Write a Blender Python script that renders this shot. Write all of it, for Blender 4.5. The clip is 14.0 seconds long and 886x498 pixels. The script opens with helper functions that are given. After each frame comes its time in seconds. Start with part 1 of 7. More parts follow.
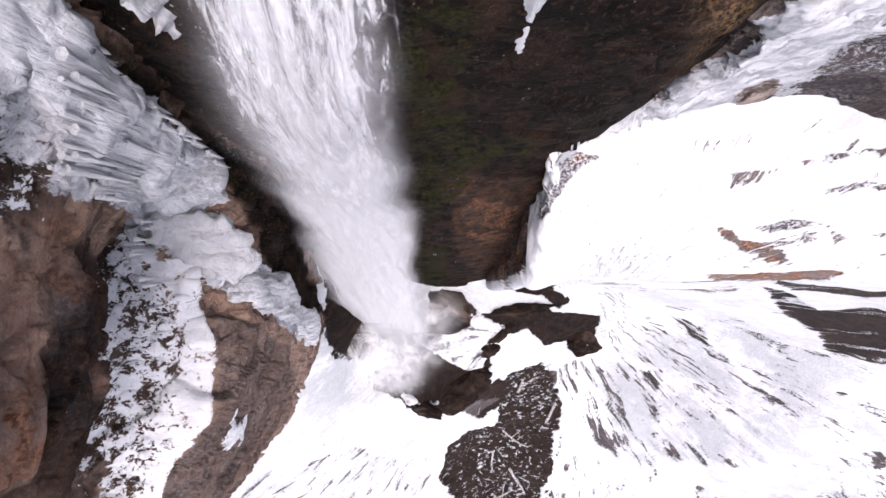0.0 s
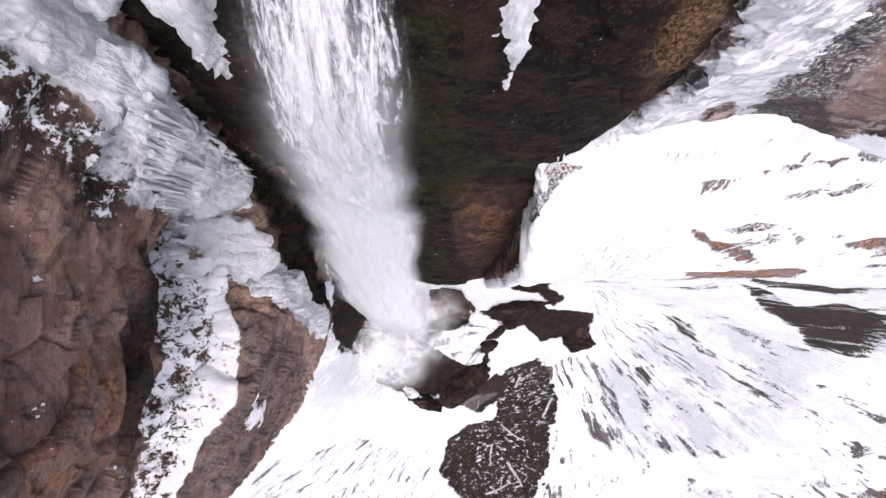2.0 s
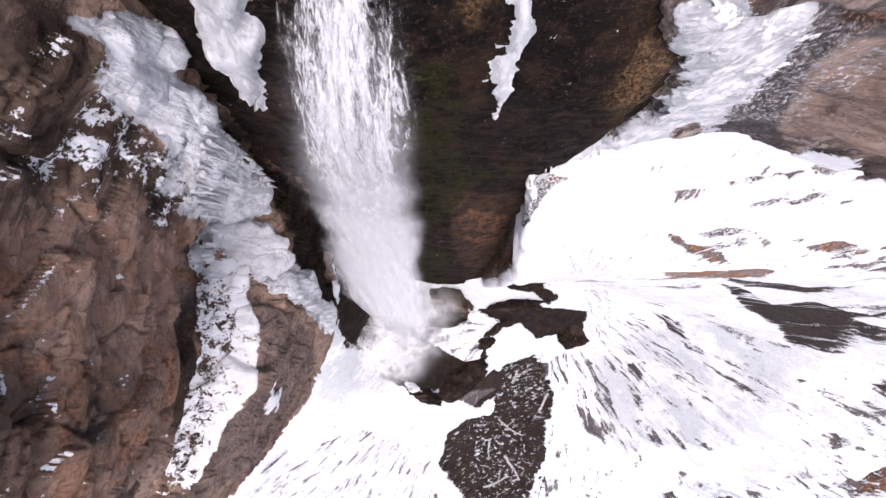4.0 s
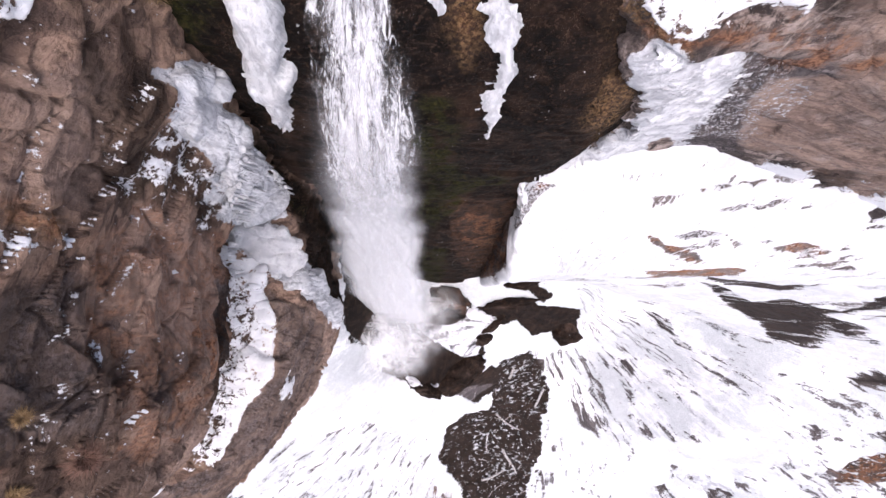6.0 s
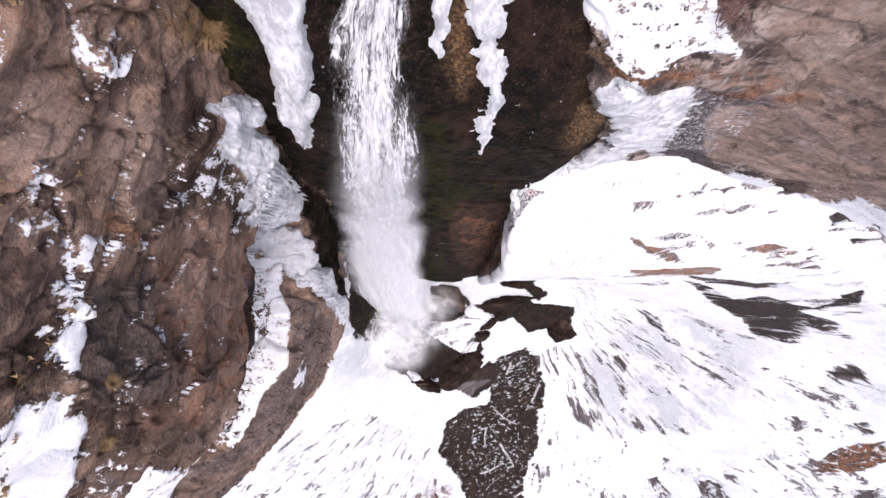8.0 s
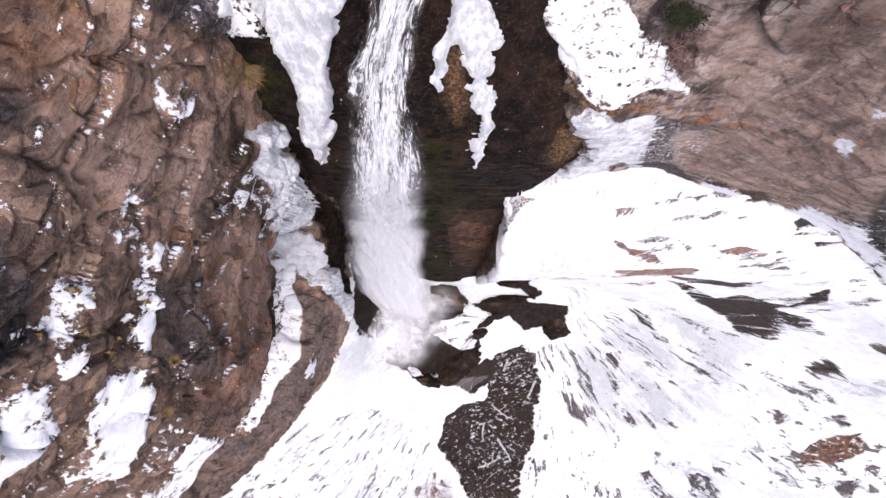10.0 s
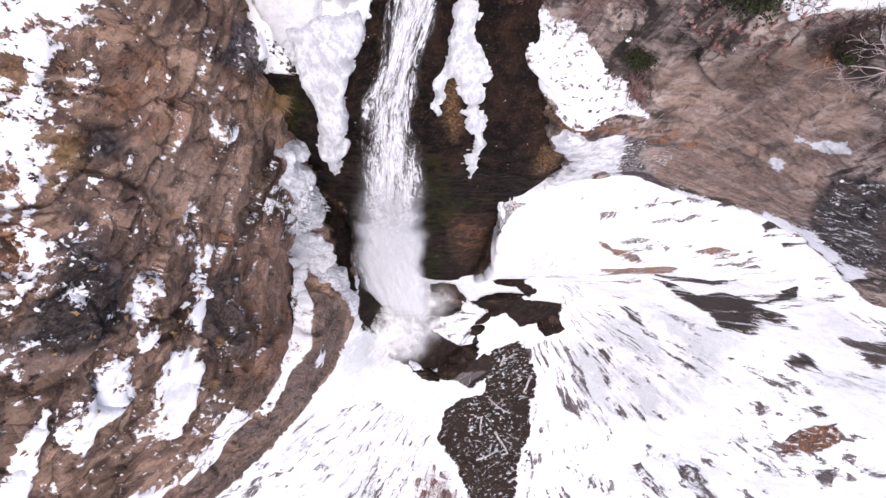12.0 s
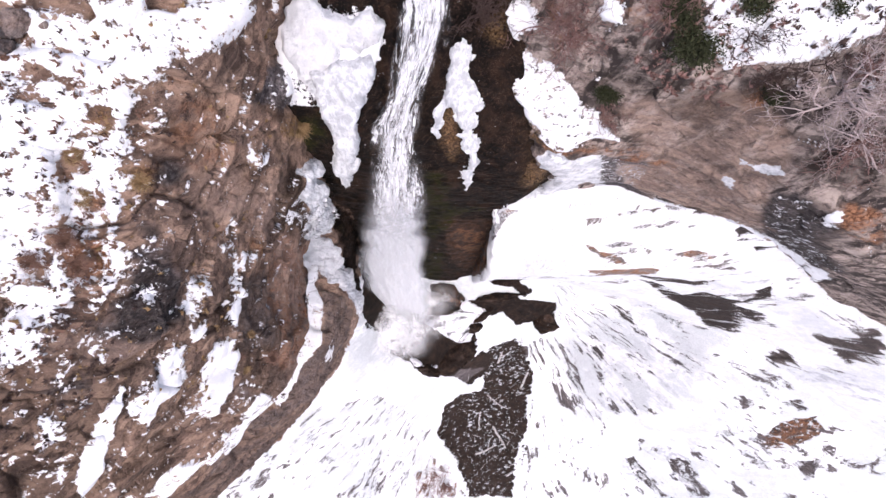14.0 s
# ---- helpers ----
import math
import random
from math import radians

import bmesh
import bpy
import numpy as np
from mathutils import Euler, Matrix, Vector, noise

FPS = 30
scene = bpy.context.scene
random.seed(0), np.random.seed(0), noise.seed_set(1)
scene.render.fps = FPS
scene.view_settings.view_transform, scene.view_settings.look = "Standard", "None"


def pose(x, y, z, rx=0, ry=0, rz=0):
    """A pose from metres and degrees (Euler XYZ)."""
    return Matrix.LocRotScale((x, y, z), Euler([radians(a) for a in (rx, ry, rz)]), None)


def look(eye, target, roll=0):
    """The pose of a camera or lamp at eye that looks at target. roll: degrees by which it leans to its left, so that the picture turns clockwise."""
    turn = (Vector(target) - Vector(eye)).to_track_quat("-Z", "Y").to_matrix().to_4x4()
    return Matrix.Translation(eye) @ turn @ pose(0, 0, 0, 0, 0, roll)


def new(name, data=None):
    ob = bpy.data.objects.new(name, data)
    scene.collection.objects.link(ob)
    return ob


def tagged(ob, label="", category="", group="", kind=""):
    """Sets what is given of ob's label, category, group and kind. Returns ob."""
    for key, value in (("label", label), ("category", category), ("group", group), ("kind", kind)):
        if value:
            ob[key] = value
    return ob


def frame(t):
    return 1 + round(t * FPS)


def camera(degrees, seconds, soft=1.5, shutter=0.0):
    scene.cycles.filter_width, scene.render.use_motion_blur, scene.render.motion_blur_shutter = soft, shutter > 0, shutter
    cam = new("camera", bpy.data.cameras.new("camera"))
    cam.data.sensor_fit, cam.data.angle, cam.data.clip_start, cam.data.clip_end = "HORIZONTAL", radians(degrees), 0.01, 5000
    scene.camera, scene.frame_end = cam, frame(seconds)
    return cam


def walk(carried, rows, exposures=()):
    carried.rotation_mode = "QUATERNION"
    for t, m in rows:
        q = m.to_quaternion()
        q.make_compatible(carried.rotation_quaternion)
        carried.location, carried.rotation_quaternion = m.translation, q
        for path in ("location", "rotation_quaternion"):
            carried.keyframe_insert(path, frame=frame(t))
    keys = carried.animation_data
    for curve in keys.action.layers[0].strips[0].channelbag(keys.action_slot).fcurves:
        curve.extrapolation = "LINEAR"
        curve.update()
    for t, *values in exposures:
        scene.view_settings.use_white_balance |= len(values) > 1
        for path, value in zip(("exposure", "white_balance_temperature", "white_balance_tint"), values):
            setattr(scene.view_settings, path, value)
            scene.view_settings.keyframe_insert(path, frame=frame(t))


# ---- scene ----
cam = camera(89.6, 14.0, soft=1.5)
METRES, EYE, TILT, LEAN, TURN = 16.0, 44.0, -90.0, 0.0, 0.0
ROWS = [
    (0.0, 0.0, 0.0, 0.0, 0.0, 0.0, -0.0),
    (0.5, -0.0, -0.0302, -0.0011, 0.03, -0.0, 0.02),
    (1.0, -0.0014, -0.0597, -0.0018, -0.01, 0.02, 0.0),
    (1.5, -0.0009, -0.0914, -0.0014, 0.01, 0.02, 0.01),
    (2.0, -0.0015, -0.1232, -0.0001, 0.0, -0.0, -0.02),
    (2.5, -0.0012, -0.1544, 0.0007, -0.01, 0.0, -0.05),
    (3.0, -0.0012, -0.1861, 0.004, -0.0, -0.01, -0.06),
    (5.5, -0.0005, -0.3534, 0.0068, -0.04, 0.02, -0.16),
    (6.0, -0.0001, -0.3863, 0.0062, -0.04, 0.04, -0.17),
    (6.5, 0.0004, -0.4205, 0.0063, -0.04, 0.06, -0.21),
    (7.0, 0.0001, -0.4533, 0.0071, -0.06, 0.07, -0.2),
    (7.5, 0.0009, -0.4884, 0.0077, -0.07, 0.05, -0.18),
    (8.0, 0.0008, -0.5244, 0.0083, -0.07, 0.05, -0.17),
    (10.5, 0.0033, -0.7118, 0.0151, -0.12, 0.11, -0.24),
    (11.0, 0.004, -0.7528, 0.0151, -0.13, 0.1, -0.24),
    (11.5, 0.0045, -0.7941, 0.0142, -0.14, 0.09, -0.26),
    (12.0, 0.0051, -0.8349, 0.0157, -0.15, 0.08, -0.27),
    (12.5, 0.0061, -0.8752, 0.0192, -0.13, 0.07, -0.26),
    (13.0, 0.0069, -0.9162, 0.0239, -0.14, 0.08, -0.25),
    (13.5, 0.0076, -0.9577, 0.028, -0.13, 0.07, -0.24),
    (14.0, 0.008, -0.9986, 0.0313, -0.14, 0.06, -0.23),
]
EXPOSURES = [(0.0, 0.76, 6080, 16), (14.0, 0.76, 6080, 16)]
walk(cam, [(t, pose(0, 0, EYE, TILT, LEAN, TURN) @ pose(METRES * x, METRES * y, METRES * z, 90 + pitch, roll, yaw)) for t, x, y, z, yaw, pitch, roll in ROWS], EXPOSURES)

# ---- world, sun ----
world = bpy.data.worlds.new("sky")
scene.world = world
world.use_nodes = True
wn = world.node_tree
sky = wn.nodes.new("ShaderNodeTexSky")
sky.sky_type = "NISHITA"
sky.sun_disc = False
sky.dust_density, sky.ozone_density, sky.air_density = 6.0, 0.4, 0.8
sky.sun_elevation, sky.sun_rotation = radians(66), radians(168)
wn.links.new(sky.outputs[0], wn.nodes["Background"].inputs[0])
wn.nodes["Background"].inputs[1].default_value = 0.15
sun_data = bpy.data.lights.new("sun", "SUN")
sun_data.energy, sun_data.angle, sun_data.color = 0.6, radians(50), (1.0, 0.96, 0.93)
sun = new("sun", sun_data)
sun.matrix_world = look((0, 0, 90), (-2.6, 12.5, 60))


# ---- noise ----
def hash3(ix, iy, iz, seed):
    h = (ix.astype(np.int64) * 374761393 + iy.astype(np.int64) * 668265263 + iz.astype(np.int64) * 2147483647 + seed * 974634541) & 0xFFFFFFFF
    h = ((h ^ (h >> 13)) * 1274126177) & 0xFFFFFFFF
    h = ((h ^ (h >> 16)) * 2246822519) & 0xFFFFFFFF
    return ((h ^ (h >> 15)) & 0xFFFFFF) / 8388608.0 - 1.0


def vnoise(p, scale, seed=0):
    """Value noise, -1 to 1, at points p (n, 3); scale: metres of one cell, one number or three."""
    q = p / np.asarray(scale, float)
    i = np.floor(q)
    f = q - i
    f = f * f * f * (f * (f * 6 - 15) + 10)
    out = 0
    for a in (0, 1):
        for b in (0, 1):
            for c in (0, 1):
                w = (f[:, 0] if a else 1 - f[:, 0]) * (f[:, 1] if b else 1 - f[:, 1]) * (f[:, 2] if c else 1 - f[:, 2])
                out = out + w * hash3(i[:, 0] + a, i[:, 1] + b, i[:, 2] + c, seed)
    return out


def fbm(p, scale, octaves=4, seed=0, rough=0.5):
    out, amp, total = 0, 1.0, 0.0
    s = np.asarray(scale, float)
    for o in range(octaves):
        out = out + amp * vnoise(p + 17.3 * o, s, seed + o)
        total += amp
        amp *= rough
        s = s / 2.03
    return out / total


def ridge(p, scale, octaves=4, seed=0):
    out, amp, total = 0, 1.0, 0.0
    s = np.asarray(scale, float)
    for o in range(octaves):
        out = out + amp * (1 - 2 * np.abs(vnoise(p + 9.1 * o, s, seed + o)))
        total += amp
        amp *= 0.5
        s = s / 2.1
    return out / total


def smooth(a, b, x):
    t = np.clip((x - a) / (b - a), 0, 1)
    return t * t * (3 - 2 * t)


# ---- sheets ----
def spline_weights(n, steps, straight=0):
    """Catmull-Rom weights (samples, n) through n knots, with so many steps from each knot to the next; the last few spans straight."""
    rows = []
    for k in range(n - 1):
        last = n - 1 - straight
        if k >= last:
            for s in range(steps[k]):
                w = np.zeros(n)
                t = (s / steps[k]) ** (1.0 if k == last else 2.0)
                w[k], w[k + 1] = 1 - t, t
                rows.append(w)
            continue
        for s in range(steps[k]):
            t = s / steps[k]
            w = np.zeros(n)
            for d, c in zip((-1, 0, 1, 2), (-0.5 * t + t * t - 0.5 * t**3, 1 - 2.5 * t * t + 1.5 * t**3, 0.5 * t + 2 * t * t - 1.5 * t**3, -0.5 * t * t + 0.5 * t**3)):
                w[min(max(k + d, 0), last)] += c
            rows.append(w)
    w = np.zeros(n)
    w[-1] = 1
    rows.append(w)
    return np.array(rows)


def loft(net, su, sv, far_u=0, far_v=0):
    """A grid (U, V, 3) of points over a net of knots (u, v, 3); far_u, far_v: straight spans at the end, out to the distance."""
    net = np.array(net, float)
    return np.einsum("au,bv,uvk->abk", spline_weights(net.shape[0], su, far_u), spline_weights(net.shape[1], sv, far_v), net)


def normals(g):
    n = np.cross(np.gradient(g, axis=0), np.gradient(g, axis=1))
    return n / np.maximum(np.linalg.norm(n, axis=2, keepdims=True), 1e-9)


def grid_mesh(name, g, masks=None):
    """A mesh over a grid of points; masks: named arrays (U, V, 4) laid on the points."""
    nu, nv = g.shape[:2]
    idx = np.arange(nu * nv).reshape(nu, nv)
    quads = np.stack([idx[:-1, :-1], idx[1:, :-1], idx[1:, 1:], idx[:-1, 1:]], axis=-1).reshape(-1, 4)
    me = bpy.data.meshes.new(name)
    me.vertices.add(nu * nv)
    me.vertices.foreach_set("co", g.reshape(-1).astype(np.float32))
    me.loops.add(quads.size)
    me.loops.foreach_set("vertex_index", quads.reshape(-1).astype(np.int32))
    me.polygons.add(len(quads))
    me.polygons.foreach_set("loop_start", np.arange(0, quads.size, 4, dtype=np.int32))
    me.polygons.foreach_set("use_smooth", np.ones(len(quads), bool))
    me.update(calc_edges=True)
    for key, m in (masks or {}).items():
        at = me.attributes.new(key, "FLOAT_COLOR", "POINT")
        at.data.foreach_set("color", m.reshape(-1).astype(np.float32))
    return me


def sheet(name, g, masks, mat, label, kind="structure", category=""):
    ob = new(name, grid_mesh(name, g, masks))
    ob.data.materials.append(mat)
    return tagged(ob, label, category, "", kind)


# ---- materials ----
def nodes_of(name):
    m = bpy.data.materials.new(name)
    m.use_nodes = True
    nt = m.node_tree
    return m, nt, nt.nodes["Principled BSDF"]


class Build:
    """Shortcuts for node trees."""

    def __init__(self, nt):
        self.nt = nt
        geo = nt.nodes.new("ShaderNodeNewGeometry")
        self.pos = geo.outputs["Position"]

    def put(self, sock, v):
        if hasattr(v, "is_linked"):
            self.nt.links.new(v, sock)
        else:
            sock.default_value = v

    def math(self, op, a, b=0.0, clamp=False):
        n = self.nt.nodes.new("ShaderNodeMath")
        n.operation, n.use_clamp = op, clamp
        self.put(n.inputs[0], a)
        self.put(n.inputs[1], b)
        return n.outputs[0]

    def scaled(self, sx, sy, sz, vec=None):
        n = self.nt.nodes.new("ShaderNodeMapping")
        n.inputs["Scale"].default_value = (sx, sy, sz)
        self.nt.links.new(vec or self.pos, n.inputs["Vector"])
        return n.outputs[0]

    def noise(self, scale, detail=6, rough=0.6, vec=None, warp=0.0):
        n = self.nt.nodes.new("ShaderNodeTexNoise")
        n.inputs["Scale"].default_value, n.inputs["Detail"].default_value = scale, detail
        n.inputs["Roughness"].default_value, n.inputs["Distortion"].default_value = rough, warp
        self.nt.links.new(vec or self.pos, n.inputs["Vector"])
        return n.outputs[0]

    def cells(self, scale, vec=None, feature="F1"):
        n = self.nt.nodes.new("ShaderNodeTexVoronoi")
        n.feature = "F1" if feature == "COLOR" else feature
        n.inputs["Scale"].default_value = scale
        self.nt.links.new(vec or self.pos, n.inputs["Vector"])
        if feature != "COLOR":
            return n.outputs[0]
        sep = self.nt.nodes.new("ShaderNodeSeparateColor")
        self.nt.links.new(n.outputs["Color"], sep.inputs[0])
        return sep.outputs[0]

    def warped(self, scale, amount):
        """The position, shaken by noise."""
        n = self.nt.nodes.new("ShaderNodeTexNoise")
        n.inputs["Scale"].default_value, n.inputs["Detail"].default_value = scale, 5
        self.nt.links.new(self.pos, n.inputs["Vector"])
        v = self.nt.nodes.new("ShaderNodeVectorMath")
        v.operation = "MULTIPLY_ADD"
        self.nt.links.new(n.outputs["Color"], v.inputs[0])
        v.inputs[1].default_value = (amount * 2, amount * 2, amount * 2)
        self.nt.links.new(self.pos, v.inputs[2])
        return v.outputs[0]

    def band(self, v, lo, hi, out0=0.0, out1=1.0):
        n = self.nt.nodes.new("ShaderNodeMapRange")
        n.interpolation_type = "SMOOTHSTEP"
        self.put(n.inputs[0], v)
        n.inputs[1].default_value, n.inputs[2].default_value, n.inputs[3].default_value, n.inputs[4].default_value = lo, hi, out0, out1
        return n.outputs[0]

    def mix(self, f, a, b):
        n = self.nt.nodes.new("ShaderNodeMix")
        n.data_type = "RGBA"
        self.put(n.inputs[0], f)
        self.put(n.inputs[6], (*a, 1) if isinstance(a, tuple) else a)
        self.put(n.inputs[7], (*b, 1) if isinstance(b, tuple) else b)
        return n.outputs[2]

    def attr(self, name):
        n = self.nt.nodes.new("ShaderNodeAttribute")
        n.attribute_name = name
        s = self.nt.nodes.new("ShaderNodeSeparateColor")
        self.nt.links.new(n.outputs["Color"], s.inputs[0])
        return s.outputs[0], s.outputs[1], s.outputs[2], n.outputs["Alpha"]

    def bump(self, height, strength, dist, normal=None):
        n = self.nt.nodes.new("ShaderNodeBump")
        n.inputs["Strength"].default_value, n.inputs["Distance"].default_value = strength, dist
        self.put(n.inputs["Height"], height)
        if normal is not None:
            self.put(n.inputs["Normal"], normal)
        return n.outputs[0]


def terrain(name, base, second, dark, light, flute=0.0, wash=0.1, fan=None, dip=(0.0, 0.0)):
    """Rock with snow, near-black for wet staining and for painted-in shade, moss and rust by the masks 'cover' (snow,
    wet, moss, rust) and 'tone' (ice, pale, grass, grey).
    fan: the point from which snow streaks run out; dip: the slope of the bedding along x and y."""
    m, nt, p = nodes_of(name)
    b = Build(nt)
    snow, wet, moss, rust = b.attr("cover")
    ice, pale, grass, grey = b.attr("tone")
    big = b.noise(0.4, 6, 0.6, warp=0.3)
    mid = b.noise(1.5, 9, 0.66)
    fine = b.noise(8.0, 9, 0.7)
    grain = b.noise(40.0, 4, 0.6)
    sep = nt.nodes.new("ShaderNodeSeparateXYZ")
    nt.links.new(b.warped(0.5, 0.22), sep.inputs[0])
    level = b.math("ADD", sep.outputs[2], b.math("ADD", b.math("MULTIPLY", sep.outputs[0], dip[0]), b.math("MULTIPLY", sep.outputs[1], dip[1])))
    bed = nt.nodes.new("ShaderNodeCombineXYZ")
    for k, v in enumerate((sep.outputs[0], sep.outputs[1], level)):
        nt.links.new(v, bed.inputs[k])
    bed = bed.outputs[0]
    strata = b.noise(1.0, 9, 0.66, b.scaled(0.35, 0.35, 2.6, bed), 0.15)
    leaf = b.noise(1.0, 7, 0.7, b.scaled(1.3, 1.3, 9.0, bed), 0.1)
    slab = b.scaled(1.0, 1.0, 2.1, bed)
    block = b.cells(0.6, slab, "COLOR")
    chip = b.cells(2.1, slab, "COLOR")
    split = b.cells(0.6, slab, "DISTANCE_TO_EDGE")
    joint = b.cells(2.1, slab, "DISTANCE_TO_EDGE")
    col = b.mix(b.band(big, 0.42, 0.58), base, second)
    col = b.mix(b.math("MULTIPLY", b.band(block, 0.55, 0.9), 0.55), col, light)
    col = b.mix(b.math("MULTIPLY", b.band(block, 0.38, 0.1), 0.65), col, dark)
    col = b.mix(b.math("MULTIPLY", b.band(chip, 0.6, 0.95), 0.6), col, light)
    col = b.mix(b.math("MULTIPLY", b.band(chip, 0.36, 0.05), 0.65), col, dark)
    col = b.mix(b.math("MULTIPLY", b.band(strata, 0.5, 0.62), 0.5), col, light)
    col = b.mix(b.math("MULTIPLY", b.band(strata, 0.46, 0.36), 0.6), col, dark)
    col = b.mix(b.math("MULTIPLY", b.band(leaf, 0.47, 0.36), 0.28), col, dark)
    col = b.mix(b.math("MULTIPLY", b.band(mid, 0.52, 0.64), 0.7), col, dark)
    col = b.mix(b.math("MULTIPLY", b.band(fine, 0.52, 0.64), 0.5), col, dark)
    col = b.mix(b.math("MULTIPLY", b.band(grain, 0.55, 0.62), 0.25), col, light)
    if flute:
        runs = b.noise(1.0, 9, 0.68, b.scaled(1.6, 1.6, 0.28), 0.5)
        wide = b.noise(1.0, 7, 0.62, b.scaled(0.42, 0.42, 0.12), 0.6)
        col = b.mix(b.math("MULTIPLY", b.band(wide, 0.5, 0.58), flute * 0.8), col, dark)
        col = b.mix(b.math("MULTIPLY", b.band(runs, 0.5, 0.6), flute), col, dark)
        col = b.mix(b.math("MULTIPLY", b.band(runs, 0.48, 0.36), flute * 0.8), col, light)
    col = b.mix(grey, col, b.mix(b.band(fine, 0.42, 0.58), (0.06, 0.054, 0.058), b.mix(b.band(strata, 0.42, 0.58), (0.27, 0.24, 0.24), (0.11, 0.1, 0.104))))
    col = b.mix(b.math("MULTIPLY", pale, b.band(mid, 0.4, 0.55, 0.45, 1.0)), col, b.mix(b.band(b.math("ADD", b.math("MULTIPLY", strata, 0.6), b.math("MULTIPLY", fine, 0.4)), 0.42, 0.58), (0.41, 0.295, 0.235), (0.225, 0.16, 0.132)))
    rusty = b.math("MULTIPLY", rust, b.band(mid, 0.42, 0.58))
    col = b.mix(rusty, col, b.mix(b.band(fine, 0.42, 0.58), (0.13, 0.055, 0.028), (0.40, 0.20, 0.11)))
    crev = b.math("ADD", b.math("MULTIPLY", b.band(split, 0.0, 0.03, 1.0, 0.0), b.band(mid, 0.44, 0.58, 0.0, 0.8)), b.math("MULTIPLY", b.band(joint, 0.0, 0.04, 1.0, 0.0), b.band(big, 0.42, 0.58, 0.05, 0.5)), True)
    col = b.mix(b.math("MULTIPLY", crev, 0.12), col, (0.022, 0.016, 0.015))
    # Near-black colour for wet rock, and for shade painted into the west recess.
    wet_dark_col = b.mix(b.band(mid, 0.42, 0.6), (0.004, 0.003, 0.0025), (0.014, 0.0085, 0.006))
    wet_dark_col = b.mix(b.math("MULTIPLY", b.band(fine, 0.54, 0.62), 0.7), wet_dark_col, (0.055, 0.033, 0.023))
    wet_dark_col = b.mix(b.math("MULTIPLY", b.band(b.noise(0.7, 8, 0.7, b.scaled(1, 1, 0.5)), 0.52, 0.62), 0.6), wet_dark_col, (0.034, 0.019, 0.012))
    wet_dark_col = b.mix(b.math("MULTIPLY", b.band(leaf, 0.56, 0.66), 0.22), wet_dark_col, (0.075, 0.05, 0.036))
    wet_dark_col = b.mix(b.math("MULTIPLY", b.band(grain, 0.6, 0.66), b.band(mid, 0.5, 0.6)), wet_dark_col, (0.16, 0.11, 0.08))
    col = b.mix(wet, col, wet_dark_col)
    mossy = b.math("MULTIPLY", moss, b.band(mid, 0.4, 0.56))
    col = b.mix(mossy, col, b.mix(b.band(fine, 0.4, 0.6), (0.006, 0.0065, 0.002), (0.03, 0.03, 0.008)))
    col = b.mix(b.math("MULTIPLY", grass, b.band(b.noise(10, 5, 0.7), 0.42, 0.54)), col, b.mix(b.band(fine, 0.4, 0.6), (0.10, 0.055, 0.022), (0.29, 0.18, 0.085)))
    icecol = b.mix(b.band(mid, 0.42, 0.58), (0.47, 0.483, 0.512), (0.72, 0.73, 0.755))
    edge = b.math("ADD", ice, b.math("MULTIPLY", b.math("SUBTRACT", fine, 0.5), 1.1))
    icemask = b.band(edge, 0.42, 0.58)
    col = b.mix(icemask, col, icecol)
    speck = b.math("ADD", b.noise(2.2, 10, 0.72, bed), b.math("MULTIPLY", b.math("SUBTRACT", fine, 0.5), 0.5))
    if fan:
        at = nt.nodes.new("ShaderNodeSeparateXYZ")
        nt.links.new(b.warped(0.22, 0.9), at.inputs[0])
        dx, dy = b.math("SUBTRACT", at.outputs[0], fan[0]), b.math("SUBTRACT", at.outputs[1], fan[1])
        far = b.math("POWER", b.math("ADD", b.math("MULTIPLY", dx, dx), b.math("MULTIPLY", dy, dy)), 0.5)
        way = nt.nodes.new("ShaderNodeCombineXYZ")
        nt.links.new(b.math("MULTIPLY", far, 0.42), way.inputs[0])
        nt.links.new(b.math("MULTIPLY", b.math("ARCTAN2", dx, dy), 80.0), way.inputs[1])
        broad = b.noise(1.0, 9, 0.70, b.scaled(0.6, 0.55, 1.0, way.outputs[0]), 0.5)
        streak = b.math("ADD", b.math("ADD", b.math("MULTIPLY", broad, 0.55), b.math("MULTIPLY", b.noise(1.0, 8, 0.72, way.outputs[0], 0.5), 0.45)), b.math("MULTIPLY", b.math("SUBTRACT", fine, 0.5), 0.25))
        clump = b.math("ADD", b.math("ADD", b.math("MULTIPLY", b.noise(1.9, 9, 0.76), 0.86), b.math("MULTIPLY", b.cells(1.9, None, "COLOR"), 0.14)), b.math("MULTIPLY", b.math("SUBTRACT", fine, 0.5), 0.25))
        f = b.band(grey, 0.2, 0.7)
        speck = b.math("ADD", b.math("MULTIPLY", streak, f), b.math("MULTIPLY", clump, b.math("SUBTRACT", 1.0, f)))
    edge = b.math("ADD", snow, b.math("MULTIPLY", b.math("SUBTRACT", speck, 0.5), 2.4))
    snowmask = b.band(edge, 0.46, 0.54)
    snowcol = b.mix(b.band(mid, 0.4, 0.6), (0.71, 0.715, 0.735), (0.82, 0.822, 0.835))
    drift = b.noise(0.16, 7, 0.6, warp=0.4)
    thin = b.math("MULTIPLY", b.band(b.math("ADD", b.math("MULTIPLY", drift, 0.55), b.math("MULTIPLY", speck if fan else mid, 0.45)), 0.43, 0.55), b.band(fine, 0.38, 0.6, 0.6, 1.0))
    snowcol = b.mix(b.math("MULTIPLY", thin, wash), snowcol, (0.40, 0.43, 0.445))
    col = b.mix(snowmask, col, snowcol)
    nt.links.new(col, p.inputs["Base Color"])
    rough = b.math("SUBTRACT", b.band(fine, 0.3, 0.7, 0.8, 0.98), b.math("MULTIPLY", icemask, 0.4))
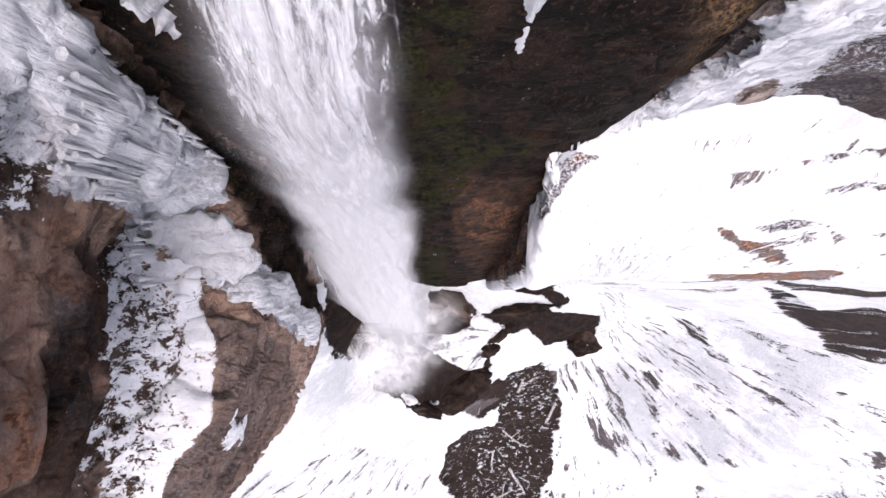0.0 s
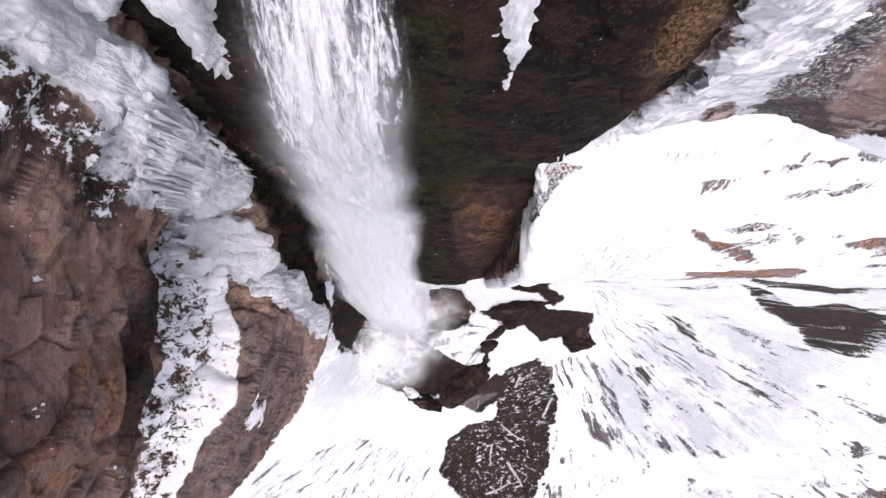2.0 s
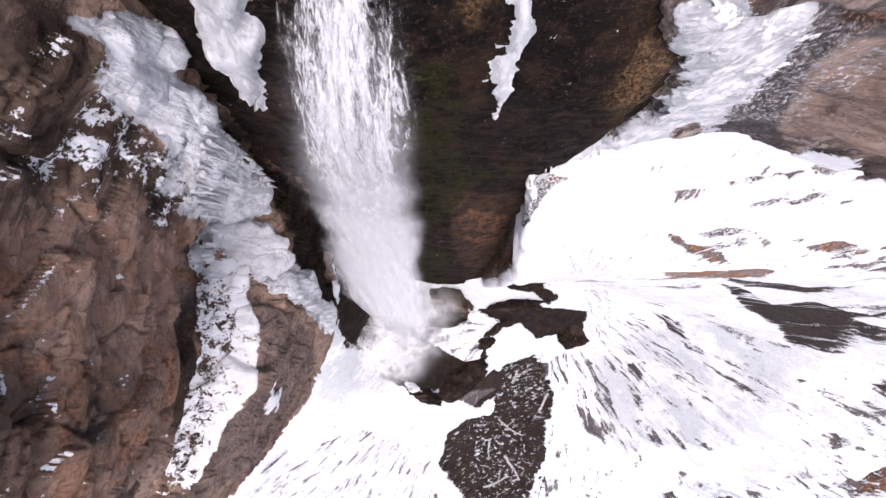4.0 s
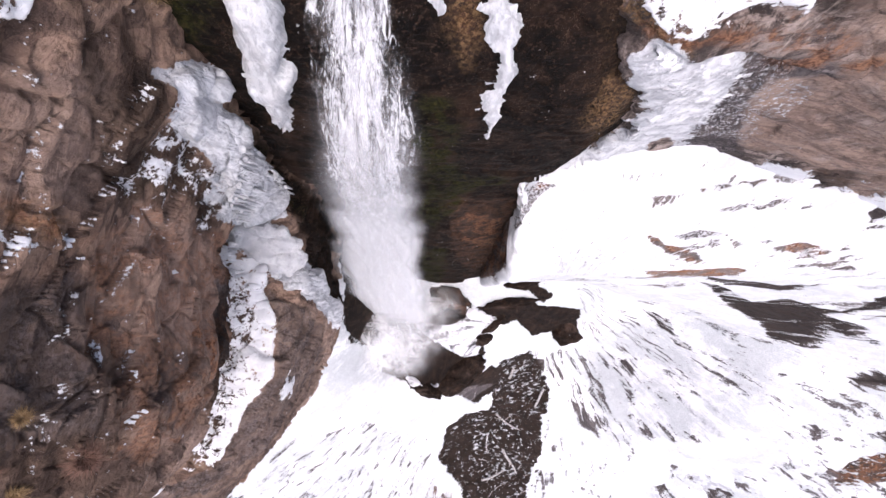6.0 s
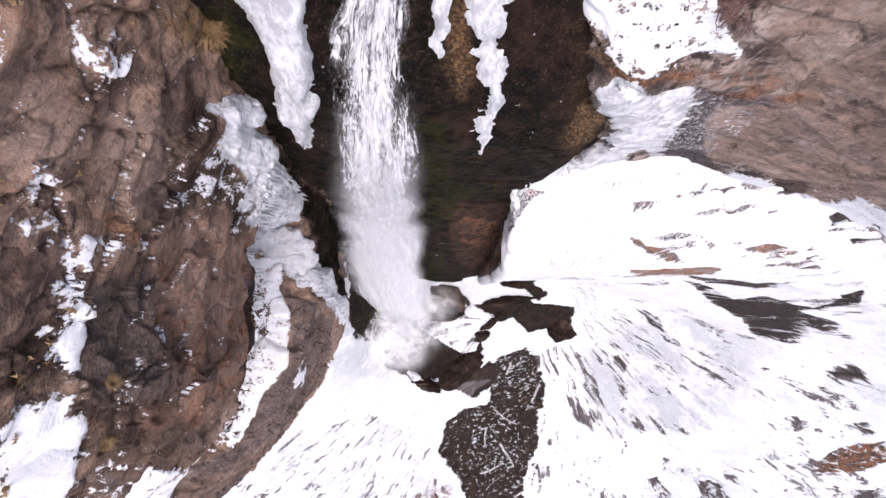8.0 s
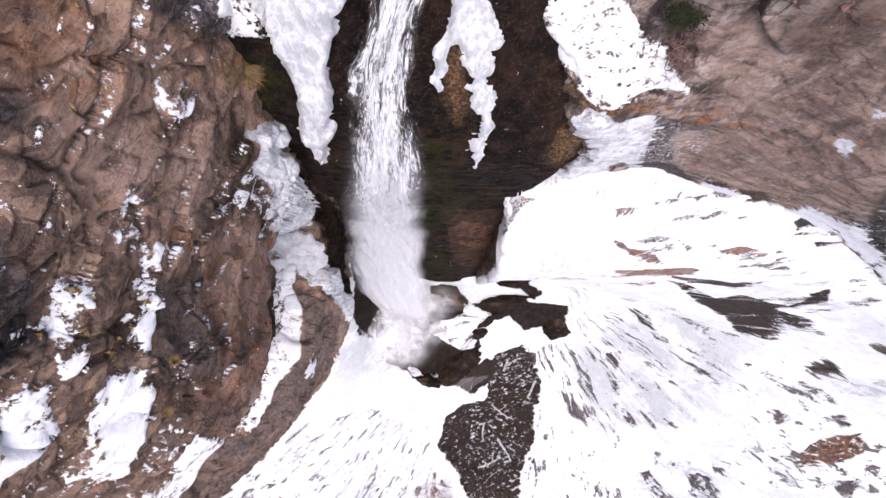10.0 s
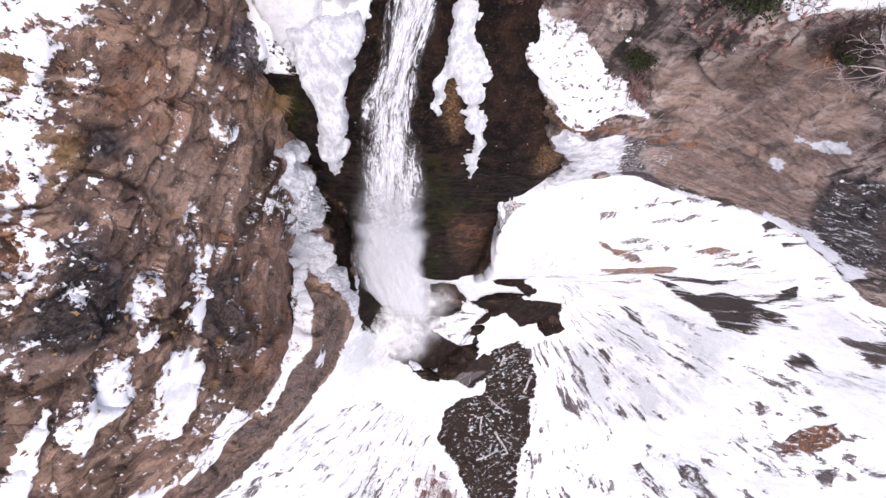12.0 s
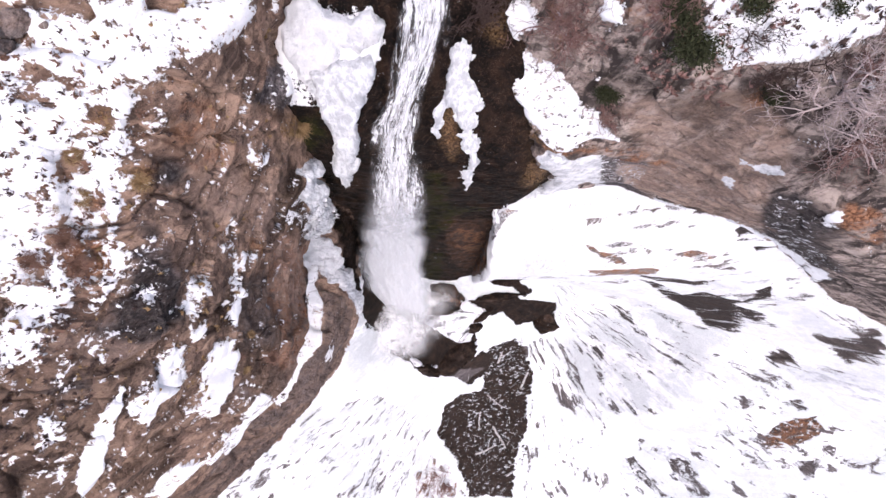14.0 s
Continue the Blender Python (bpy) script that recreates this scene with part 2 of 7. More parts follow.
    nt.links.new(b.math("MAXIMUM", rough, b.math("MULTIPLY", snowmask, 0.9)), p.inputs["Roughness"])
    p.inputs["Specular IOR Level"].default_value = 0.12
    h = b.math("ADD", b.math("MULTIPLY", mid, 0.5), b.math("MULTIPLY", fine, 0.35))
    h = b.math("ADD", h, b.math("ADD", b.math("MULTIPLY", chip, 0.22), b.math("MULTIPLY", crev, -0.06)))
    h = b.math("ADD", h, b.math("ADD", b.math("MULTIPLY", strata, 0.5), b.math("MULTIPLY", leaf, 0.3)))
    h = b.math("ADD", b.math("MULTIPLY", h, b.math("SUBTRACT", 1.0, b.math("MULTIPLY", snowmask, 0.7))), b.math("MULTIPLY", snowmask, 0.7))
    nt.links.new(b.bump(h, 1.0, 0.3), p.inputs["Normal"])
    return m


ROCK_BROWN = terrain("brown_cliff_rock", (0.19, 0.12, 0.087), (0.285, 0.19, 0.143), (0.07, 0.049, 0.042), (0.44, 0.30, 0.22), 0.25, dip=(0.25, 0.12))
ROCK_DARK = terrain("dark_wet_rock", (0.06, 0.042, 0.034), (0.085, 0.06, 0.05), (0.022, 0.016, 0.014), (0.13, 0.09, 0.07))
FAN = terrain("snowy_debris", (0.06, 0.042, 0.034), (0.085, 0.06, 0.05), (0.022, 0.016, 0.014), (0.13, 0.09, 0.07), wash=0.8, fan=(10.0, 1.0))
SHELF_SNOW = terrain("snowy_shelf_rock", (0.25, 0.19, 0.168), (0.37, 0.295, 0.262), (0.075, 0.06, 0.056), (0.52, 0.43, 0.38), wash=0.45, fan=(8.0, -3.0))
ROCK_GREY = terrain("grey_brown_rock", (0.25, 0.19, 0.168), (0.37, 0.295, 0.262), (0.05, 0.04, 0.037), (0.54, 0.445, 0.39), 1.0, wash=0.3, dip=(-0.35, 0.2))


def relaxed(g, passes):
    """The grid with its relief smoothed away."""
    g = g.copy()
    for _ in range(passes):
        g[1:-1] = 0.5 * g[1:-1] + 0.25 * (g[2:] + g[:-2])
        g[:, 1:-1] = 0.5 * g[:, 1:-1] + 0.25 * (g[:, 2:] + g[:, :-2])
    return g


class Sheet:
    """A surface under construction: its points, its own coordinates (knots across and up) and its masks."""

    def __init__(self, g, ku, kv, out=1, ragged=0.6, soft=0.3):
        self.g, self.ku, self.kv, self.out, self.ragged, self.soft = g, ku, kv, out, ragged, soft
        self.cover, self.tone = np.zeros((*g.shape[:2], 4)), np.zeros((*g.shape[:2], 4))
        self.wobble = None

    def region(self, corners, ragged):
        """The window of the grid round an outline, and in it the distance from the ragged outline (inside: minus)."""
        if self.wobble is None:
            q = self.g.reshape(-1, 3)
            self.wobble = (fbm(q, 1.6, 5, 501, 0.6)).reshape(self.g.shape[:2])
        pts = np.array(corners, float)
        c = pts.mean(axis=0)
        i = min(max(int(np.argmin(np.abs(self.ku - c[0]))), 1), len(self.ku) - 2)
        j = min(max(int(np.argmin(np.abs(self.kv - c[1]))), 1), len(self.kv) - 2)
        su = np.linalg.norm(self.g[i + 1, j] - self.g[i - 1, j]) / (self.ku[i + 1] - self.ku[i - 1])
        sv = np.linalg.norm(self.g[i, j + 1] - self.g[i, j - 1]) / (self.kv[j + 1] - self.kv[j - 1])
        lo, hi = pts.min(axis=0) - (3 / su, 3 / sv), pts.max(axis=0) + (3 / su, 3 / sv)
        iu, iv = np.where((self.ku > lo[0]) & (self.ku < hi[0]))[0], np.where((self.kv > lo[1]) & (self.kv < hi[1]))[0]
        win = (slice(iu[0], iu[-1] + 1), slice(iv[0], iv[-1] + 1))
        x, y = np.meshgrid(self.ku[win[0]] * su, self.kv[win[1]] * sv, indexing="ij")
        px, py = pts[:, 0] * su, pts[:, 1] * sv
        near, inside = np.full(x.shape, 1e9), np.zeros(x.shape, bool)
        for k in range(len(pts)):
            ax, ay, bx, by = px[k - 1], py[k - 1], px[k], py[k]
            t = np.clip(((x - ax) * (bx - ax) + (y - ay) * (by - ay)) / max((bx - ax) ** 2 + (by - ay) ** 2, 1e-9), 0, 1)
            near = np.minimum(near, np.hypot(x - ax - t * (bx - ax), y - ay - t * (by - ay)))
            cross = (ay > y) != (by > y)
            inside ^= cross & (x < ax + (bx - ax) * (y - ay) / np.where(by == ay, 1e-9, by - ay))
        return win, np.where(inside, -near, near) + ragged * self.wobble[win]

    def patch(self, kind, value, *corners):
        """Lays value into a mask inside a ragged outline, whose corners are given in the sheet's own coordinates."""
        array, ch = {"snow": (self.cover, 0), "wet": (self.cover, 1), "moss": (self.cover, 2), "rust": (self.cover, 3),
                     "ice": (self.tone, 0), "pale": (self.tone, 1), "grass": (self.tone, 2), "grey": (self.tone, 3)}[kind]
        win, sd = self.region(corners, self.ragged)
        m = smooth(self.soft, -self.soft, sd)
        array[(*win, ch)] = array[(*win, ch)] * (1 - m) + value * m

    def crust(self, name, thick, mat, label, category, *corners, lump=0.2):
        """A body of ice, snow or water that lies on the sheet inside a ragged outline; its rim sinks into the sheet."""
        win, sd = self.region(corners, 1.5 if category == "snow" else 0.6)
        g = relaxed(self.g[win], 8)
        n = normals(g) * self.out
        q = g.reshape(-1, 3)
        sd = sd + (0.22 * ridge(q, (0.55, 0.55, 1.1), 4, 83) + 0.12 * fbm(q, 0.3, 4, 84)).reshape(sd.shape)
        h = thick * (smooth(0.2, -0.2, sd) - 0.1) * (1 + lump * fbm(q, 0.8, 4, 77).reshape(sd.shape) * 2 + 0.16 * ridge(q, (0.4, 0.4, 0.9), 4, 79).reshape(sd.shape)) - 0.04
        g = g + n * h[..., None]
        nu, nv = sd.shape
        idx = np.arange(nu * nv).reshape(nu, nv)
        quads = np.stack([idx[:-1, :-1], idx[1:, :-1], idx[1:, 1:], idx[:-1, 1:]], axis=-1).reshape(-1, 4)
        keep = (sd.reshape(-1)[quads] < 0.25).all(axis=1)
        quads = quads[keep] if self.out > 0 else quads[keep][:, ::-1]
        used, inv = np.unique(quads, return_inverse=True)
        me = bpy.data.meshes.new(name)
        me.from_pydata(g.reshape(-1, 3)[used].tolist(), [], inv.reshape(-1, 4).tolist())
        me.polygons.foreach_set("use_smooth", np.ones(len(me.polygons), bool))
        me.materials.append(mat)
        return tagged(new(name, me), label, category)

    def finish(self, name, mat, label, lift=0.12, fill=10):
        n = normals(relaxed(self.g, fill)) * self.out
        m = smooth(0.3, 0.7, self.cover[..., 0])[..., None]
        self.g = self.g * (1 - 0.8 * m) + relaxed(self.g, fill) * 0.8 * m + n * (lift * m)
        return sheet(name, self.g, {"cover": self.cover, "tone": self.tone}, mat, label)


def knots(steps):
    return np.concatenate([[k + s / n for s in range(n)] for k, n in enumerate(steps)] + [[len(steps)]])


def turned(p, deg):
    c, s_ = math.cos(radians(deg)), math.sin(radians(deg))
    return p @ np.array([[c, s_, 0], [-s_, c, 0], [0, 0, 1]]).T


# ---- ground ----
SPOTS = [(-2, -9, 1), (1, -10, .5), (3.2, -6.7, 1.4), (0, -3.5, 1.5), (14.7, -6, .9), (20.8, -2.8, .5), (28, -4.6, 6.7), (32.5, -11.6, 8),
         (42, -22, 5.7), (30.7, -23.7, -1), (33, -29, -12), (19, -14, -10), (13.3, -20.7, -12), (0, -28, -15), (-1.3, -15.7, 0),
         (4.9, -20, -11), (.6, -17, -4), (-4.7, -13.7, 2.5), (-8.8, -8, 12), (-6.2, -9.5, 1.6), (-7.4, -12.4, 5), (-16.6, -20, 8), (-14, -26, 0), (-27, -31, 2), (60, -20, 14),
         (62, -48, -6), (15, -45, -24), (-20, -48, -12), (14, -30, -17)]


def ground_height(x, y):
    """Heights over the plan, drawn smoothly through the spots."""
    s = np.array(SPOTS, float)
    A = np.ones((len(s) + 3, len(s) + 3))
    A[-3:, -3:] = 0
    A[:-3, :-3] = np.sqrt((s[:, None, 0] - s[None, :, 0]) ** 2 + (s[:, None, 1] - s[None, :, 1]) ** 2 + 4.0)
    A[:-3, -2:] = s[:, :2]
    A[-2:, :-3] = s[:, :2].T
    w = np.linalg.solve(A, np.concatenate([s[:, 2], [0, 0, 0]]))
    z = w[-3] + w[-2] * x + w[-1] * y
    for k, q in enumerate(s):
        z = z + w[k] * np.sqrt((x - q[0]) ** 2 + (y - q[1]) ** 2 + 4.0)
    return z


def graded(lo, hi, step, far):
    """Even steps from lo to hi, then ever wider ones out to far on both sides."""
    mid = np.arange(lo, hi + step / 2, step)
    out = step * np.cumsum(1.22 ** np.arange(1, 60))
    out = out[out < far]
    return np.concatenate([lo - out[::-1], mid, hi + out])


kx, ky = graded(-34, 60, 0.16, 1500), graded(-48, 2, 0.14, 1500)
gx, gy = np.meshgrid(kx, ky, indexing="ij")
cx, cy = np.clip(gx, -34, 62), np.clip(gy, -50, 2)
gz = ground_height(cx, cy) - 0.05 * np.hypot(gx - cx, np.minimum(gy - cy, 0))
flat = np.stack([gx, gy, 0 * gz], axis=-1).reshape(-1, 3)
lie = fbm(flat, 5, 5, 3).reshape(gz.shape)
lumps = fbm(flat, 1.1, 4, 28, 0.6).reshape(gz.shape)


def runs(x0, y0, long, narrow, seed):
    """Streaks that run out from a point of the plan."""
    w = flat + 1.4 * np.stack([vnoise(flat, 7, seed + 20), vnoise(flat, 7, seed + 21), 0 * flat[:, 0]], axis=-1)
    dx, dy = w[:, 0] - x0, w[:, 1] - y0
    return fbm(np.stack([np.hypot(dx, dy), 30 * np.arctan2(dx, dy), 0 * dx], axis=-1), (long, narrow, 1), 6, seed, 0.66).reshape(gz.shape)


fan, fan_w = runs(10, 1, 4.5, 0.8, 8), runs(-9, 2, 5.0, 1.1, 18)
east_side = smooth(6, 16, gx)
west_side = smooth(2, -5, gx) * smooth(-14, -20, gy)
soft_snow = smooth(-0.05, 0.3, fbm(turned(flat, -35), (7, 2.6, 3), 5, 171, 0.6).reshape(gz.shape))
gz = gz + 0.7 * lie + 0.32 * fan * east_side + 0.2 * fan_w * west_side + 0.10 * lumps
ground = Sheet(np.stack([gx, gy, gz], axis=-1), kx, ky, 1, 0.8, 0.3)
ground.cover[..., 0] = 0.82 - east_side * 0.36 * smooth(-0.1, 0.3, fan) * smooth(-0.35, 0.15, lie + 0.5 * lumps) - west_side * 0.28 * smooth(0.05, 0.4, fan_w + 0.2 * lumps)
ground.tone[..., 0] = east_side * 0.7 * smooth(-0.35, 0.25, fbm(turned(flat, -40), (9, 4, 3), 4, 71).reshape(gz.shape)) * (1 - 0.85 * smooth(0.1, 0.35, fan))
ground.tone[..., 3] = 0.8
ground.cover[..., 0] -= east_side * 0.12 * soft_snow
ground.patch("grey", 0.1, (-1.37, -30.15), (0.49, -23.5), (3.21, -22), (7.09, -17.87), (3.02, -17.74), (5.81, -14.22), (8.12, -12.29), (10.95, -11.47), (14.26, -17.08), (15.42, -19.2), (15.59, -30.33), (14.46, -46.07), (4.26, -45.05), (0.06, -33.41))
ground.patch("ice", 0, (-1.37, -30.15), (0.49, -23.5), (3.21, -22), (7.09, -17.87), (3.02, -17.74), (5.81, -14.22), (8.12, -12.29), (10.95, -11.47), (14.26, -17.08), (15.42, -19.2), (15.59, -30.33), (14.46, -46.07), (4.26, -45.05), (0.06, -33.41))
ground.patch("snow", 0.24, (-0.43, -30.63), (0.5, -24.95), (3.27, -23.38), (6.52, -22.47), (8.05, -18.5), (3.47, -17.86), (5.93, -15.36), (8.21, -12.85), (11.06, -11.99), (13.79, -17.06), (14.98, -19.22), (14.36, -23.3), (14.7, -30.51), (13.76, -35.79), (13.42, -46.15), (5.32, -45.29), (3.09, -37.47), (1.04, -33.72))
ground.patch("snow", 0.55, (-4.76, -34.21), (-1.86, -34.45), (1.07, -38.17), (5.32, -45.29), (-4.3, -42.37))
ground.patch("rust", 0.7, (-4.76, -34.21), (-1.86, -34.45), (1.07, -38.17), (5.32, -45.29), (-4.3, -42.37))
ground.patch("snow", 0.55, (-15.22, -36.85), (-11.92, -33.71), (-7.84, -31.04), (-7.25, -35.1), (-10.03, -39.9))
ground.patch("snow", 0.35, (-17.72, -30.41), (-15.36, -28.38), (-14.21, -29.2), (-15.68, -32.17))
ground.patch("wet", 1, (-8.45, -6.28), (-7.84, -6.78), (-5.91, -12.91), (-6.81, -12.15), (-8.29, -8.51))
ground.patch("snow", 0.05, (-8.43, -5.87), (-7.73, -6.86), (-5.43, -13.25), (-6.81, -12.15), (-8.26, -8.26))
ground.patch("wet", 0.65, (-1.37, -30.15), (0.49, -23.5), (3.21, -22), (7.09, -17.87), (3.02, -17.74), (5.81, -14.22), (8.12, -12.29), (10.95, -11.47), (14.26, -17.08), (15.42, -19.2), (15.59, -30.33), (14.46, -46.07), (4.26, -45.05), (0.06, -33.41))
ground.patch("wet", 0.85, (-1.37, -30.15), (0.49, -23.5), (3.21, -22), (7.09, -17.87), (3.02, -17.74), (5.81, -14.22), (8.12, -12.29), (10.95, -11.47), (14.26, -17.08), (15.42, -19.2), (15.59, -30.33), (14.46, -46.07), (4.26, -45.05), (0.06, -33.41))
ground.patch("snow", 0.3, (7.48, -14.15), (13.4, -13.95), (14.26, -18.39), (12.78, -21.02), (8.53, -22.04), (6.86, -19.97))
ground.patch("snow", 0.3, (4.16, -23.79), (10.44, -26.05), (12.5, -36.38), (5.38, -35.88))
ground.patch("snow", 0.02, (0.05, -16.68), (4.19, -15.22), (6.4, -13.92), (8.02, -17.61), (4.76, -21.25), (1.01, -17.94))
ground.patch("snow", 0.45, (16.02, -4.64), (20.77, -7.22), (24.25, -11.05), (22.53, -10.27), (17.47, -6.61))
ground.patch("snow", 0.72, (-10.33, -23.27), (-5.73, -18.26), (-7.66, -30.4), (-14.84, -36.03), (-22.43, -32.6))
ground.patch("snow", 0.5, (-25.36, -29.28), (-17.69, -24.15), (-15.35, -24.08), (-21.4, -28.93), (-24.78, -31.77))
ground.patch("snow", 0.5, (-16.58, -29.46), (-13.99, -27.64), (-14.14, -30.32), (-16.03, -31.76))
ground.patch("snow", 0.05, (-8.58, 0.15), (-7, 0.16), (-5.58, -3.07), (-5.42, -6.23), (-7.22, -7.71), (-7.68, -5.94), (-8.44, -1.74))
ground.patch("wet", 0.9, (-8.58, 0.15), (-7, 0.16), (-5.58, -3.07), (-5.42, -6.23), (-7.22, -7.71), (-7.68, -5.94), (-8.44, -1.74))
ground.patch("snow", 0.02, (-8.51, -0.04), (-6.78, -0.04), (-6.94, -7.18), (-7.98, -7.28), (-8.3, -5.08), (-8.4, -3.33))
ground.patch("wet", 1, (-8.51, -0.04), (-6.78, -0.04), (-6.94, -7.18), (-7.98, -7.28), (-8.3, -5.08), (-8.4, -3.33))
ground.patch("snow", 0.63, (-20.88, -26.16), (-14.32, -17.2), (-8.72, -18.04), (-1.84, -25.04), (-1.2, -38.76))
ground.patch("snow", 0.9, (-8.4, -3.34), (-5.04, -4.46), (-0.24, -3.62), (1.2, -3.62), (7.28, -3.48), (13.68, -3.48), (16.24, -7.82), (16.56, -12.44), (11.28, -11.32), (6.96, -12.44), (3.76, -16.92), (0.56, -17.76), (-2.8, -15.8), (-5.84, -13.42), (-7.92, -10.2))
ground.patch("wet", 0.8, (-8.4, -3.34), (-5.04, -4.46), (-0.24, -3.62), (1.2, -3.62), (7.28, -3.48), (13.68, -3.48), (16.24, -7.82), (16.56, -12.44), (11.28, -11.32), (6.96, -12.44), (3.76, -16.92), (0.56, -17.76), (-2.8, -15.8), (-5.84, -13.42), (-7.92, -10.2))
ground.patch("ice", 0, (-8.4, -3.34), (-5.04, -4.46), (-0.24, -3.62), (1.2, -3.62), (7.28, -3.48), (13.68, -3.48), (16.24, -7.82), (16.56, -12.44), (11.28, -11.32), (6.96, -12.44), (3.76, -16.92), (0.56, -17.76), (-2.8, -15.8), (-5.84, -13.42), (-7.92, -10.2))
ground.patch("grey", 0.5, (-8.4, -3.34), (-5.04, -4.46), (-0.24, -3.62), (1.2, -3.62), (7.28, -3.48), (13.68, -3.48), (16.24, -7.82), (16.56, -12.44), (11.28, -11.32), (6.96, -12.44), (3.76, -16.92), (0.56, -17.76), (-2.8, -15.8), (-5.84, -13.42), (-7.92, -10.2))
ground.patch("snow", 0.04, (-8.4, -3.34), (-2.96, -4.74), (-2.16, -6.42), (-2.8, -8.66), (-5.84, -12.86), (-7.6, -9.36))
ground.patch("wet", 1, (-8.4, -3.34), (-2.96, -4.74), (-2.16, -6.42), (-2.8, -8.66), (-5.84, -12.86), (-7.6, -9.36))
ground.patch("snow", 0.02, (-8.4, -3.34), (-8.08, -4.88), (-7.12, -8.8), (-7.76, -9.08), (-8.4, -5.72))
ground.patch("wet", 1, (-8.4, -3.34), (-8.08, -4.88), (-7.12, -8.8), (-7.76, -9.08), (-8.4, -5.72))
ground.patch("snow", 0.02, (-7.28, -9.08), (-5.84, -12.86), (-3.44, -14.26), (-2.48, -15.52), (-0.56, -16.92), (2, -18.6), (4.08, -16.5), (4.08, -14.82), (5.2, -12.16), (4.4, -9.92), (2.64, -12.3), (-2.8, -8.66), (-2.96, -6.42), (-6.16, -6.84))
ground.patch("wet", 0.95, (-7.28, -9.08), (-5.84, -12.86), (-3.44, -14.26), (-2.48, -15.52), (-0.56, -16.92), (2, -18.6), (4.08, -16.5), (4.08, -14.82), (5.2, -12.16), (4.4, -9.92), (2.64, -12.3), (-2.8, -8.66), (-2.96, -6.42), (-6.16, -6.84))
ground.patch("snow", 0.05, (-2, -8.38), (-0.4, -6.98), (3.12, -6.14), (4.56, -8.66), (0.08, -6.98), (-2, -8.38))
ground.patch("wet", 0.95, (-2, -8.38), (-0.4, -6.98), (3.12, -6.14), (4.56, -8.66), (0.08, -6.98), (-2, -8.38))
ground.patch("snow", 0.1, (-1.2, -4.04), (1.2, -3.76), (3.44, -6.14), (0.56, -6.7), (-1.2, -5.44))
ground.patch("wet", 0.7, (-1.2, -4.04), (1.2, -3.76), (3.44, -6.14), (0.56, -6.7), (-1.2, -5.44))
ground.patch("rust", 0.5, (-1.2, -4.04), (1.2, -3.76), (3.44, -6.14), (0.56, -6.7), (-1.2, -5.44))
ground.patch("snow", 0.02, (3.44, -6.14), (6.8, -5.86), (8.72, -4.74), (10.64, -5.86), (15.6, -6.56), (15.92, -8.94), (15.76, -11.88), (14.32, -10.76), (12.56, -9.64), (10.32, -10.2), (8.4, -7.96), (6.48, -8.24), (4.56, -9.92), (4.4, -9.92), (5.36, -8.1))
ground.patch("wet", 0.95, (3.44, -6.14), (6.8, -5.86), (8.72, -4.74), (10.64, -5.86), (15.6, -6.56), (15.92, -8.94), (15.76, -11.88), (14.32, -10.76), (12.56, -9.64), (10.32, -10.2), (8.4, -7.96), (6.48, -8.24), (4.56, -9.92), (4.4, -9.92), (5.36, -8.1))
ground.patch("snow", 0.05, (6.32, -3.48), (11.12, -3.48), (10.16, -3.48), (11.76, -4.74), (10.96, -5.86), (9.2, -4.18), (7.6, -3.76), (6.32, -3.48))
ground.patch("wet", 0.95, (6.32, -3.48), (11.12, -3.48), (10.16, -3.48), (11.76, -4.74), (10.96, -5.86), (9.2, -4.18), (7.6, -3.76), (6.32, -3.48))
ground.patch("snow", 0.92, (1.2, -3.62), (6.32, -3.48), (8.72, -4.74), (6.32, -5.86), (3.92, -5.86), (2.64, -3.2))
ground.patch("snow", 0.9, (1.2, -15.94), (4.72, -12.72), (8.24, -10.76), (12.56, -9.64), (16.72, -12.86), (11.44, -12.16), (7.12, -13.7), (3.76, -16.08))
ground.patch("snow", 0.85, (5.68, -8.8), (8.72, -8.38), (10.32, -10.2), (14.32, -10.76), (11.12, -11.04), (6.8, -11.46))
ground.patch("ice", 0.7, (26.96, -16.36), (31.92, -14.12), (38.96, -26.86), (35.6, -32.88))
ground.patch("snow", 0.5, (15.76, -6.28), (18.8, -5.58), (22.32, -9.5), (24.24, -11.32), (22, -10.48))
ground.patch("wet", 0.4, (15.76, -6.28), (18.8, -5.58), (22.32, -9.5), (24.24, -11.32), (22, -10.48))
ground.patch("snow", 0.46, (18.8, -4.46), (21.04, -5.3), (24.72, -7.54), (26.96, -10.48), (25.68, -10.2), (22.64, -6.42))
ground.patch("wet", 0.5, (18.8, -4.46), (21.04, -5.3), (24.72, -7.54), (26.96, -10.48), (25.68, -10.2), (22.64, -6.42))
ground.patch("snow", 0.42, (25.68, -6.7), (27.76, -7.4), (29.52, -8.94), (28.56, -8.66), (26.8, -7.12))
ground.patch("wet", 0.5, (25.68, -6.7), (27.76, -7.4), (29.52, -8.94), (28.56, -8.66), (26.8, -7.12))
ground.patch("snow", 0.62, (13.68, -3.48), (17.68, -4.04), (27.92, -12.3), (24.24, -13.98), (17.2, -9.64))
ground.patch("snow", 0.42, (22.48, -13.84), (23.76, -13.14), (23.76, -15.52), (22.64, -14.96))
ground.patch("wet", 0.4, (22.48, -13.84), (23.76, -13.14), (23.76, -15.52), (22.64, -14.96))
ground.patch("snow", 0.66, (27.12, -11.32), (30.32, -14.68), (28.72, -15.52), (24.56, -15.52))
ground.patch("snow", 0.54, (20.24, -21.12), (21.68, -22.1), (26.32, -27.56), (24.72, -27.28), (21.2, -23.78))
ground.patch("snow", 0.52, (23.28, -20.84), (25.36, -23.5), (24.4, -22.94))
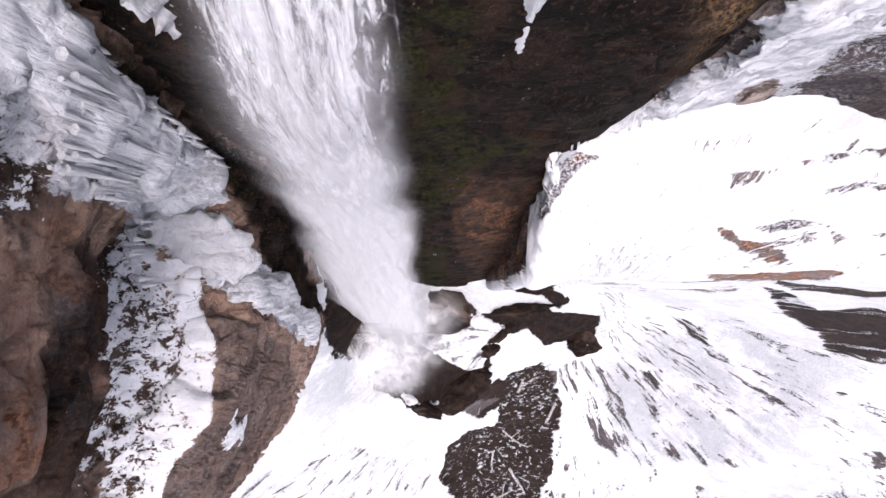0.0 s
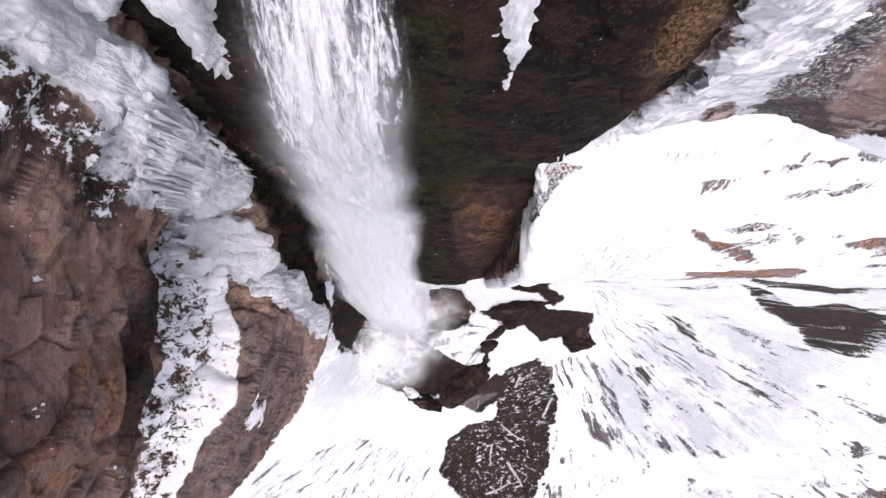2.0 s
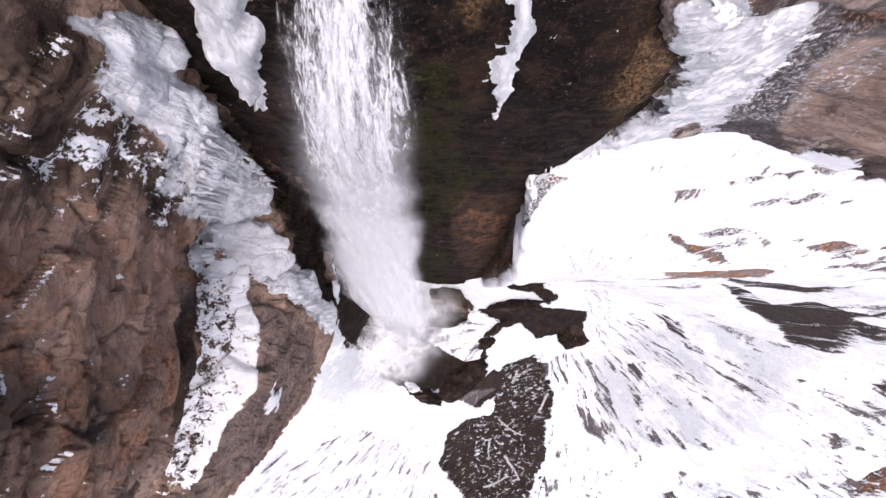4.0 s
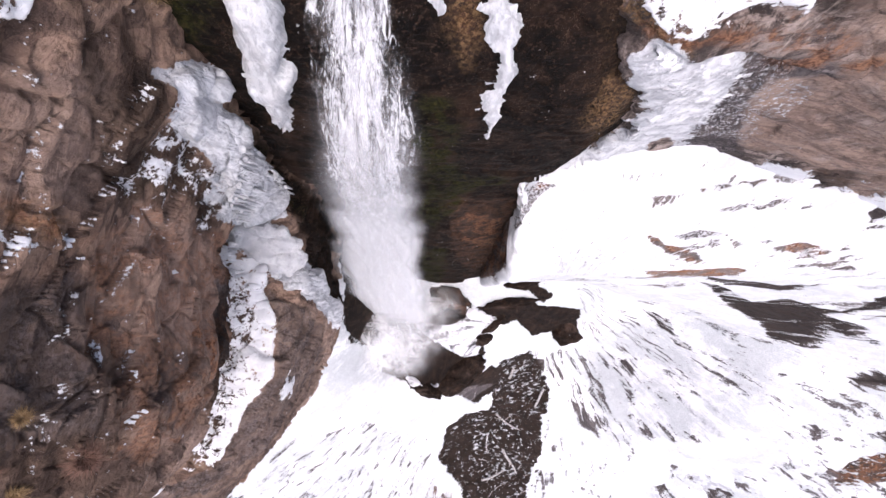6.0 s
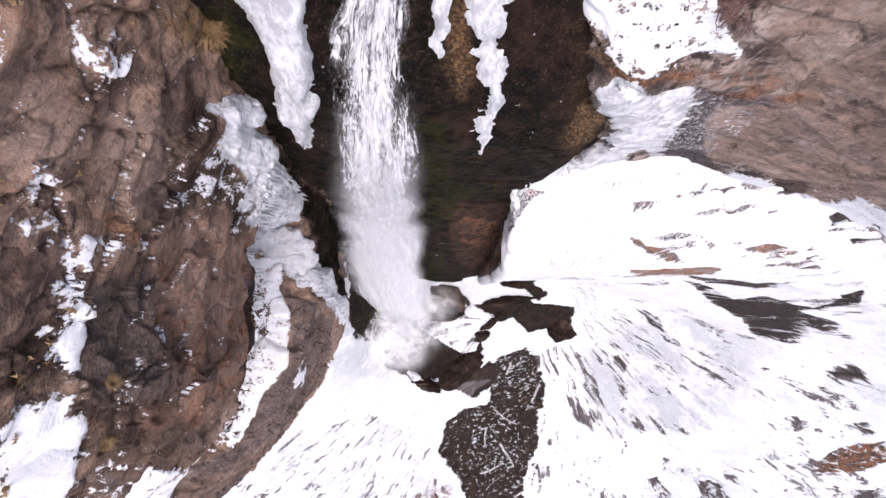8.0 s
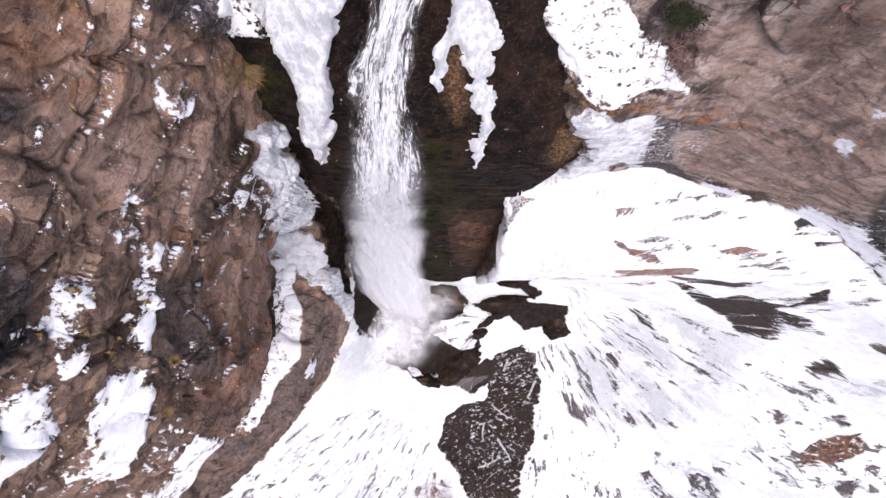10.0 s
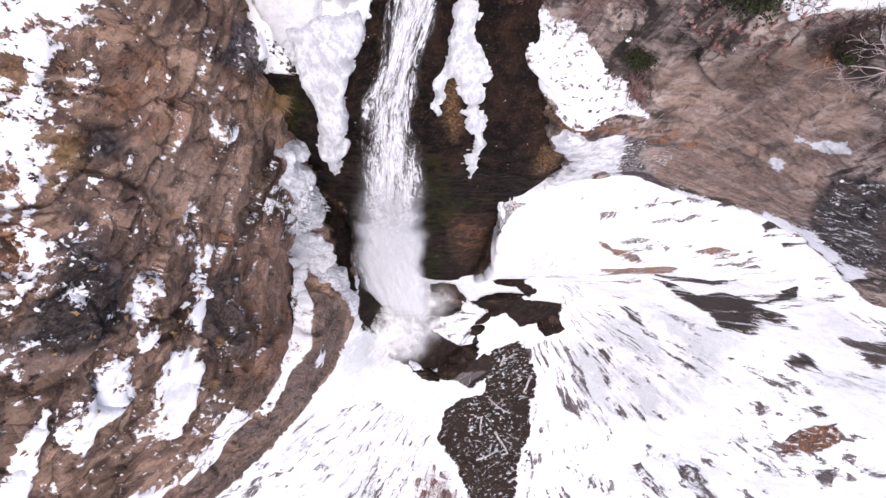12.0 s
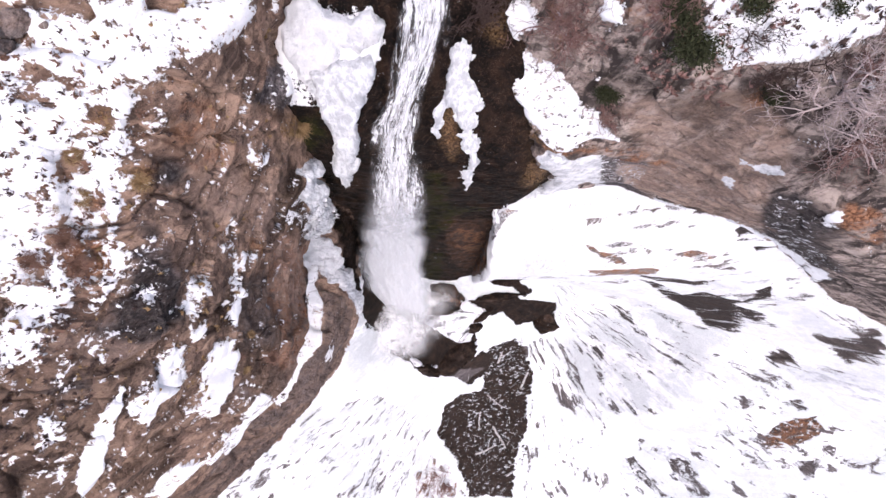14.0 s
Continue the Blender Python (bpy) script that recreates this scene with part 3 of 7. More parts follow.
ground.patch("snow", 0.32, (31.44, -35.4), (33.04, -34.42), (35.44, -37.5), (32.08, -38.62))
ground.patch("wet", 0.5, (31.44, -35.4), (33.04, -34.42), (35.44, -37.5), (32.08, -38.62))
ground.patch("snow", 0.3, (36.56, -32.04), (37.68, -31.2), (39.76, -34.7), (38.16, -36.24))
ground.patch("wet", 0.5, (36.56, -32.04), (37.68, -31.2), (39.76, -34.7), (38.16, -36.24))
ground.patch("snow", 0.6, (30.64, -20), (35.44, -16.92), (39.6, -21.12), (37.84, -25.88), (32.4, -22.38))
ground.patch("wet", 0.3, (30.64, -20), (35.44, -16.92), (39.6, -21.12), (37.84, -25.88), (32.4, -22.38))
ground.patch("snow", 0.62, (29.52, -8.94), (34.16, -15.52), (32.72, -16.78), (28.88, -12.02))
ground.patch("snow", 0.3, (40.56, -22.38), (40.72, -20), (42.8, -18.04), (44.56, -20.98), (43.28, -23.22), (42.32, -25.46))
ground.patch("wet", 0.4, (40.56, -22.38), (40.72, -20), (42.8, -18.04), (44.56, -20.98), (43.28, -23.22), (42.32, -25.46))
ground.patch("grey", 0.1, (40.56, -22.38), (40.72, -20), (42.8, -18.04), (44.56, -20.98), (43.28, -23.22), (42.32, -25.46))
ground.patch("rust", 1, (40.56, -22.38), (40.72, -20), (42.8, -18.04), (44.56, -20.98), (43.28, -23.22), (42.32, -25.46))
ground.patch("ice", 0, (40.56, -22.38), (40.72, -20), (42.8, -18.04), (44.56, -20.98), (43.28, -23.22), (42.32, -25.46))
ground.patch("snow", 0.45, (39.28, -16.64), (40.4, -15.8), (41.84, -17.2), (40.88, -18.18))
ground.patch("wet", 0.4, (39.28, -16.64), (40.4, -15.8), (41.84, -17.2), (40.88, -18.18))
ground.patch("snow", 0.58, (40.08, -25.74), (45.36, -22.1), (48.56, -26.72), (43.28, -31.34))
ground.patch("snow", 0.35, (45.84, -26.44), (47.12, -25.88), (49.52, -29.24), (48.72, -30.22))
ground.patch("wet", 0.4, (45.84, -26.44), (47.12, -25.88), (49.52, -29.24), (48.72, -30.22))
ground.patch("snow", 0.4, (36.4, -31.9), (38.32, -31.48), (43.12, -38.48), (40.88, -39.88))
ground.patch("wet", 0.4, (36.4, -31.9), (38.32, -31.48), (43.12, -38.48), (40.88, -39.88))
ground.patch("snow", 0.45, (32.08, -34.56), (33.52, -35.26), (38.32, -40.86), (37.04, -41.84))
ground.patch("wet", 0.4, (32.08, -34.56), (33.52, -35.26), (38.32, -40.86), (37.04, -41.84))
ground.finish("ground", FAN, "snow-covered debris fan and stream bed below the fall", 0.15)

# ---- west cliff ----
LEVELS = (-6, 8, 18, 26.5, 28.4, 30.5, 32.7, 36.5, 41, 44.5, 47)
WEST_X = ((-7, -7, -7, -7, -7, -7, -6.8, -6.3, -5.8, -5.6, -5.6),
          (-8.5, -8.3, -8, -7.3, -8.3, -8.3, -7.4, -6.2, -6.1, -6.2, -6.8),
          (-9, -9, -8.2, -8.0, -11.2, -11.2, -8.8, -7.4, -7.2, -7.4, -8.3),
          (-9, -8.6, -8.1, -8.0, -11.8, -11.8, -8.9, -7.3, -7.2, -8.0, -9),
          (-9, -8.5, -8.0, -7.7, -11.3, -11.4, -8.9, -7.2, -7, -8.6, -10.2),
          (-13, -12, -11, -10.4, -12.8, -13, -11.2, -9.2, -8, -10, -11),
          (-19.5, -18.5, -17.5, -16.2, -16.6, -16.5, -15.3, -14, -13, -13.5, -14),
          (-30, -28.5, -27, -25.5, -25.3, -25, -24, -23, -22, -22, -22),
          (-62, -60, -58, -55, -54, -53, -52, -50, -48, -47, -46))
WEST_Y = ((1, 2, 3, 3.8, 4, 4.4, 5, 6.5, 8, 10, 12),
          (-1, 0, .5, 1.9, 2.2, 2.4, 2.6, 3.4, 4.6, 5.6, 6.6),
          (-2, -1.5, -.8, -.2, .4, .4, .3, .8, 1, 1.5, 2.5),
          (-4, -3.5, -3, -2.3, -2, -2, -2, -1.6, -1.3, -1.2, -1.2),
          (-6.5, -6, -5.4, -4.6, -4.3, -4.2, -4, -3.7, -3.6, -3.8, -3.5),
          (-14, -13, -11.5, -11, -9.6, -9.2, -8.8, -7.2, -6, -6, -5.5),
          (-22, -21, -19, -16.5, -15.5, -15, -14.2, -12, -10.5, -10, -9),
          (-31, -29.5, -28, -26.2, -25.5, -24.5, -23.5, -21, -19.5, -18.5, -17),
          (-56, -54, -52, -49, -48, -47, -46, -44, -42, -41, -40))


def cliff_net(xs, ys, levels, beyond):
    """Knots of a cliff from its plan at each level, with the land behind its rim carried on by the steps in beyond."""
    net = []
    for cx_, cy_ in zip(xs, ys):
        col = [(x, y, z) for x, y, z in zip(cx_, cy_, levels)]
        x, y, z = col[-1]
        col += [(x + dx, y + dy, z + dz) for dx, dy, dz in beyond]
        net.append(col)
    return net


def facets(p, scale, seed=0):
    """Broken rock: each irregular cell is a tilted plane; the height of each point, about -1 to 1, and its distance from the cell's edge."""
    q = p / np.asarray(scale, float)
    i = np.floor(q)
    f1, f2, val = np.full(len(p), 9.0), np.full(len(p), 9.0), np.zeros(len(p))
    for a in (-1, 0, 1):
        for b in (-1, 0, 1):
            for c in (-1, 0, 1):
                x, y, z = i[:, 0] + a, i[:, 1] + b, i[:, 2] + c
                h = hash3(x, y, z, seed)
                dx, dy, dz = q[:, 0] - x - 0.5 - 0.45 * h, q[:, 1] - y - 0.5 - 0.45 * np.sin(h * 91), q[:, 2] - z - 0.5 - 0.45 * np.sin(h * 57)
                d = dx * dx + dy * dy + dz * dz
                nearer = d < f1
                f2 = np.where(nearer, f1, np.minimum(f2, d))
                val = np.where(nearer, 0.5 * np.sin(h * 133) + 0.9 * (dx * np.sin(h * 211) + dy * np.sin(h * 307) + dz * np.sin(h * 409)), val)
                f1 = np.where(nearer, d, f1)
    return val, np.sqrt(f2) - np.sqrt(f1)


def rough_rock(g, amount, seed, strata=0.35, fine=1.0):
    """Rock relief along the normal: bulges, ledges, tilted slabs and chips."""
    n = normals(g)
    p = g.reshape(-1, 3)
    w = p + 0.2 * np.stack([vnoise(p, 1.1, seed + 30), vnoise(p, 1.1, seed + 31), vnoise(p, 1.1, seed + 32)], axis=-1)
    w[:, 2] += 0.25 * p[:, 0] + 0.12 * p[:, 1]
    d = 0.26 * fbm(p, (4.6, 4.6, 3.2), 4, seed) + 0.05 * fine * ridge(p, (1.0, 1.0, 0.6), 4, seed + 5)
    val, edge = facets(w, (2.4, 2.4, 1.2), seed + 40)
    d = d + fine * (0.26 * val - 0.08 * smooth(0.07, 0.0, edge))
    val, edge = facets(w, (0.75, 0.75, 0.38), seed + 41)
    d = d + fine * (0.10 * val - 0.03 * smooth(0.08, 0.0, edge))
    warp = w[:, 2] + 0.5 * fbm(p, 6, 3, seed + 9)
    d = d + strata * (np.abs((warp / 1.7) % 1.0 - 0.5) * 2 - 0.5) * (0.6 + 0.4 * vnoise(p, 4, seed + 2))
    near = np.exp(-np.maximum(np.linalg.norm(p[:, :2], axis=1) - 60, 0) / 30)
    return g + n * (amount * d * near).reshape(g.shape[:2])[..., None]


def frayed(g, ku, amount):
    """Breaks the straight free edge at the sheet's first column."""
    q = g.reshape(-1, 3)
    g = g.copy()
    g[..., 0] += amount * fbm(q * np.array([0, 0, 1.0]) + 0.6 * q, (0.9, 0.9, 0.9), 5, 610, 0.65).reshape(g.shape[:2]) * smooth(0.7, 0.0, np.abs(ku))[:, None] * 2
    return g


WEST_U, WEST_V = (80, 100, 110, 110, 150, 110, 60, 30), (16, 24, 50, 50, 40, 40, 60, 80, 70, 66, 80, 30, 12)
g = loft(cliff_net(WEST_X, WEST_Y, LEVELS, ((-5, 0, 2), (-40, 0, 6), (-900, 0, 30))), WEST_U, WEST_V, 1, 2)
g = frayed(g, knots(WEST_U), 0.5)
west = Sheet(rough_rock(g, -1.15, 21), knots(WEST_U), knots(WEST_V), -1)
up = np.abs(normals(west.g)[..., 2])
west.cover[..., 0] = smooth(0.55, 0.9, up) * 0.36 * smooth(34, 40, west.g[..., 2])
west.patch("snow", 0.74, (0.99, 10.78), (0.71, 9.74), (0.81, 9.66), (1.11, 10), (1.16, 10.09), (1.35, 10.15), (1.55, 10.2), (1.8, 10.17), (2, 10.18), (2.23, 10.17), (2.52, 10.24), (3.05, 10.28), (3.6, 10.3), (3.6, 10.42))
west.patch("snow", 0.9, (1.99, 10.09), (2.12, 10.15), (2.43, 10.14), (2.63, 10.04), (2.87, 10.09), (3.12, 10.16), (3.06, 10.22), (2.68, 10.23), (2.43, 10.18), (2.12, 10.19))
west.patch("snow", 0.15, (1, 10.78), (1, 10.72), (1.08, 10.69), (1.24, 10.72), (1.27, 10.74))
west.patch("snow", 0.1, (1.34, 10.61), (1.32, 10.55), (1.42, 10.43), (1.45, 10.46), (1.4, 10.53), (1.44, 10.57))
west.patch("snow", 0.2, (1.44, 10.58), (1.57, 10.46), (1.61, 10.48), (1.53, 10.57))
west.patch("grass", 0.9, (1.55, 10.35), (1.52, 10.28), (1.59, 10.27), (1.73, 10.28), (1.73, 10.33))
west.patch("snow", 0.25, (1.55, 10.36), (1.52, 10.28), (1.61, 10.26), (1.73, 10.28), (1.73, 10.34))
west.patch("snow", 0.25, (1.87, 10.42), (1.84, 10.33), (1.99, 10.35), (2.07, 10.4), (2.15, 10.42), (2.13, 10.44))
west.patch("rust", 0.9, (1.87, 10.42), (1.84, 10.33), (1.99, 10.35), (2.07, 10.4), (2.15, 10.42), (2.13, 10.44))
west.patch("snow", 0.3, (2.4, 10.35), (2.36, 10.23), (2.48, 10.13), (2.87, 10.18), (2.86, 10.22), (2.52, 10.32))
west.patch("rust", 0.9, (2.4, 10.35), (2.36, 10.23), (2.48, 10.13), (2.87, 10.18), (2.86, 10.22), (2.52, 10.32))
west.patch("snow", 0.7, (1.6, 10.14), (1.55, 10.08), (1.66, 10.07), (1.67, 10.12))
west.patch("wet", 0.9, (4.07, 10.18), (3.81, 10.16), (3.85, 9.96), (3.99, 9.96), (4.16, 10.1))
west.patch("wet", 0.6, (1, 8.7), (0.94, 8.59), (1.5, 7.96), (1.84, 7.85), (1.85, 8.03), (1.47, 8.19))
west.patch("grass", 0.9, (0.98, 8.61), (0.81, 8.36), (0.39, 7.69), (0.27, 7.25), (0.81, 8.02), (1.09, 8.24))
west.patch("snow", 0.7, (1.42, 8.68), (1.28, 8.64), (1.13, 8.56), (1.13, 8.56), (1.28, 8.59), (1.39, 8.59))
west.patch("ice", 0.85, (1.06, 7.27), (0.73, 6.96), (0.92, 6.91), (0.9, 6.6), (0.72, 5.91), (0.58, 4.74), (0.79, 3.69), (1.18, 3.25), (1.46, 3.75), (1.63, 5.87), (1.84, 6.79), (1.54, 6.86), (1.45, 7.22))
west.patch("ice", 0.7, (1.44, 7.22), (1.54, 6.86), (1.84, 6.79), (1.74, 6.34), (1.64, 6.82), (1.74, 6.93), (1.66, 7.14))
west.patch("snow", 0.6, (1.06, 7.27), (0.76, 6.98), (0.92, 6.98), (1.22, 6.93), (1.38, 7.22))
west.patch("ice", 0.8, (1.58, 4.32), (1.31, 3.3), (1.79, 2.96), (2.53, 2.38), (3.83, 2.07), (4.14, 1.64), (3.8, 2.52), (2.75, 2.88), (2.66, 3.23), (2.19, 3.31), (2.03, 3.78))
west.patch("snow", 0.8, (1.66, 4.1), (1.39, 3.43), (1.79, 2.96), (2.42, 2.87), (2.56, 3.23), (2.09, 3.56))
west.patch("snow", 0.58, (2.19, 4.08), (1.75, 4.06), (2.57, 3.27), (3.59, 3.3), (4.19, 3.26), (4.5, 3.27), (4.68, 3.34), (4.76, 3.41), (4.78, 4.21), (4.56, 3.91), (4.17, 3.94), (3.6, 3.9), (2.81, 3.85))
west.patch("snow", 0.72, (4.14, 3.75), (3.6, 3.55), (3.51, 3.29), (4.19, 3.26), (4.5, 3.27), (4.52, 3.38), (4.42, 3.57))
west.patch("pale", 0.9, (3.17, 3.21), (3.51, 2.7), (4.35, 1.53), (5.58, 0.69), (5.81, 1.1), (4.74, 3.34), (4.26, 3.23))
west.patch("snow", 0.5, (4.54, 2.99), (4.39, 3.05), (4.24, 2.99), (4.46, 2.73), (4.54, 2.81))
# Shade of the undercut recess, painted in with the wet mask (two patches).
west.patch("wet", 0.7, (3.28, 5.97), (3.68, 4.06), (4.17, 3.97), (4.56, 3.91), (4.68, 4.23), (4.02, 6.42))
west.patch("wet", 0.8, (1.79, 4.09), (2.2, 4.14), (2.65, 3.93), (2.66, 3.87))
west.patch("grey", 0.7, (2.82, 6.81), (2.85, 6.24), (3.75, 6.45), (4.68, 4.23), (4.14, 6.9), (3.56, 6.79))
west.patch("snow", 0.8, (0.23, 8.86), (0.25, 8.87), (0.28, 8.42), (0.53, 8.3), (0.8, 8.67), (0.58, 8.69), (0.33, 8.53))
west.patch("grey", 0.9, (1.08, 9.17), (0.54, 8.7), (0.07, 8), (0.49, 8.32), (0.28, 7.68), (0.87, 8.59))
west.patch("ice", 0.8, (1.19, 7.98), (0.96, 7.81), (0.85, 7.64), (0.53, 6.98), (0.89, 7.33), (0.81, 6.91), (0.86, 6.48), (0.53, 4.26), (1.14, 3.24), (1.49, 4.09), (1.53, 6.94), (1.36, 7.45), (1.38, 7.75), (1.41, 7.87), (1.25, 7.83))
west.patch("snow", 0.75, (1.11, 7.92), (0.86, 7.63), (0.76, 7.3), (0.9, 7.33), (0.82, 6.94), (1.16, 7.24), (1.37, 7.72), (1.4, 7.84), (1.18, 7.83))
west.patch("wet", 0.75, (1.08, 8.26), (1.01, 8.03), (1.11, 7.96), (1.25, 7.83), (1.46, 7.78), (1.54, 7.56), (1.74, 7.6), (1.96, 7.71), (1.83, 8.01), (1.7, 8.04), (1.55, 8), (1.29, 8.07))
west.patch("snow", 0.4, (1.57, 7.78), (1.51, 7.58), (1.7, 7.61), (1.76, 7.76), (1.99, 7.78), (1.87, 7.88))
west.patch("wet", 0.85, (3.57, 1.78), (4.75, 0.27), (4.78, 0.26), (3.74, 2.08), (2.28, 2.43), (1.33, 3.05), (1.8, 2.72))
west.patch("grey", 0.9, (4.07, 10.18), (3.81, 10.16), (3.85, 9.96), (3.99, 9.96), (4.16, 10.1))
west.patch("grey", 0.6, (4.47, 8.7), (5.14, 7.9), (4.94, 3.47), (4.51, 6.84), (5.6, 2.67), (6.21, 2.25), (6.04, 5.91))
west.patch("wet", 0.4, (4.15, 10.32), (4.58, 9.98), (5.51, 9.54), (5.5, 10.12))
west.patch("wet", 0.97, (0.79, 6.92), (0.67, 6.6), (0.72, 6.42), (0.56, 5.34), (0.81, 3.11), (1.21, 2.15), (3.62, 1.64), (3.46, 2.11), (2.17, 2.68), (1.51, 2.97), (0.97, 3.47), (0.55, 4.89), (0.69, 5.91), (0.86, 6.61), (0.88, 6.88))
west.patch("moss", 0.5, (0.79, 6.92), (0.67, 6.6), (0.72, 6.42), (0.56, 5.34), (0.81, 3.11), (1.15, 3.09), (0.97, 3.47), (0.55, 4.89), (0.69, 5.91), (0.86, 6.61), (0.88, 6.88))
west.patch("rust", 0.8, (1.31, 3.24), (1.1, 3.01), (2.12, 2.34), (2.28, 2.43), (1.74, 2.86))
west.patch("pale", 0.8, (1.6, 8.65), (1.39, 8.15), (1.86, 7.99), (2.04, 8.46))
west.patch("wet", 0.6, (1.07, 9.23), (0.7, 8.3), (1.03, 8.55), (1.45, 8.15), (1.47, 8.19), (1.06, 8.7))
west.patch("wet", 0.35, (3.23, 10.13), (3.08, 9.99), (2.81, 9.98), (2.64, 9.94), (2.53, 9.68), (2.79, 9.49), (3.14, 9.53), (3.33, 9.6), (3.37, 9.95))
west.patch("grey", 1.0, (3.23, 10.13), (3.08, 9.99), (2.81, 9.98), (2.64, 9.94), (2.53, 9.68), (2.79, 9.49), (3.14, 9.53), (3.33, 9.6), (3.37, 9.95))
west.patch("wet", 0.7, (1.49, 10.15), (1.47, 10.05), (1.55, 10.02), (1.56, 10.07))
west.patch("wet", 0.55, (3.77, 10.23), (3.74, 10.02), (3.9, 9.93), (4.02, 10.05), (4.12, 10.18))
west.patch("snow", 0.7, (1.43, 8.88), (1.36, 8.99), (1.09, 8.66), (1.32, 8.85), (1.4, 8.72))
west.patch("grass", 0.9, (1.95, 10.16), (1.91, 10.05), (2.08, 9.94), (2.19, 10.03), (2.08, 10.11))
west.patch("snow", 0.3, (1.94, 10.14), (1.91, 10.05), (2.08, 9.94), (2.19, 10.02), (2.07, 10.09))
west.patch("grass", 0.9, (1.55, 10.36), (1.52, 10.29), (1.67, 10.27), (1.73, 10.32))
west.patch("snow", 0.2, (1.55, 10.36), (1.52, 10.29), (1.67, 10.27), (1.73, 10.32))
west.patch("grass", 0.8, (1.73, 10.41), (1.72, 10.37), (1.78, 10.36), (1.79, 10.39))
west.patch("snow", 0.2, (1.73, 10.41), (1.72, 10.37), (1.78, 10.36), (1.79, 10.39))
west.patch("pale", 0.9, (1.2, 10.55), (1.2, 10.5), (1.24, 10.5), (1.25, 10.54))
west.patch("snow", 0.1, (1.2, 10.55), (1.2, 10.5), (1.24, 10.5), (1.25, 10.54))
west.patch("pale", 0.8, (3.03, 8.11), (2.57, 3.46), (4.42, 3.51), (4.02, 8))
west.patch("pale", 0.7, (3.23, 10.3), (3.4, 9.71), (3.7, 9.59), (3.7, 10.25))
west.patch("ice", 0.62, (1.43, 7.45), (1.42, 7.33), (1.33, 6.94), (1.61, 6.9), (1.68, 7.06), (1.65, 7.2), (1.66, 7.38))
west.patch("grey", 0.9, (2.33, 6.46), (2.92, 6.29), (3.48, 6.48), (3.92, 6.81), (3.89, 7.01), (3.63, 6.87), (2.9, 6.81))
# Recess behind the outcrop darkened again: painted shade, not damp.
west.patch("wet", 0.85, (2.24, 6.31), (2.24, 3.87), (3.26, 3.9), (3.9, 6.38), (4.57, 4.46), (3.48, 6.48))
west.patch("snow", 0.56, (2.69, 3.85), (2.67, 3.42), (3.69, 3.49), (4.24, 3.47), (4.57, 3.53), (4.51, 3.83), (3.35, 5.92))
west.patch("snow", 0.8, (2.24, 3.87), (2.07, 3.26), (3.99, 3.28), (4.28, 3.26), (4.49, 3.36), (4.8, 3.34), (4.5, 6.47), (4.67, 4.23), (4.57, 3.53), (4.24, 3.5), (3.69, 3.49), (2.67, 3.45), (2.65, 3.86))
west.patch("pale", 1.0, (3.68, 3.29), (3.4, 2.73), (4.34, 1.73), (5.22, 1.06), (5.72, 1.06), (5.83, 1.2), (4.86, 3.3), (4.56, 3.33), (4.32, 3.23))
west.patch("snow", 0.55, (4.5, 3.08), (4.27, 3.09), (4.26, 2.99), (4.52, 2.74), (4.58, 2.87))
west.patch("pale", 0.9, (4.46, 7.63), (4.6, 3.74), (5.03, 3.74), (5.02, 7.22), (4.62, 7.92))
west.patch("wet", 0.35, (1.45, 9.03), (1.45, 8.68), (1.53, 8.64), (1.63, 8.95))
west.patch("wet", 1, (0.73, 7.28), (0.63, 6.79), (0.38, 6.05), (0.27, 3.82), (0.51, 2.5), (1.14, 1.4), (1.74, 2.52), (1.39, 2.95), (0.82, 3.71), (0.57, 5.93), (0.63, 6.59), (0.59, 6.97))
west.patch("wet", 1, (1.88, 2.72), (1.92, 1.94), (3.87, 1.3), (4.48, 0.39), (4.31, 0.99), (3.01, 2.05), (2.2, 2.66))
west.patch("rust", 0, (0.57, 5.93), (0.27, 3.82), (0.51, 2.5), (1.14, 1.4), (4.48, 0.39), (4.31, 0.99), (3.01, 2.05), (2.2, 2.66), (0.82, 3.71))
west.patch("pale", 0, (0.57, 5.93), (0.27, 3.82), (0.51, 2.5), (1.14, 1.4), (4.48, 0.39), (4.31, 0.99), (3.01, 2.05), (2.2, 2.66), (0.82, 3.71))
west.patch("wet", 0.8, (1.43, 7.75), (1.35, 7.72), (1.33, 7.51), (1.42, 7.19), (1.66, 6.87), (1.92, 6.81), (1.82, 7.18), (1.77, 7.45), (1.96, 7.64))
west.patch("snow", 0.40, (1.43, 7.75), (1.35, 7.72), (1.33, 7.51), (1.42, 7.19), (1.66, 6.87), (1.92, 6.81), (1.82, 7.18), (1.77, 7.45), (1.96, 7.64))
west.patch("wet", 0.5, (3.2, 8.5), (3.17, 7.74), (4.08, 7.77), (4.88, 7.91), (5.42, 6.06), (4.24, 8.38))
west.patch("snow", 0.8, (3.92, 6.5), (4.3, 3.57), (4.67, 3.53), (4.95, 3.47), (4.64, 6.5), (4.41, 6.7), (4.55, 4.14))
west.patch("snow", 0.62, (4.41, 6.7), (4.55, 4.14), (4.31, 3.83), (4.68, 3.61), (5, 3.69), (4.64, 6.5))
west.patch("pale", 0.8, (1.6, 8.71), (1.42, 8.21), (2, 8.04), (2.1, 8.44))
west.patch("rust", 0.7, (2.2, 9.21), (2.09, 9), (2.29, 8.94), (2.36, 9.03))
west.patch("pale", 0.6, (2.2, 9.21), (2.09, 9), (2.29, 8.94), (2.36, 9.03))
west.patch("rust", 0.8, (2.14, 8.5), (2.04, 8.17), (2.3, 8.07), (2.35, 8.39))
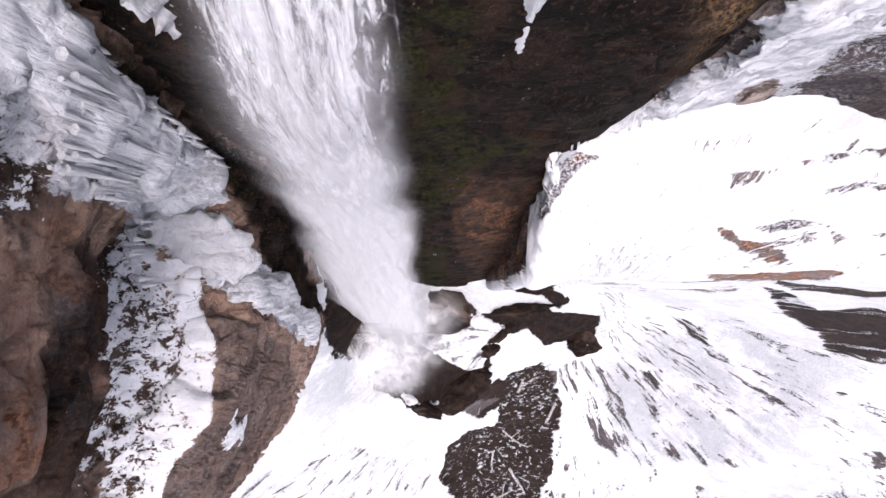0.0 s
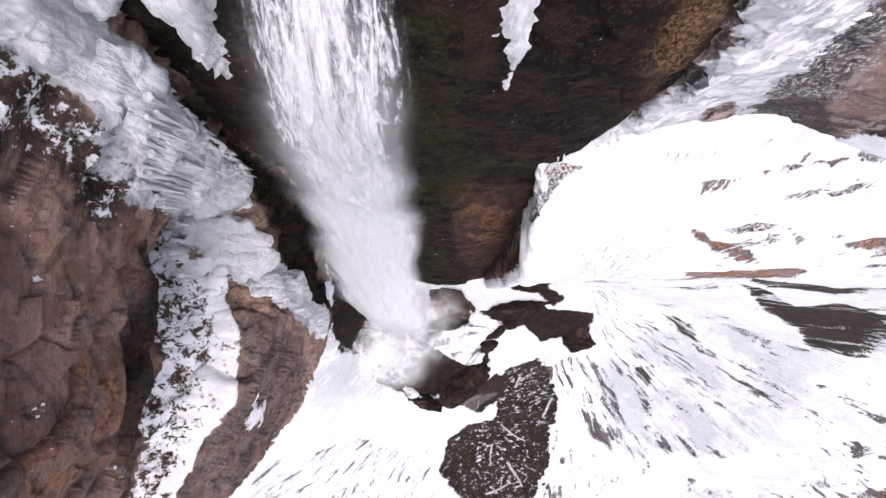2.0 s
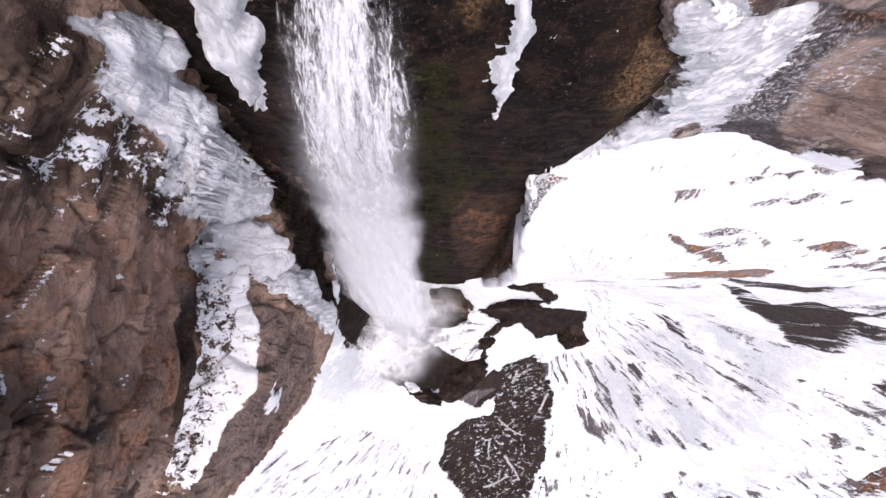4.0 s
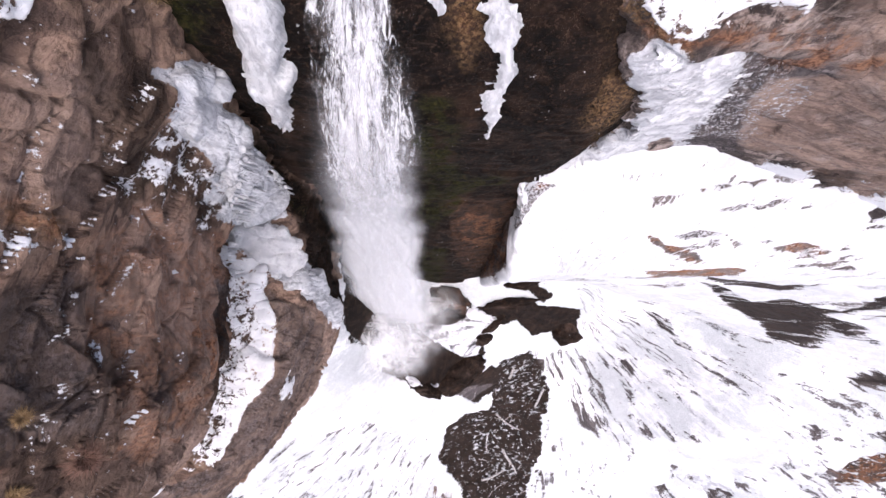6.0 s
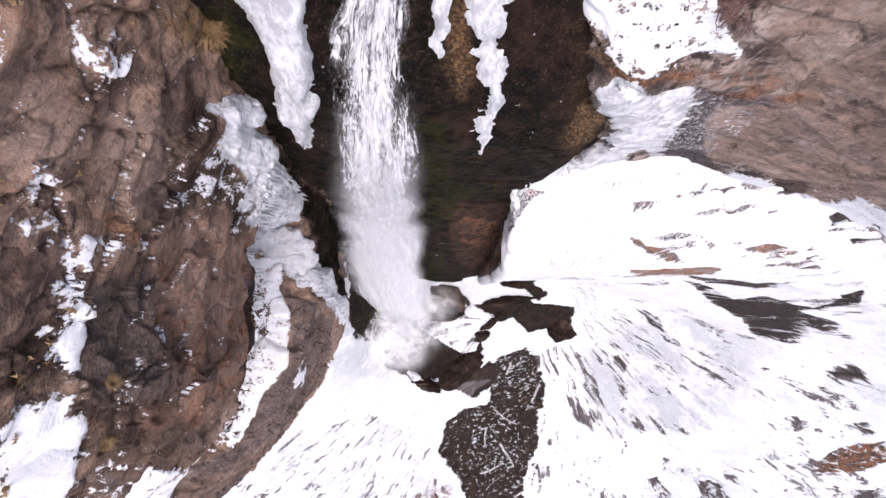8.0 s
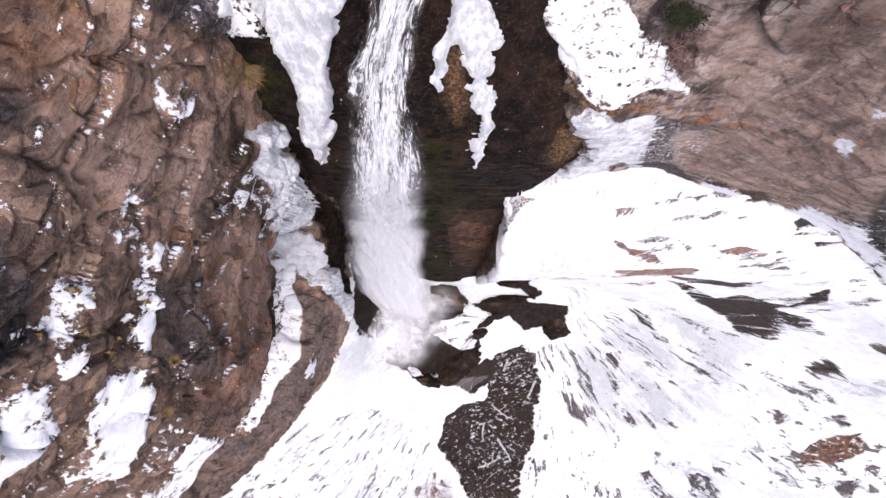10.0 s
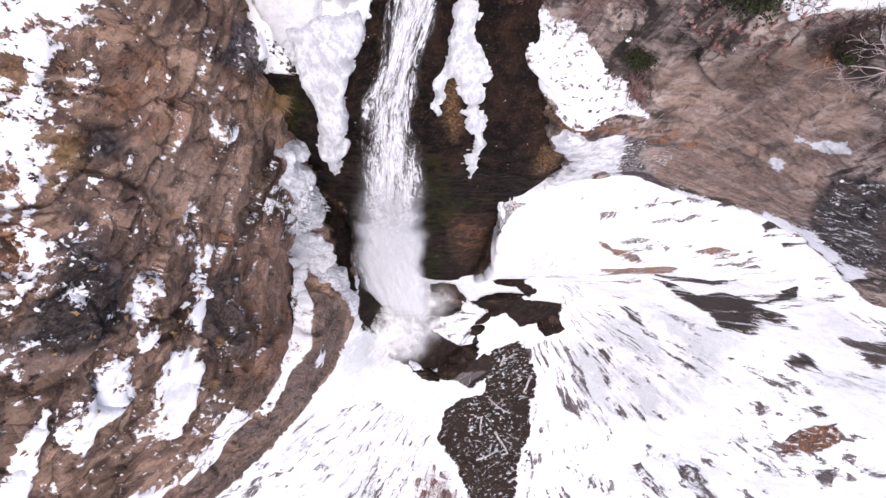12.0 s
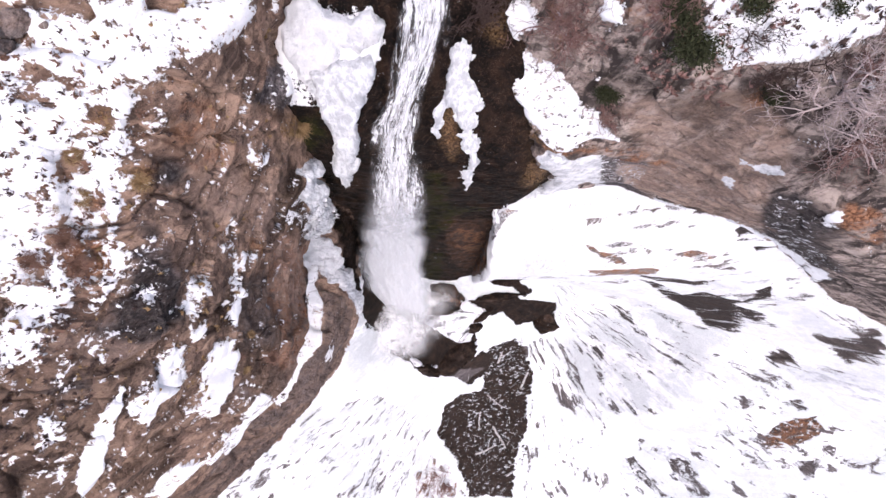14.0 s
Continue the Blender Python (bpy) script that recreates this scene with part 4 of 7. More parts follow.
west.patch("grass", 0.4, (2.14, 8.5), (2.04, 8.17), (2.3, 8.07), (2.35, 8.39))
west.patch("rust", 0.6, (2.23, 8.01), (1.93, 6.82), (4.46, 3.46), (4.51, 7.89), (3.81, 8.01))
west.patch("pale", 0.5, (2.23, 8.01), (1.93, 6.82), (4.46, 3.46), (4.51, 7.89), (3.81, 8.01))
west.patch("rust", 0.5, (1.42, 10.01), (1.27, 9.59), (1.47, 9.12), (1.8, 9.68), (1.69, 9.98))
west.patch("pale", 0.6, (1.86, 9.67), (1.51, 8.97), (1.78, 8.66), (2.07, 9.12), (2.08, 9.55))
west.patch("wet", 0.75, (1.94, 10.05), (1.86, 9.91), (1.86, 9.71), (1.96, 9.71), (2.03, 9.86), (2.01, 9.98))
west.patch("grey", 0.9, (1.94, 10.05), (1.86, 9.91), (1.86, 9.71), (1.96, 9.71), (2.03, 9.86), (2.01, 9.98))
west.patch("wet", 0.75, (2.29, 10.05), (2.3, 9.86), (2.41, 9.83), (2.45, 9.94), (2.4, 10.03))
west.patch("grey", 0.9, (2.29, 10.05), (2.3, 9.86), (2.41, 9.83), (2.45, 9.94), (2.4, 10.03))
west.patch("wet", 0.75, (2.48, 10.03), (2.51, 9.89), (2.65, 9.68), (3.04, 9.56), (3.26, 9.56), (3.27, 9.91))
west.patch("grey", 1, (2.48, 10.03), (2.51, 9.89), (2.65, 9.68), (3.04, 9.56), (3.26, 9.56), (3.27, 9.91))
west.patch("snow", 0.3, (2.48, 10.03), (2.51, 9.89), (2.65, 9.68), (3.04, 9.56), (3.26, 9.56), (3.27, 9.91))
west.patch("wet", 0.7, (3.08, 9.35), (3.21, 8.86), (2.93, 8.64), (3.43, 8.46), (3.49, 8.6), (3.55, 8.86), (3.27, 9.06))
west.patch("wet", 0.45, (2.76, 8.6), (2.63, 8.01), (3.97, 8.04), (3.83, 8.41))
west.patch("grey", 0.5, (2.76, 8.6), (2.63, 8.01), (3.97, 8.04), (3.83, 8.41))
west.patch("wet", 0.5, (3.67, 8.6), (4.11, 8.01), (4.95, 7.84), (5.19, 7.97), (4.24, 8.57))
west.patch("wet", 0.6, (4.59, 8.93), (3.8, 8.87), (3.65, 8.69), (4.03, 8.81), (4.73, 8.8), (4.95, 8.84))
west.patch("wet", 0.4, (5.34, 3.78), (4.98, 3.26), (5.68, 1.08), (6.25, 1.17), (5.99, 2.7))
west.patch("grey", 0.6, (5.34, 3.78), (4.98, 3.26), (5.68, 1.08), (6.25, 1.17), (5.99, 2.7))
west.patch("wet", 0.75, (2.55, 10.01), (2.45, 9.74), (2.63, 9.65), (3.22, 9.32), (3.43, 9.82), (3.24, 10.15), (2.96, 10.09))
west.patch("grey", 1, (2.55, 10.01), (2.45, 9.74), (2.63, 9.65), (3.22, 9.32), (3.43, 9.82), (3.24, 10.15), (2.96, 10.09))
west.patch("snow", 0.25, (2.55, 10.01), (2.45, 9.74), (2.63, 9.65), (3.22, 9.32), (3.43, 9.82), (3.24, 10.15), (2.96, 10.09))
west.patch("wet", 0.7, (3.83, 10.15), (3.8, 10.01), (4.09, 9.95), (4.13, 10.18))
west.patch("grey", 0.8, (3.83, 10.15), (3.8, 10.01), (4.09, 9.95), (4.13, 10.18))
west.patch("wet", 0.4, (4.51, 10.29), (4.77, 9.98), (5.51, 9.61), (5.49, 10.12))
west.patch("wet", 0.45, (3.6, 10.41), (3.96, 10.22), (4.46, 10.16), (4.33, 10.31))
west.patch("wet", 0.7, (2.08, 10.04), (2.06, 9.94), (2.14, 9.91), (2.17, 10))
west.patch("wet", 0.6, (1.87, 9.97), (1.88, 9.85), (1.94, 9.74), (1.99, 9.85))
west.patch("wet", 0.5, (4.8, 9.39), (4.89, 8.9), (5.91, 8.03), (5.65, 8.84))
west.patch("snow", 1, (3.47, 9.42), (3.47, 9.23), (3.27, 9.08), (3.47, 8.94), (3.6, 9.12), (3.69, 9.2), (3.86, 9.02), (4.03, 9), (4.21, 9.12), (4.28, 9.18), (4.33, 9.33), (4.74, 9.33), (4.42, 9.47), (4.19, 9.58), (4.05, 9.47), (3.85, 9.47), (3.64, 9.48))
west.patch("snow", 0.3, (3.85, 9.36), (3.8, 9.17), (4.04, 9.11), (3.98, 9.3))
west.patch("grass", 0.5, (3.85, 9.36), (3.8, 9.17), (4.04, 9.11), (3.98, 9.3))
west.patch("snow", 0.68, (3.62, 8.83), (3.61, 8.66), (3.75, 8.56), (4.56, 8.41), (4.96, 8.34), (5.11, 8.36), (4.82, 8.69), (4.89, 8.74), (4.79, 8.83), (4.54, 8.81), (4.16, 8.87), (3.84, 8.89))
west.patch("snow", 1, (3.83, 8.86), (3.75, 8.66), (4.46, 8.49), (4.98, 8.4), (4.67, 8.7), (4.14, 8.8))
west.patch("snow", 0.8, (2.78, 8.66), (2.76, 8.6), (3.2, 8.51), (3.48, 8.53), (3.46, 8.6), (3.15, 8.63))
west.patch("snow", 0.75, (3.07, 9.39), (2.95, 9.2), (3.02, 9.17), (3.11, 9.15), (3.22, 9.21))
west.patch("snow", 0.7, (2.75, 9.32), (2.77, 9.17), (2.94, 9.09), (2.89, 9.23))
west.patch("snow", 0.75, (2.31, 8.94), (2.17, 8.84), (2.24, 8.7), (2.37, 8.83))
west.patch("snow", 0.7, (2.15, 8.96), (2, 8.91), (2.03, 8.83), (2.18, 8.93))
west.patch("snow", 0.75, (2.47, 8.63), (2.29, 8.59), (2.3, 8.47), (2.6, 8.53), (2.57, 8.63))
west.patch("snow", 0.65, (2.33, 8.46), (2.3, 8.09), (2.47, 8.36))
west.patch("snow", 0.7, (1.38, 8.97), (1.1, 8.64), (1.11, 8.6), (1.31, 8.7), (1.42, 8.7), (1.44, 8.73))
west.patch("snow", 0.8, (2.35, 10.06), (2.41, 9.95), (2.43, 9.79), (2.47, 9.91), (2.46, 10.03))
west.patch("snow", 0.65, (2.12, 9.76), (2.02, 9.65), (2.05, 9.64), (2.15, 9.73))
west.patch("snow", 0.75, (1.76, 10.09), (1.73, 10.07), (1.83, 10.05), (1.82, 10.07))
west.patch("snow", 0.75, (1.64, 10.11), (1.57, 10.06), (1.63, 10.06), (1.65, 10.09))
west.patch("snow", 0.6, (1.4, 10.21), (1.32, 10.06), (1.4, 10.06), (1.47, 10.21))
west.patch("snow", 0.65, (2.57, 9.98), (2.64, 9.88), (2.7, 9.91), (2.67, 9.97))
west.patch("snow", 0.6, (2.91, 9.98), (2.85, 9.91), (2.77, 9.86), (2.97, 9.88))
west.patch("snow", 0.7, (5, 7.83), (5.16, 7.22), (5.67, 3.64), (5.62, 6.42), (5.77, 6.38), (5.8, 6.55), (5.35, 7.97), (5.38, 7.21))
west.patch("snow", 0.8, (3.96, 9.73), (4.13, 9.62), (4.19, 9.55), (4.54, 9.53), (4.47, 9.62))
west.patch("snow", 1.05, (3.97, 9.76), (4.07, 9.7), (4.73, 9.67), (5.35, 9.41), (5.48, 9.32), (5.52, 9.47), (5.33, 9.65), (4.87, 9.8), (4.36, 9.82))
west.patch("snow", 0.72, (4.91, 7.89), (5.13, 3.66), (5.42, 6.48), (5.89, 6.8), (6.07, 6.98), (5.89, 8.17), (5.59, 8.34), (5.65, 6.83), (5.16, 7.92))
west.patch("snow", 0.65, (4.45, 10.14), (4.55, 10.07), (4.82, 10.06), (4.85, 10.1))
west.patch("rust", 0.9, (1.9, 10.11), (1.93, 10), (2.09, 10.01), (2.05, 10.09))
west.patch("grass", 0.5, (1.9, 10.11), (1.93, 10), (2.09, 10.01), (2.05, 10.09))
west.patch("wet", 0, (1.92, 7.7), (1.84, 7.35), (2.04, 7.04), (2, 6.82), (2.87, 6.8), (3.57, 6.82), (4.03, 7.05), (4.06, 7.21), (3.64, 7.28), (3.25, 7.7), (2.19, 7.7))
west.patch("grey", 0, (1.92, 7.7), (1.84, 7.35), (2.04, 7.04), (2, 6.82), (2.87, 6.8), (3.57, 6.82), (4.03, 7.05), (4.06, 7.21), (3.64, 7.28), (3.25, 7.7), (2.19, 7.7))
west.patch("pale", 1, (1.92, 7.7), (1.84, 7.35), (2.04, 7.04), (2, 6.82), (2.87, 6.8), (3.57, 6.82), (4.03, 7.05), (4.06, 7.21), (3.64, 7.28), (3.25, 7.7), (2.19, 7.7))
west.patch("rust", 0.45, (1.92, 7.7), (1.84, 7.35), (2.04, 7.04), (2, 6.82), (2.87, 6.8), (3.57, 6.82), (4.03, 7.05), (4.06, 7.21), (3.64, 7.28), (3.25, 7.7), (2.19, 7.7))
west.patch("rust", 1, (3.38, 7.2), (3.44, 6.82), (3.9, 6.8), (4.03, 7.05), (3.86, 7.21))
west.patch("pale", 1, (3.38, 7.2), (3.44, 6.82), (3.9, 6.8), (4.03, 7.05), (3.86, 7.21))
west.patch("wet", 0.3, (3.33, 7.7), (3.6, 7.31), (4.09, 7.1), (4.45, 6.83), (4.66, 6.92), (4.06, 7.79))
west.patch("grey", 0.3, (3.33, 7.7), (3.6, 7.31), (4.09, 7.1), (4.45, 6.83), (4.66, 6.92), (4.06, 7.79))
west.patch("pale", 0.5, (3.33, 7.7), (3.6, 7.31), (4.09, 7.1), (4.45, 6.83), (4.66, 6.92), (4.06, 7.79))
# Dark gap under the overhang: its shade is put into the colour here.
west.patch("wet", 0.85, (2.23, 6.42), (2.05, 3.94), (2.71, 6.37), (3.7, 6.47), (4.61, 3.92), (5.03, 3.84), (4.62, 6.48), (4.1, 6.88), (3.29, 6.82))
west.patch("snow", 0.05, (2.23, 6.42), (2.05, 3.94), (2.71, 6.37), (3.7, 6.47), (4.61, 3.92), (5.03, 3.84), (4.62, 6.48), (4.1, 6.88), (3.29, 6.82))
west.patch("snow", 0.54, (2.44, 3.82), (2.36, 3.54), (3.81, 3.5), (4.36, 3.54), (5.03, 3.34), (5.12, 3.82), (4.53, 3.98), (3.39, 6.35))
west.patch("wet", 0.7, (2.44, 3.82), (2.36, 3.54), (3.81, 3.5), (4.36, 3.54), (5.03, 3.34), (5.12, 3.82), (4.53, 3.98), (3.39, 6.35))
west.patch("snow", 0.75, (3.42, 3.46), (3.96, 3.28), (4.35, 3.2), (4.64, 3.34), (4.99, 3.3), (5.05, 3.5), (4.67, 3.62), (4.27, 3.56))
west.patch("snow", 0, (2.86, 3.24), (3.72, 2.74), (4.15, 2.28), (4.49, 1.96), (5.43, 1.33), (5.94, 1.08), (5.04, 3.38), (4.64, 3.34), (4.34, 3.16), (3.84, 3.26))
west.patch("pale", 0.1, (2.86, 3.24), (3.72, 2.74), (4.15, 2.28), (4.49, 1.96), (5.43, 1.33), (5.94, 1.08), (5.04, 3.38), (4.64, 3.34), (4.34, 3.16), (3.84, 3.26))
west.patch("grey", 0.55, (2.86, 3.24), (3.72, 2.74), (4.15, 2.28), (4.49, 1.96), (5.43, 1.33), (5.94, 1.08), (5.04, 3.38), (4.64, 3.34), (4.34, 3.16), (3.84, 3.26))
west.patch("wet", 0.2, (2.86, 3.24), (3.72, 2.74), (4.15, 2.28), (4.49, 1.96), (5.43, 1.33), (5.94, 1.08), (5.04, 3.38), (4.64, 3.34), (4.34, 3.16), (3.84, 3.26))
west.patch("snow", 0.7, (4.47, 3.06), (4.31, 3), (4.44, 2.74), (4.53, 2.82), (4.55, 3))
west.patch("wet", 0.7, (1.45, 7.79), (1.36, 7.72), (1.36, 7.51), (1.48, 7.22), (1.66, 6.9), (2.04, 6.82), (1.88, 7.2), (1.71, 7.56), (1.81, 7.75))
west.patch("snow", 0.42, (1.45, 7.79), (1.36, 7.72), (1.36, 7.51), (1.48, 7.22), (1.66, 6.9), (2.04, 6.82), (1.88, 7.2), (1.71, 7.56), (1.81, 7.75))
west.patch("snow", 0.66, (1.58, 7.72), (1.54, 7.64), (1.68, 7.59), (1.72, 7.67))
west.patch("wet", 0.42, (3.44, 10.45), (3.34, 10.2), (3.66, 9.56), (4.17, 9.61), (4.73, 9.88), (5.51, 9.61), (5.49, 10.12))
west.patch("wet", 0.3, (5.37, 3.32), (4.85, 2.74), (4.49, 1.75), (5.24, 1.33), (6.02, 1.21), (6.4, 1.67), (6.07, 6.75))
west.patch("grey", 0.3, (5.37, 3.32), (4.85, 2.74), (4.49, 1.75), (5.24, 1.33), (6.02, 1.21), (6.4, 1.67), (6.07, 6.75))
west.patch("rust", 0.9, (1.66, 10.4), (1.59, 10.35), (1.59, 10.29), (1.73, 10.29), (1.75, 10.36))
west.patch("snow", 0.35, (1.66, 10.4), (1.59, 10.35), (1.59, 10.29), (1.73, 10.29), (1.75, 10.36))
west.patch("rust", 0.9, (1.88, 10.4), (1.85, 10.34), (1.9, 10.36), (1.92, 10.41))
west.patch("snow", 0.4, (1.88, 10.4), (1.85, 10.34), (1.9, 10.36), (1.92, 10.41))
west.patch("rust", 0.8, (2.14, 10.29), (2.12, 10.24), (2.27, 10.22), (2.24, 10.28))
west.patch("snow", 0.4, (2.14, 10.29), (2.12, 10.24), (2.27, 10.22), (2.24, 10.28))
west.patch("rust", 0.8, (2.44, 10.35), (2.4, 10.28), (2.55, 10.29), (2.55, 10.32))
west.patch("snow", 0.4, (2.44, 10.35), (2.4, 10.28), (2.55, 10.29), (2.55, 10.32))
west.patch("rust", 0.7, (2.59, 10.45), (2.61, 10.39), (2.75, 10.4), (2.75, 10.44))
west.patch("snow", 0.45, (2.59, 10.45), (2.61, 10.39), (2.75, 10.4), (2.75, 10.44))
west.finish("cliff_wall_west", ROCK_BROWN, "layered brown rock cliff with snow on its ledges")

# ---- north cliff, behind the fall ----
NORTH = ((-6, -5.5), (0, -4), (8, -2.2), (16, -.4), (24, 1.8), (28, 2.9), (34, 3.5), (37, 3.9), (40, 5.5), (43, 8.3), (44.3, 11), (45, 16))
net = []
ALCOVE = {37: 0.2, 40: -0.5, 43: -1.7, 44.3: -1.0}
for x in (-12, -8, -4, -1, 2, 5, 7.2, 9.5, 13):
    col = [(x, y + 0.02 * (x + 1) ** 2 * (1 if z < 30 else 0.6) + (2.6 if x > 9 and z > 20 else 0) + (1.1 if x == 7.2 and 26 < z < 42 else 0) + (4 if x > 12 else 0) + (ALCOVE.get(z, 0) if x < -3 else 0), z) for z, y in NORTH]
    col += [(x * 2, 60, 50), (x * 60, 900, 70)]
    net.append(col)
NORTH_U, NORTH_V = (20, 60, 50, 50, 50, 40, 20, 20), (16, 24, 30, 30, 40, 44, 44, 44, 44, 30, 20, 10, 10)
g = loft(net, NORTH_U, NORTH_V, 0, 2)
north = Sheet(rough_rock(g, 0.45, 47, 0.15), knots(NORTH_U), knots(NORTH_V))
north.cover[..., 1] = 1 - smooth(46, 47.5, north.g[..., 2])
north.cover[..., 0] = smooth(46, 47, north.g[..., 2]) * 0.8
north.patch("rust", 0.6, (3.31, 4.83), (3.65, 4.89), (4.65, 4.41), (6.73, 1.47), (4.01, 2.19), (3.49, 3.45))
north.patch("wet", 0.78, (3.31, 4.83), (3.65, 4.89), (4.65, 4.41), (6.73, 1.47), (4.01, 2.19), (3.49, 3.45))
north.patch("moss", 0.9, (3.13, 5.76), (3.55, 5.85), (3.65, 5.46), (4.19, 5.47), (4.37, 5.17), (3.65, 4.92), (3.45, 4.58), (3.01, 4.57))
north.patch("moss", 0.9, (2.75, 3.32), (3.41, 3.19), (3.25, 0.65), (2.45, 0.63))
north.patch("moss", 0.5, (3.21, 7.01), (3.47, 6.99), (3.55, 5.72), (3.13, 5.76))
north.patch("grass", 0.3, (5.26, 5.82), (4.85, 6.69), (5.01, 6.8), (5.16, 6.46), (5.44, 5.77))
north.patch("grass", 0.3, (4.99, 7.01), (4.85, 7.39), (5.14, 7.21), (5.34, 6.83), (5.09, 6.74), (5.19, 5.96), (4.89, 6.53))
north.patch("rust", 0.4, (3.43, 8.35), (3.55, 8.29), (3.65, 7.85), (3.53, 7.61), (3.39, 7.94))
north.patch("moss", 0.9, (1.34, 8.42), (1.76, 8.63), (1.78, 8.24), (1.55, 7.73), (1.28, 7.7))
north.patch("snow", 0.9, (1.46, 9.78), (2.51, 9.69), (2.61, 9.31), (2.47, 8.94), (2.31, 8.9), (1.77, 8.72), (1.14, 8.67), (1.43, 9.22))
north.patch("grass", 0.25, (3.35, 8.41), (3.51, 8.35), (3.63, 7.76), (3.49, 7.67))
north.patch("grass", 0.06, (4.57, 8.12), (5.09, 7.76), (5.53, 6.3), (4.99, 6.44), (4.63, 7.31))
north.patch("rust", 0.4, (4.01, 8.85), (4.31, 8.73), (4.89, 7.9), (4.92, 6.87), (4.35, 7.35))
north.patch("wet", 0.95, (4.01, 8.85), (4.31, 8.73), (4.89, 7.9), (4.92, 6.87), (4.35, 7.35))
north.patch("moss", 1.0, (3.19, 6.97), (3.35, 6.97), (3.41, 5.85), (3.61, 5.43), (3.69, 4.56), (3.19, 3.68), (2.97, 3.87))
north.patch("moss", 0.9, (3.11, 7.31), (3.37, 7.3), (3.46, 5.75), (3.29, 4.29), (2.91, 4.19))
north.patch("snow", 0.55, (1.42, 9.11), (1.86, 9.28), (2.39, 9.11), (2.31, 8.9), (1.77, 8.72), (1.27, 8.71))
north.patch("grass", 0.5, (4.8, 7.36), (4.86, 7.39), (5.22, 7.16), (5.35, 6.89), (5.08, 6.93), (5.03, 6.73), (4.9, 6.64), (4.82, 6.64), (4.92, 6.89), (5, 7.09), (5.05, 7.14))
north.patch("wet", 0.4, (4.8, 7.36), (4.86, 7.39), (5.22, 7.16), (5.35, 6.89), (5.08, 6.93), (5.03, 6.73), (4.9, 6.64), (4.82, 6.64), (4.92, 6.89), (5, 7.09), (5.05, 7.14))
north.patch("grass", 0.6, (3.42, 8.27), (3.52, 8.3), (3.58, 7.95), (3.52, 7.66), (3.38, 7.84))
north.patch("rust", 0.6, (3.42, 8.27), (3.52, 8.3), (3.58, 7.95), (3.52, 7.66), (3.38, 7.84))
north.patch("wet", 0.7, (3.42, 8.27), (3.52, 8.3), (3.58, 7.95), (3.52, 7.66), (3.38, 7.84))
north.patch("grass", 0.6, (3.88, 9.37), (4.1, 9.33), (4.12, 9), (4, 9.1))
north.patch("grass", 0.7, (4.8, 7.41), (5.1, 7.23), (5.42, 5.95), (4.78, 6.95))
north.patch("rust", 0.9, (3.52, 4.33), (4.52, 3.87), (4.64, 3.17), (3.88, 3.23))
north.patch("wet", 0.55, (3.52, 4.33), (4.52, 3.87), (4.64, 3.17), (3.88, 3.23))
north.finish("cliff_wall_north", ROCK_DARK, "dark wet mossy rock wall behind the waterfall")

# ---- east cliff ----
EAST_LEVELS = (22, 28, 32, 36, 40, 43, 45, 46.5)
EAST_X = ((4.2, 5.8, 6.4, 5.2, 3.6, 1.4, 1.2, 1.8), (5, 6.5, 7, 5.9, 4.4, 2.2, 1.9, 2.4), (8, 8.5, 8.3, 8, 7.5, 6.4, 6.6, 7), (11, 12.3, 11.5, 10.5, 9.9, 9.6, 9.8, 9.8),
          (16, 16.5, 15, 13.5, 12.3, 12.2, 12.5, 13), (22, 22, 20, 17.5, 15.5, 15, 15.5, 16.5), (30, 30, 28, 26, 25, 24, 24, 25),
          (50, 50, 49, 48, 47, 46, 46, 47), (115, 115, 113, 111, 110, 109, 109, 110))
EAST_Y = ((6, 7.4, 7.8, 7.5, 8.4, 12, 14, 16), (3.0, 4.4, 4.8, 4.5, 5.2, 9.4, 11.4, 14), (3.5, 4.6, 4.8, 4.6, 5.0, 6.5, 7, 8), (4, 4.7, 4.7, 4.5, 4.6, 5.4, 6, 7.2),
          (3.5, 3.6, 3.4, 3.2, 3.2, 3.6, 4.2, 5.5), (2.3, 2.2, 1.8, 1.5, 1.2, 1.3, 2, 3.5), (-3, -3, -3, -2.8, -2.5, -2, -1, 1),
          (-14, -14, -14, -13.5, -13, -12, -11, -9), (-42, -42, -42, -41, -40, -39, -38, -36))
EAST_U, EAST_V = (24, 60, 70, 70, 70, 60, 40, 20), (30, 30, 40, 50, 50, 44, 40, 50, 20, 10)
g = loft(cliff_net(EAST_X, EAST_Y, EAST_LEVELS, ((1.5, 3, 1.5), (10, 40, 6), (200, 900, 25))), EAST_U, EAST_V, 2, 2)
g = frayed(g, knots(EAST_U) - 1, 0.45)
east = Sheet(rough_rock(g, 0.6, 63, 0.2, 0.7), knots(EAST_U), knots(EAST_V))
up = np.abs(normals(east.g)[..., 2])
east.cover[..., 0] = smooth(0.7, 0.95, up) * 0.35 + 0.5 * smooth(47.2, 48.2, east.g[..., 2])
east.patch("snow", 0.66, (1, 4.94), (1.24, 4.91), (1.41, 4.87), (1.61, 4.89), (1.74, 4.61), (1.91, 4.47), (2.21, 4.27), (1.74, 4.15), (1.29, 4.06), (1.06, 4.21), (0.77, 4.25), (0.95, 4.57))
east.patch("snow", 0.74, (2.22, 7.17), (3.65, 7.47), (3.81, 7.35), (3.7, 7.15), (3.38, 6.81), (2.82, 6.29), (2.47, 6.76))
east.patch("snow", 0.9, (1.64, 6.21), (1.76, 6.56), (1.82, 6.34), (1.73, 6.06))
east.patch("snow", 0.9, (1.16, 5.3), (1.38, 5.63), (1.45, 5.22), (1.24, 4.91), (1.04, 4.95))
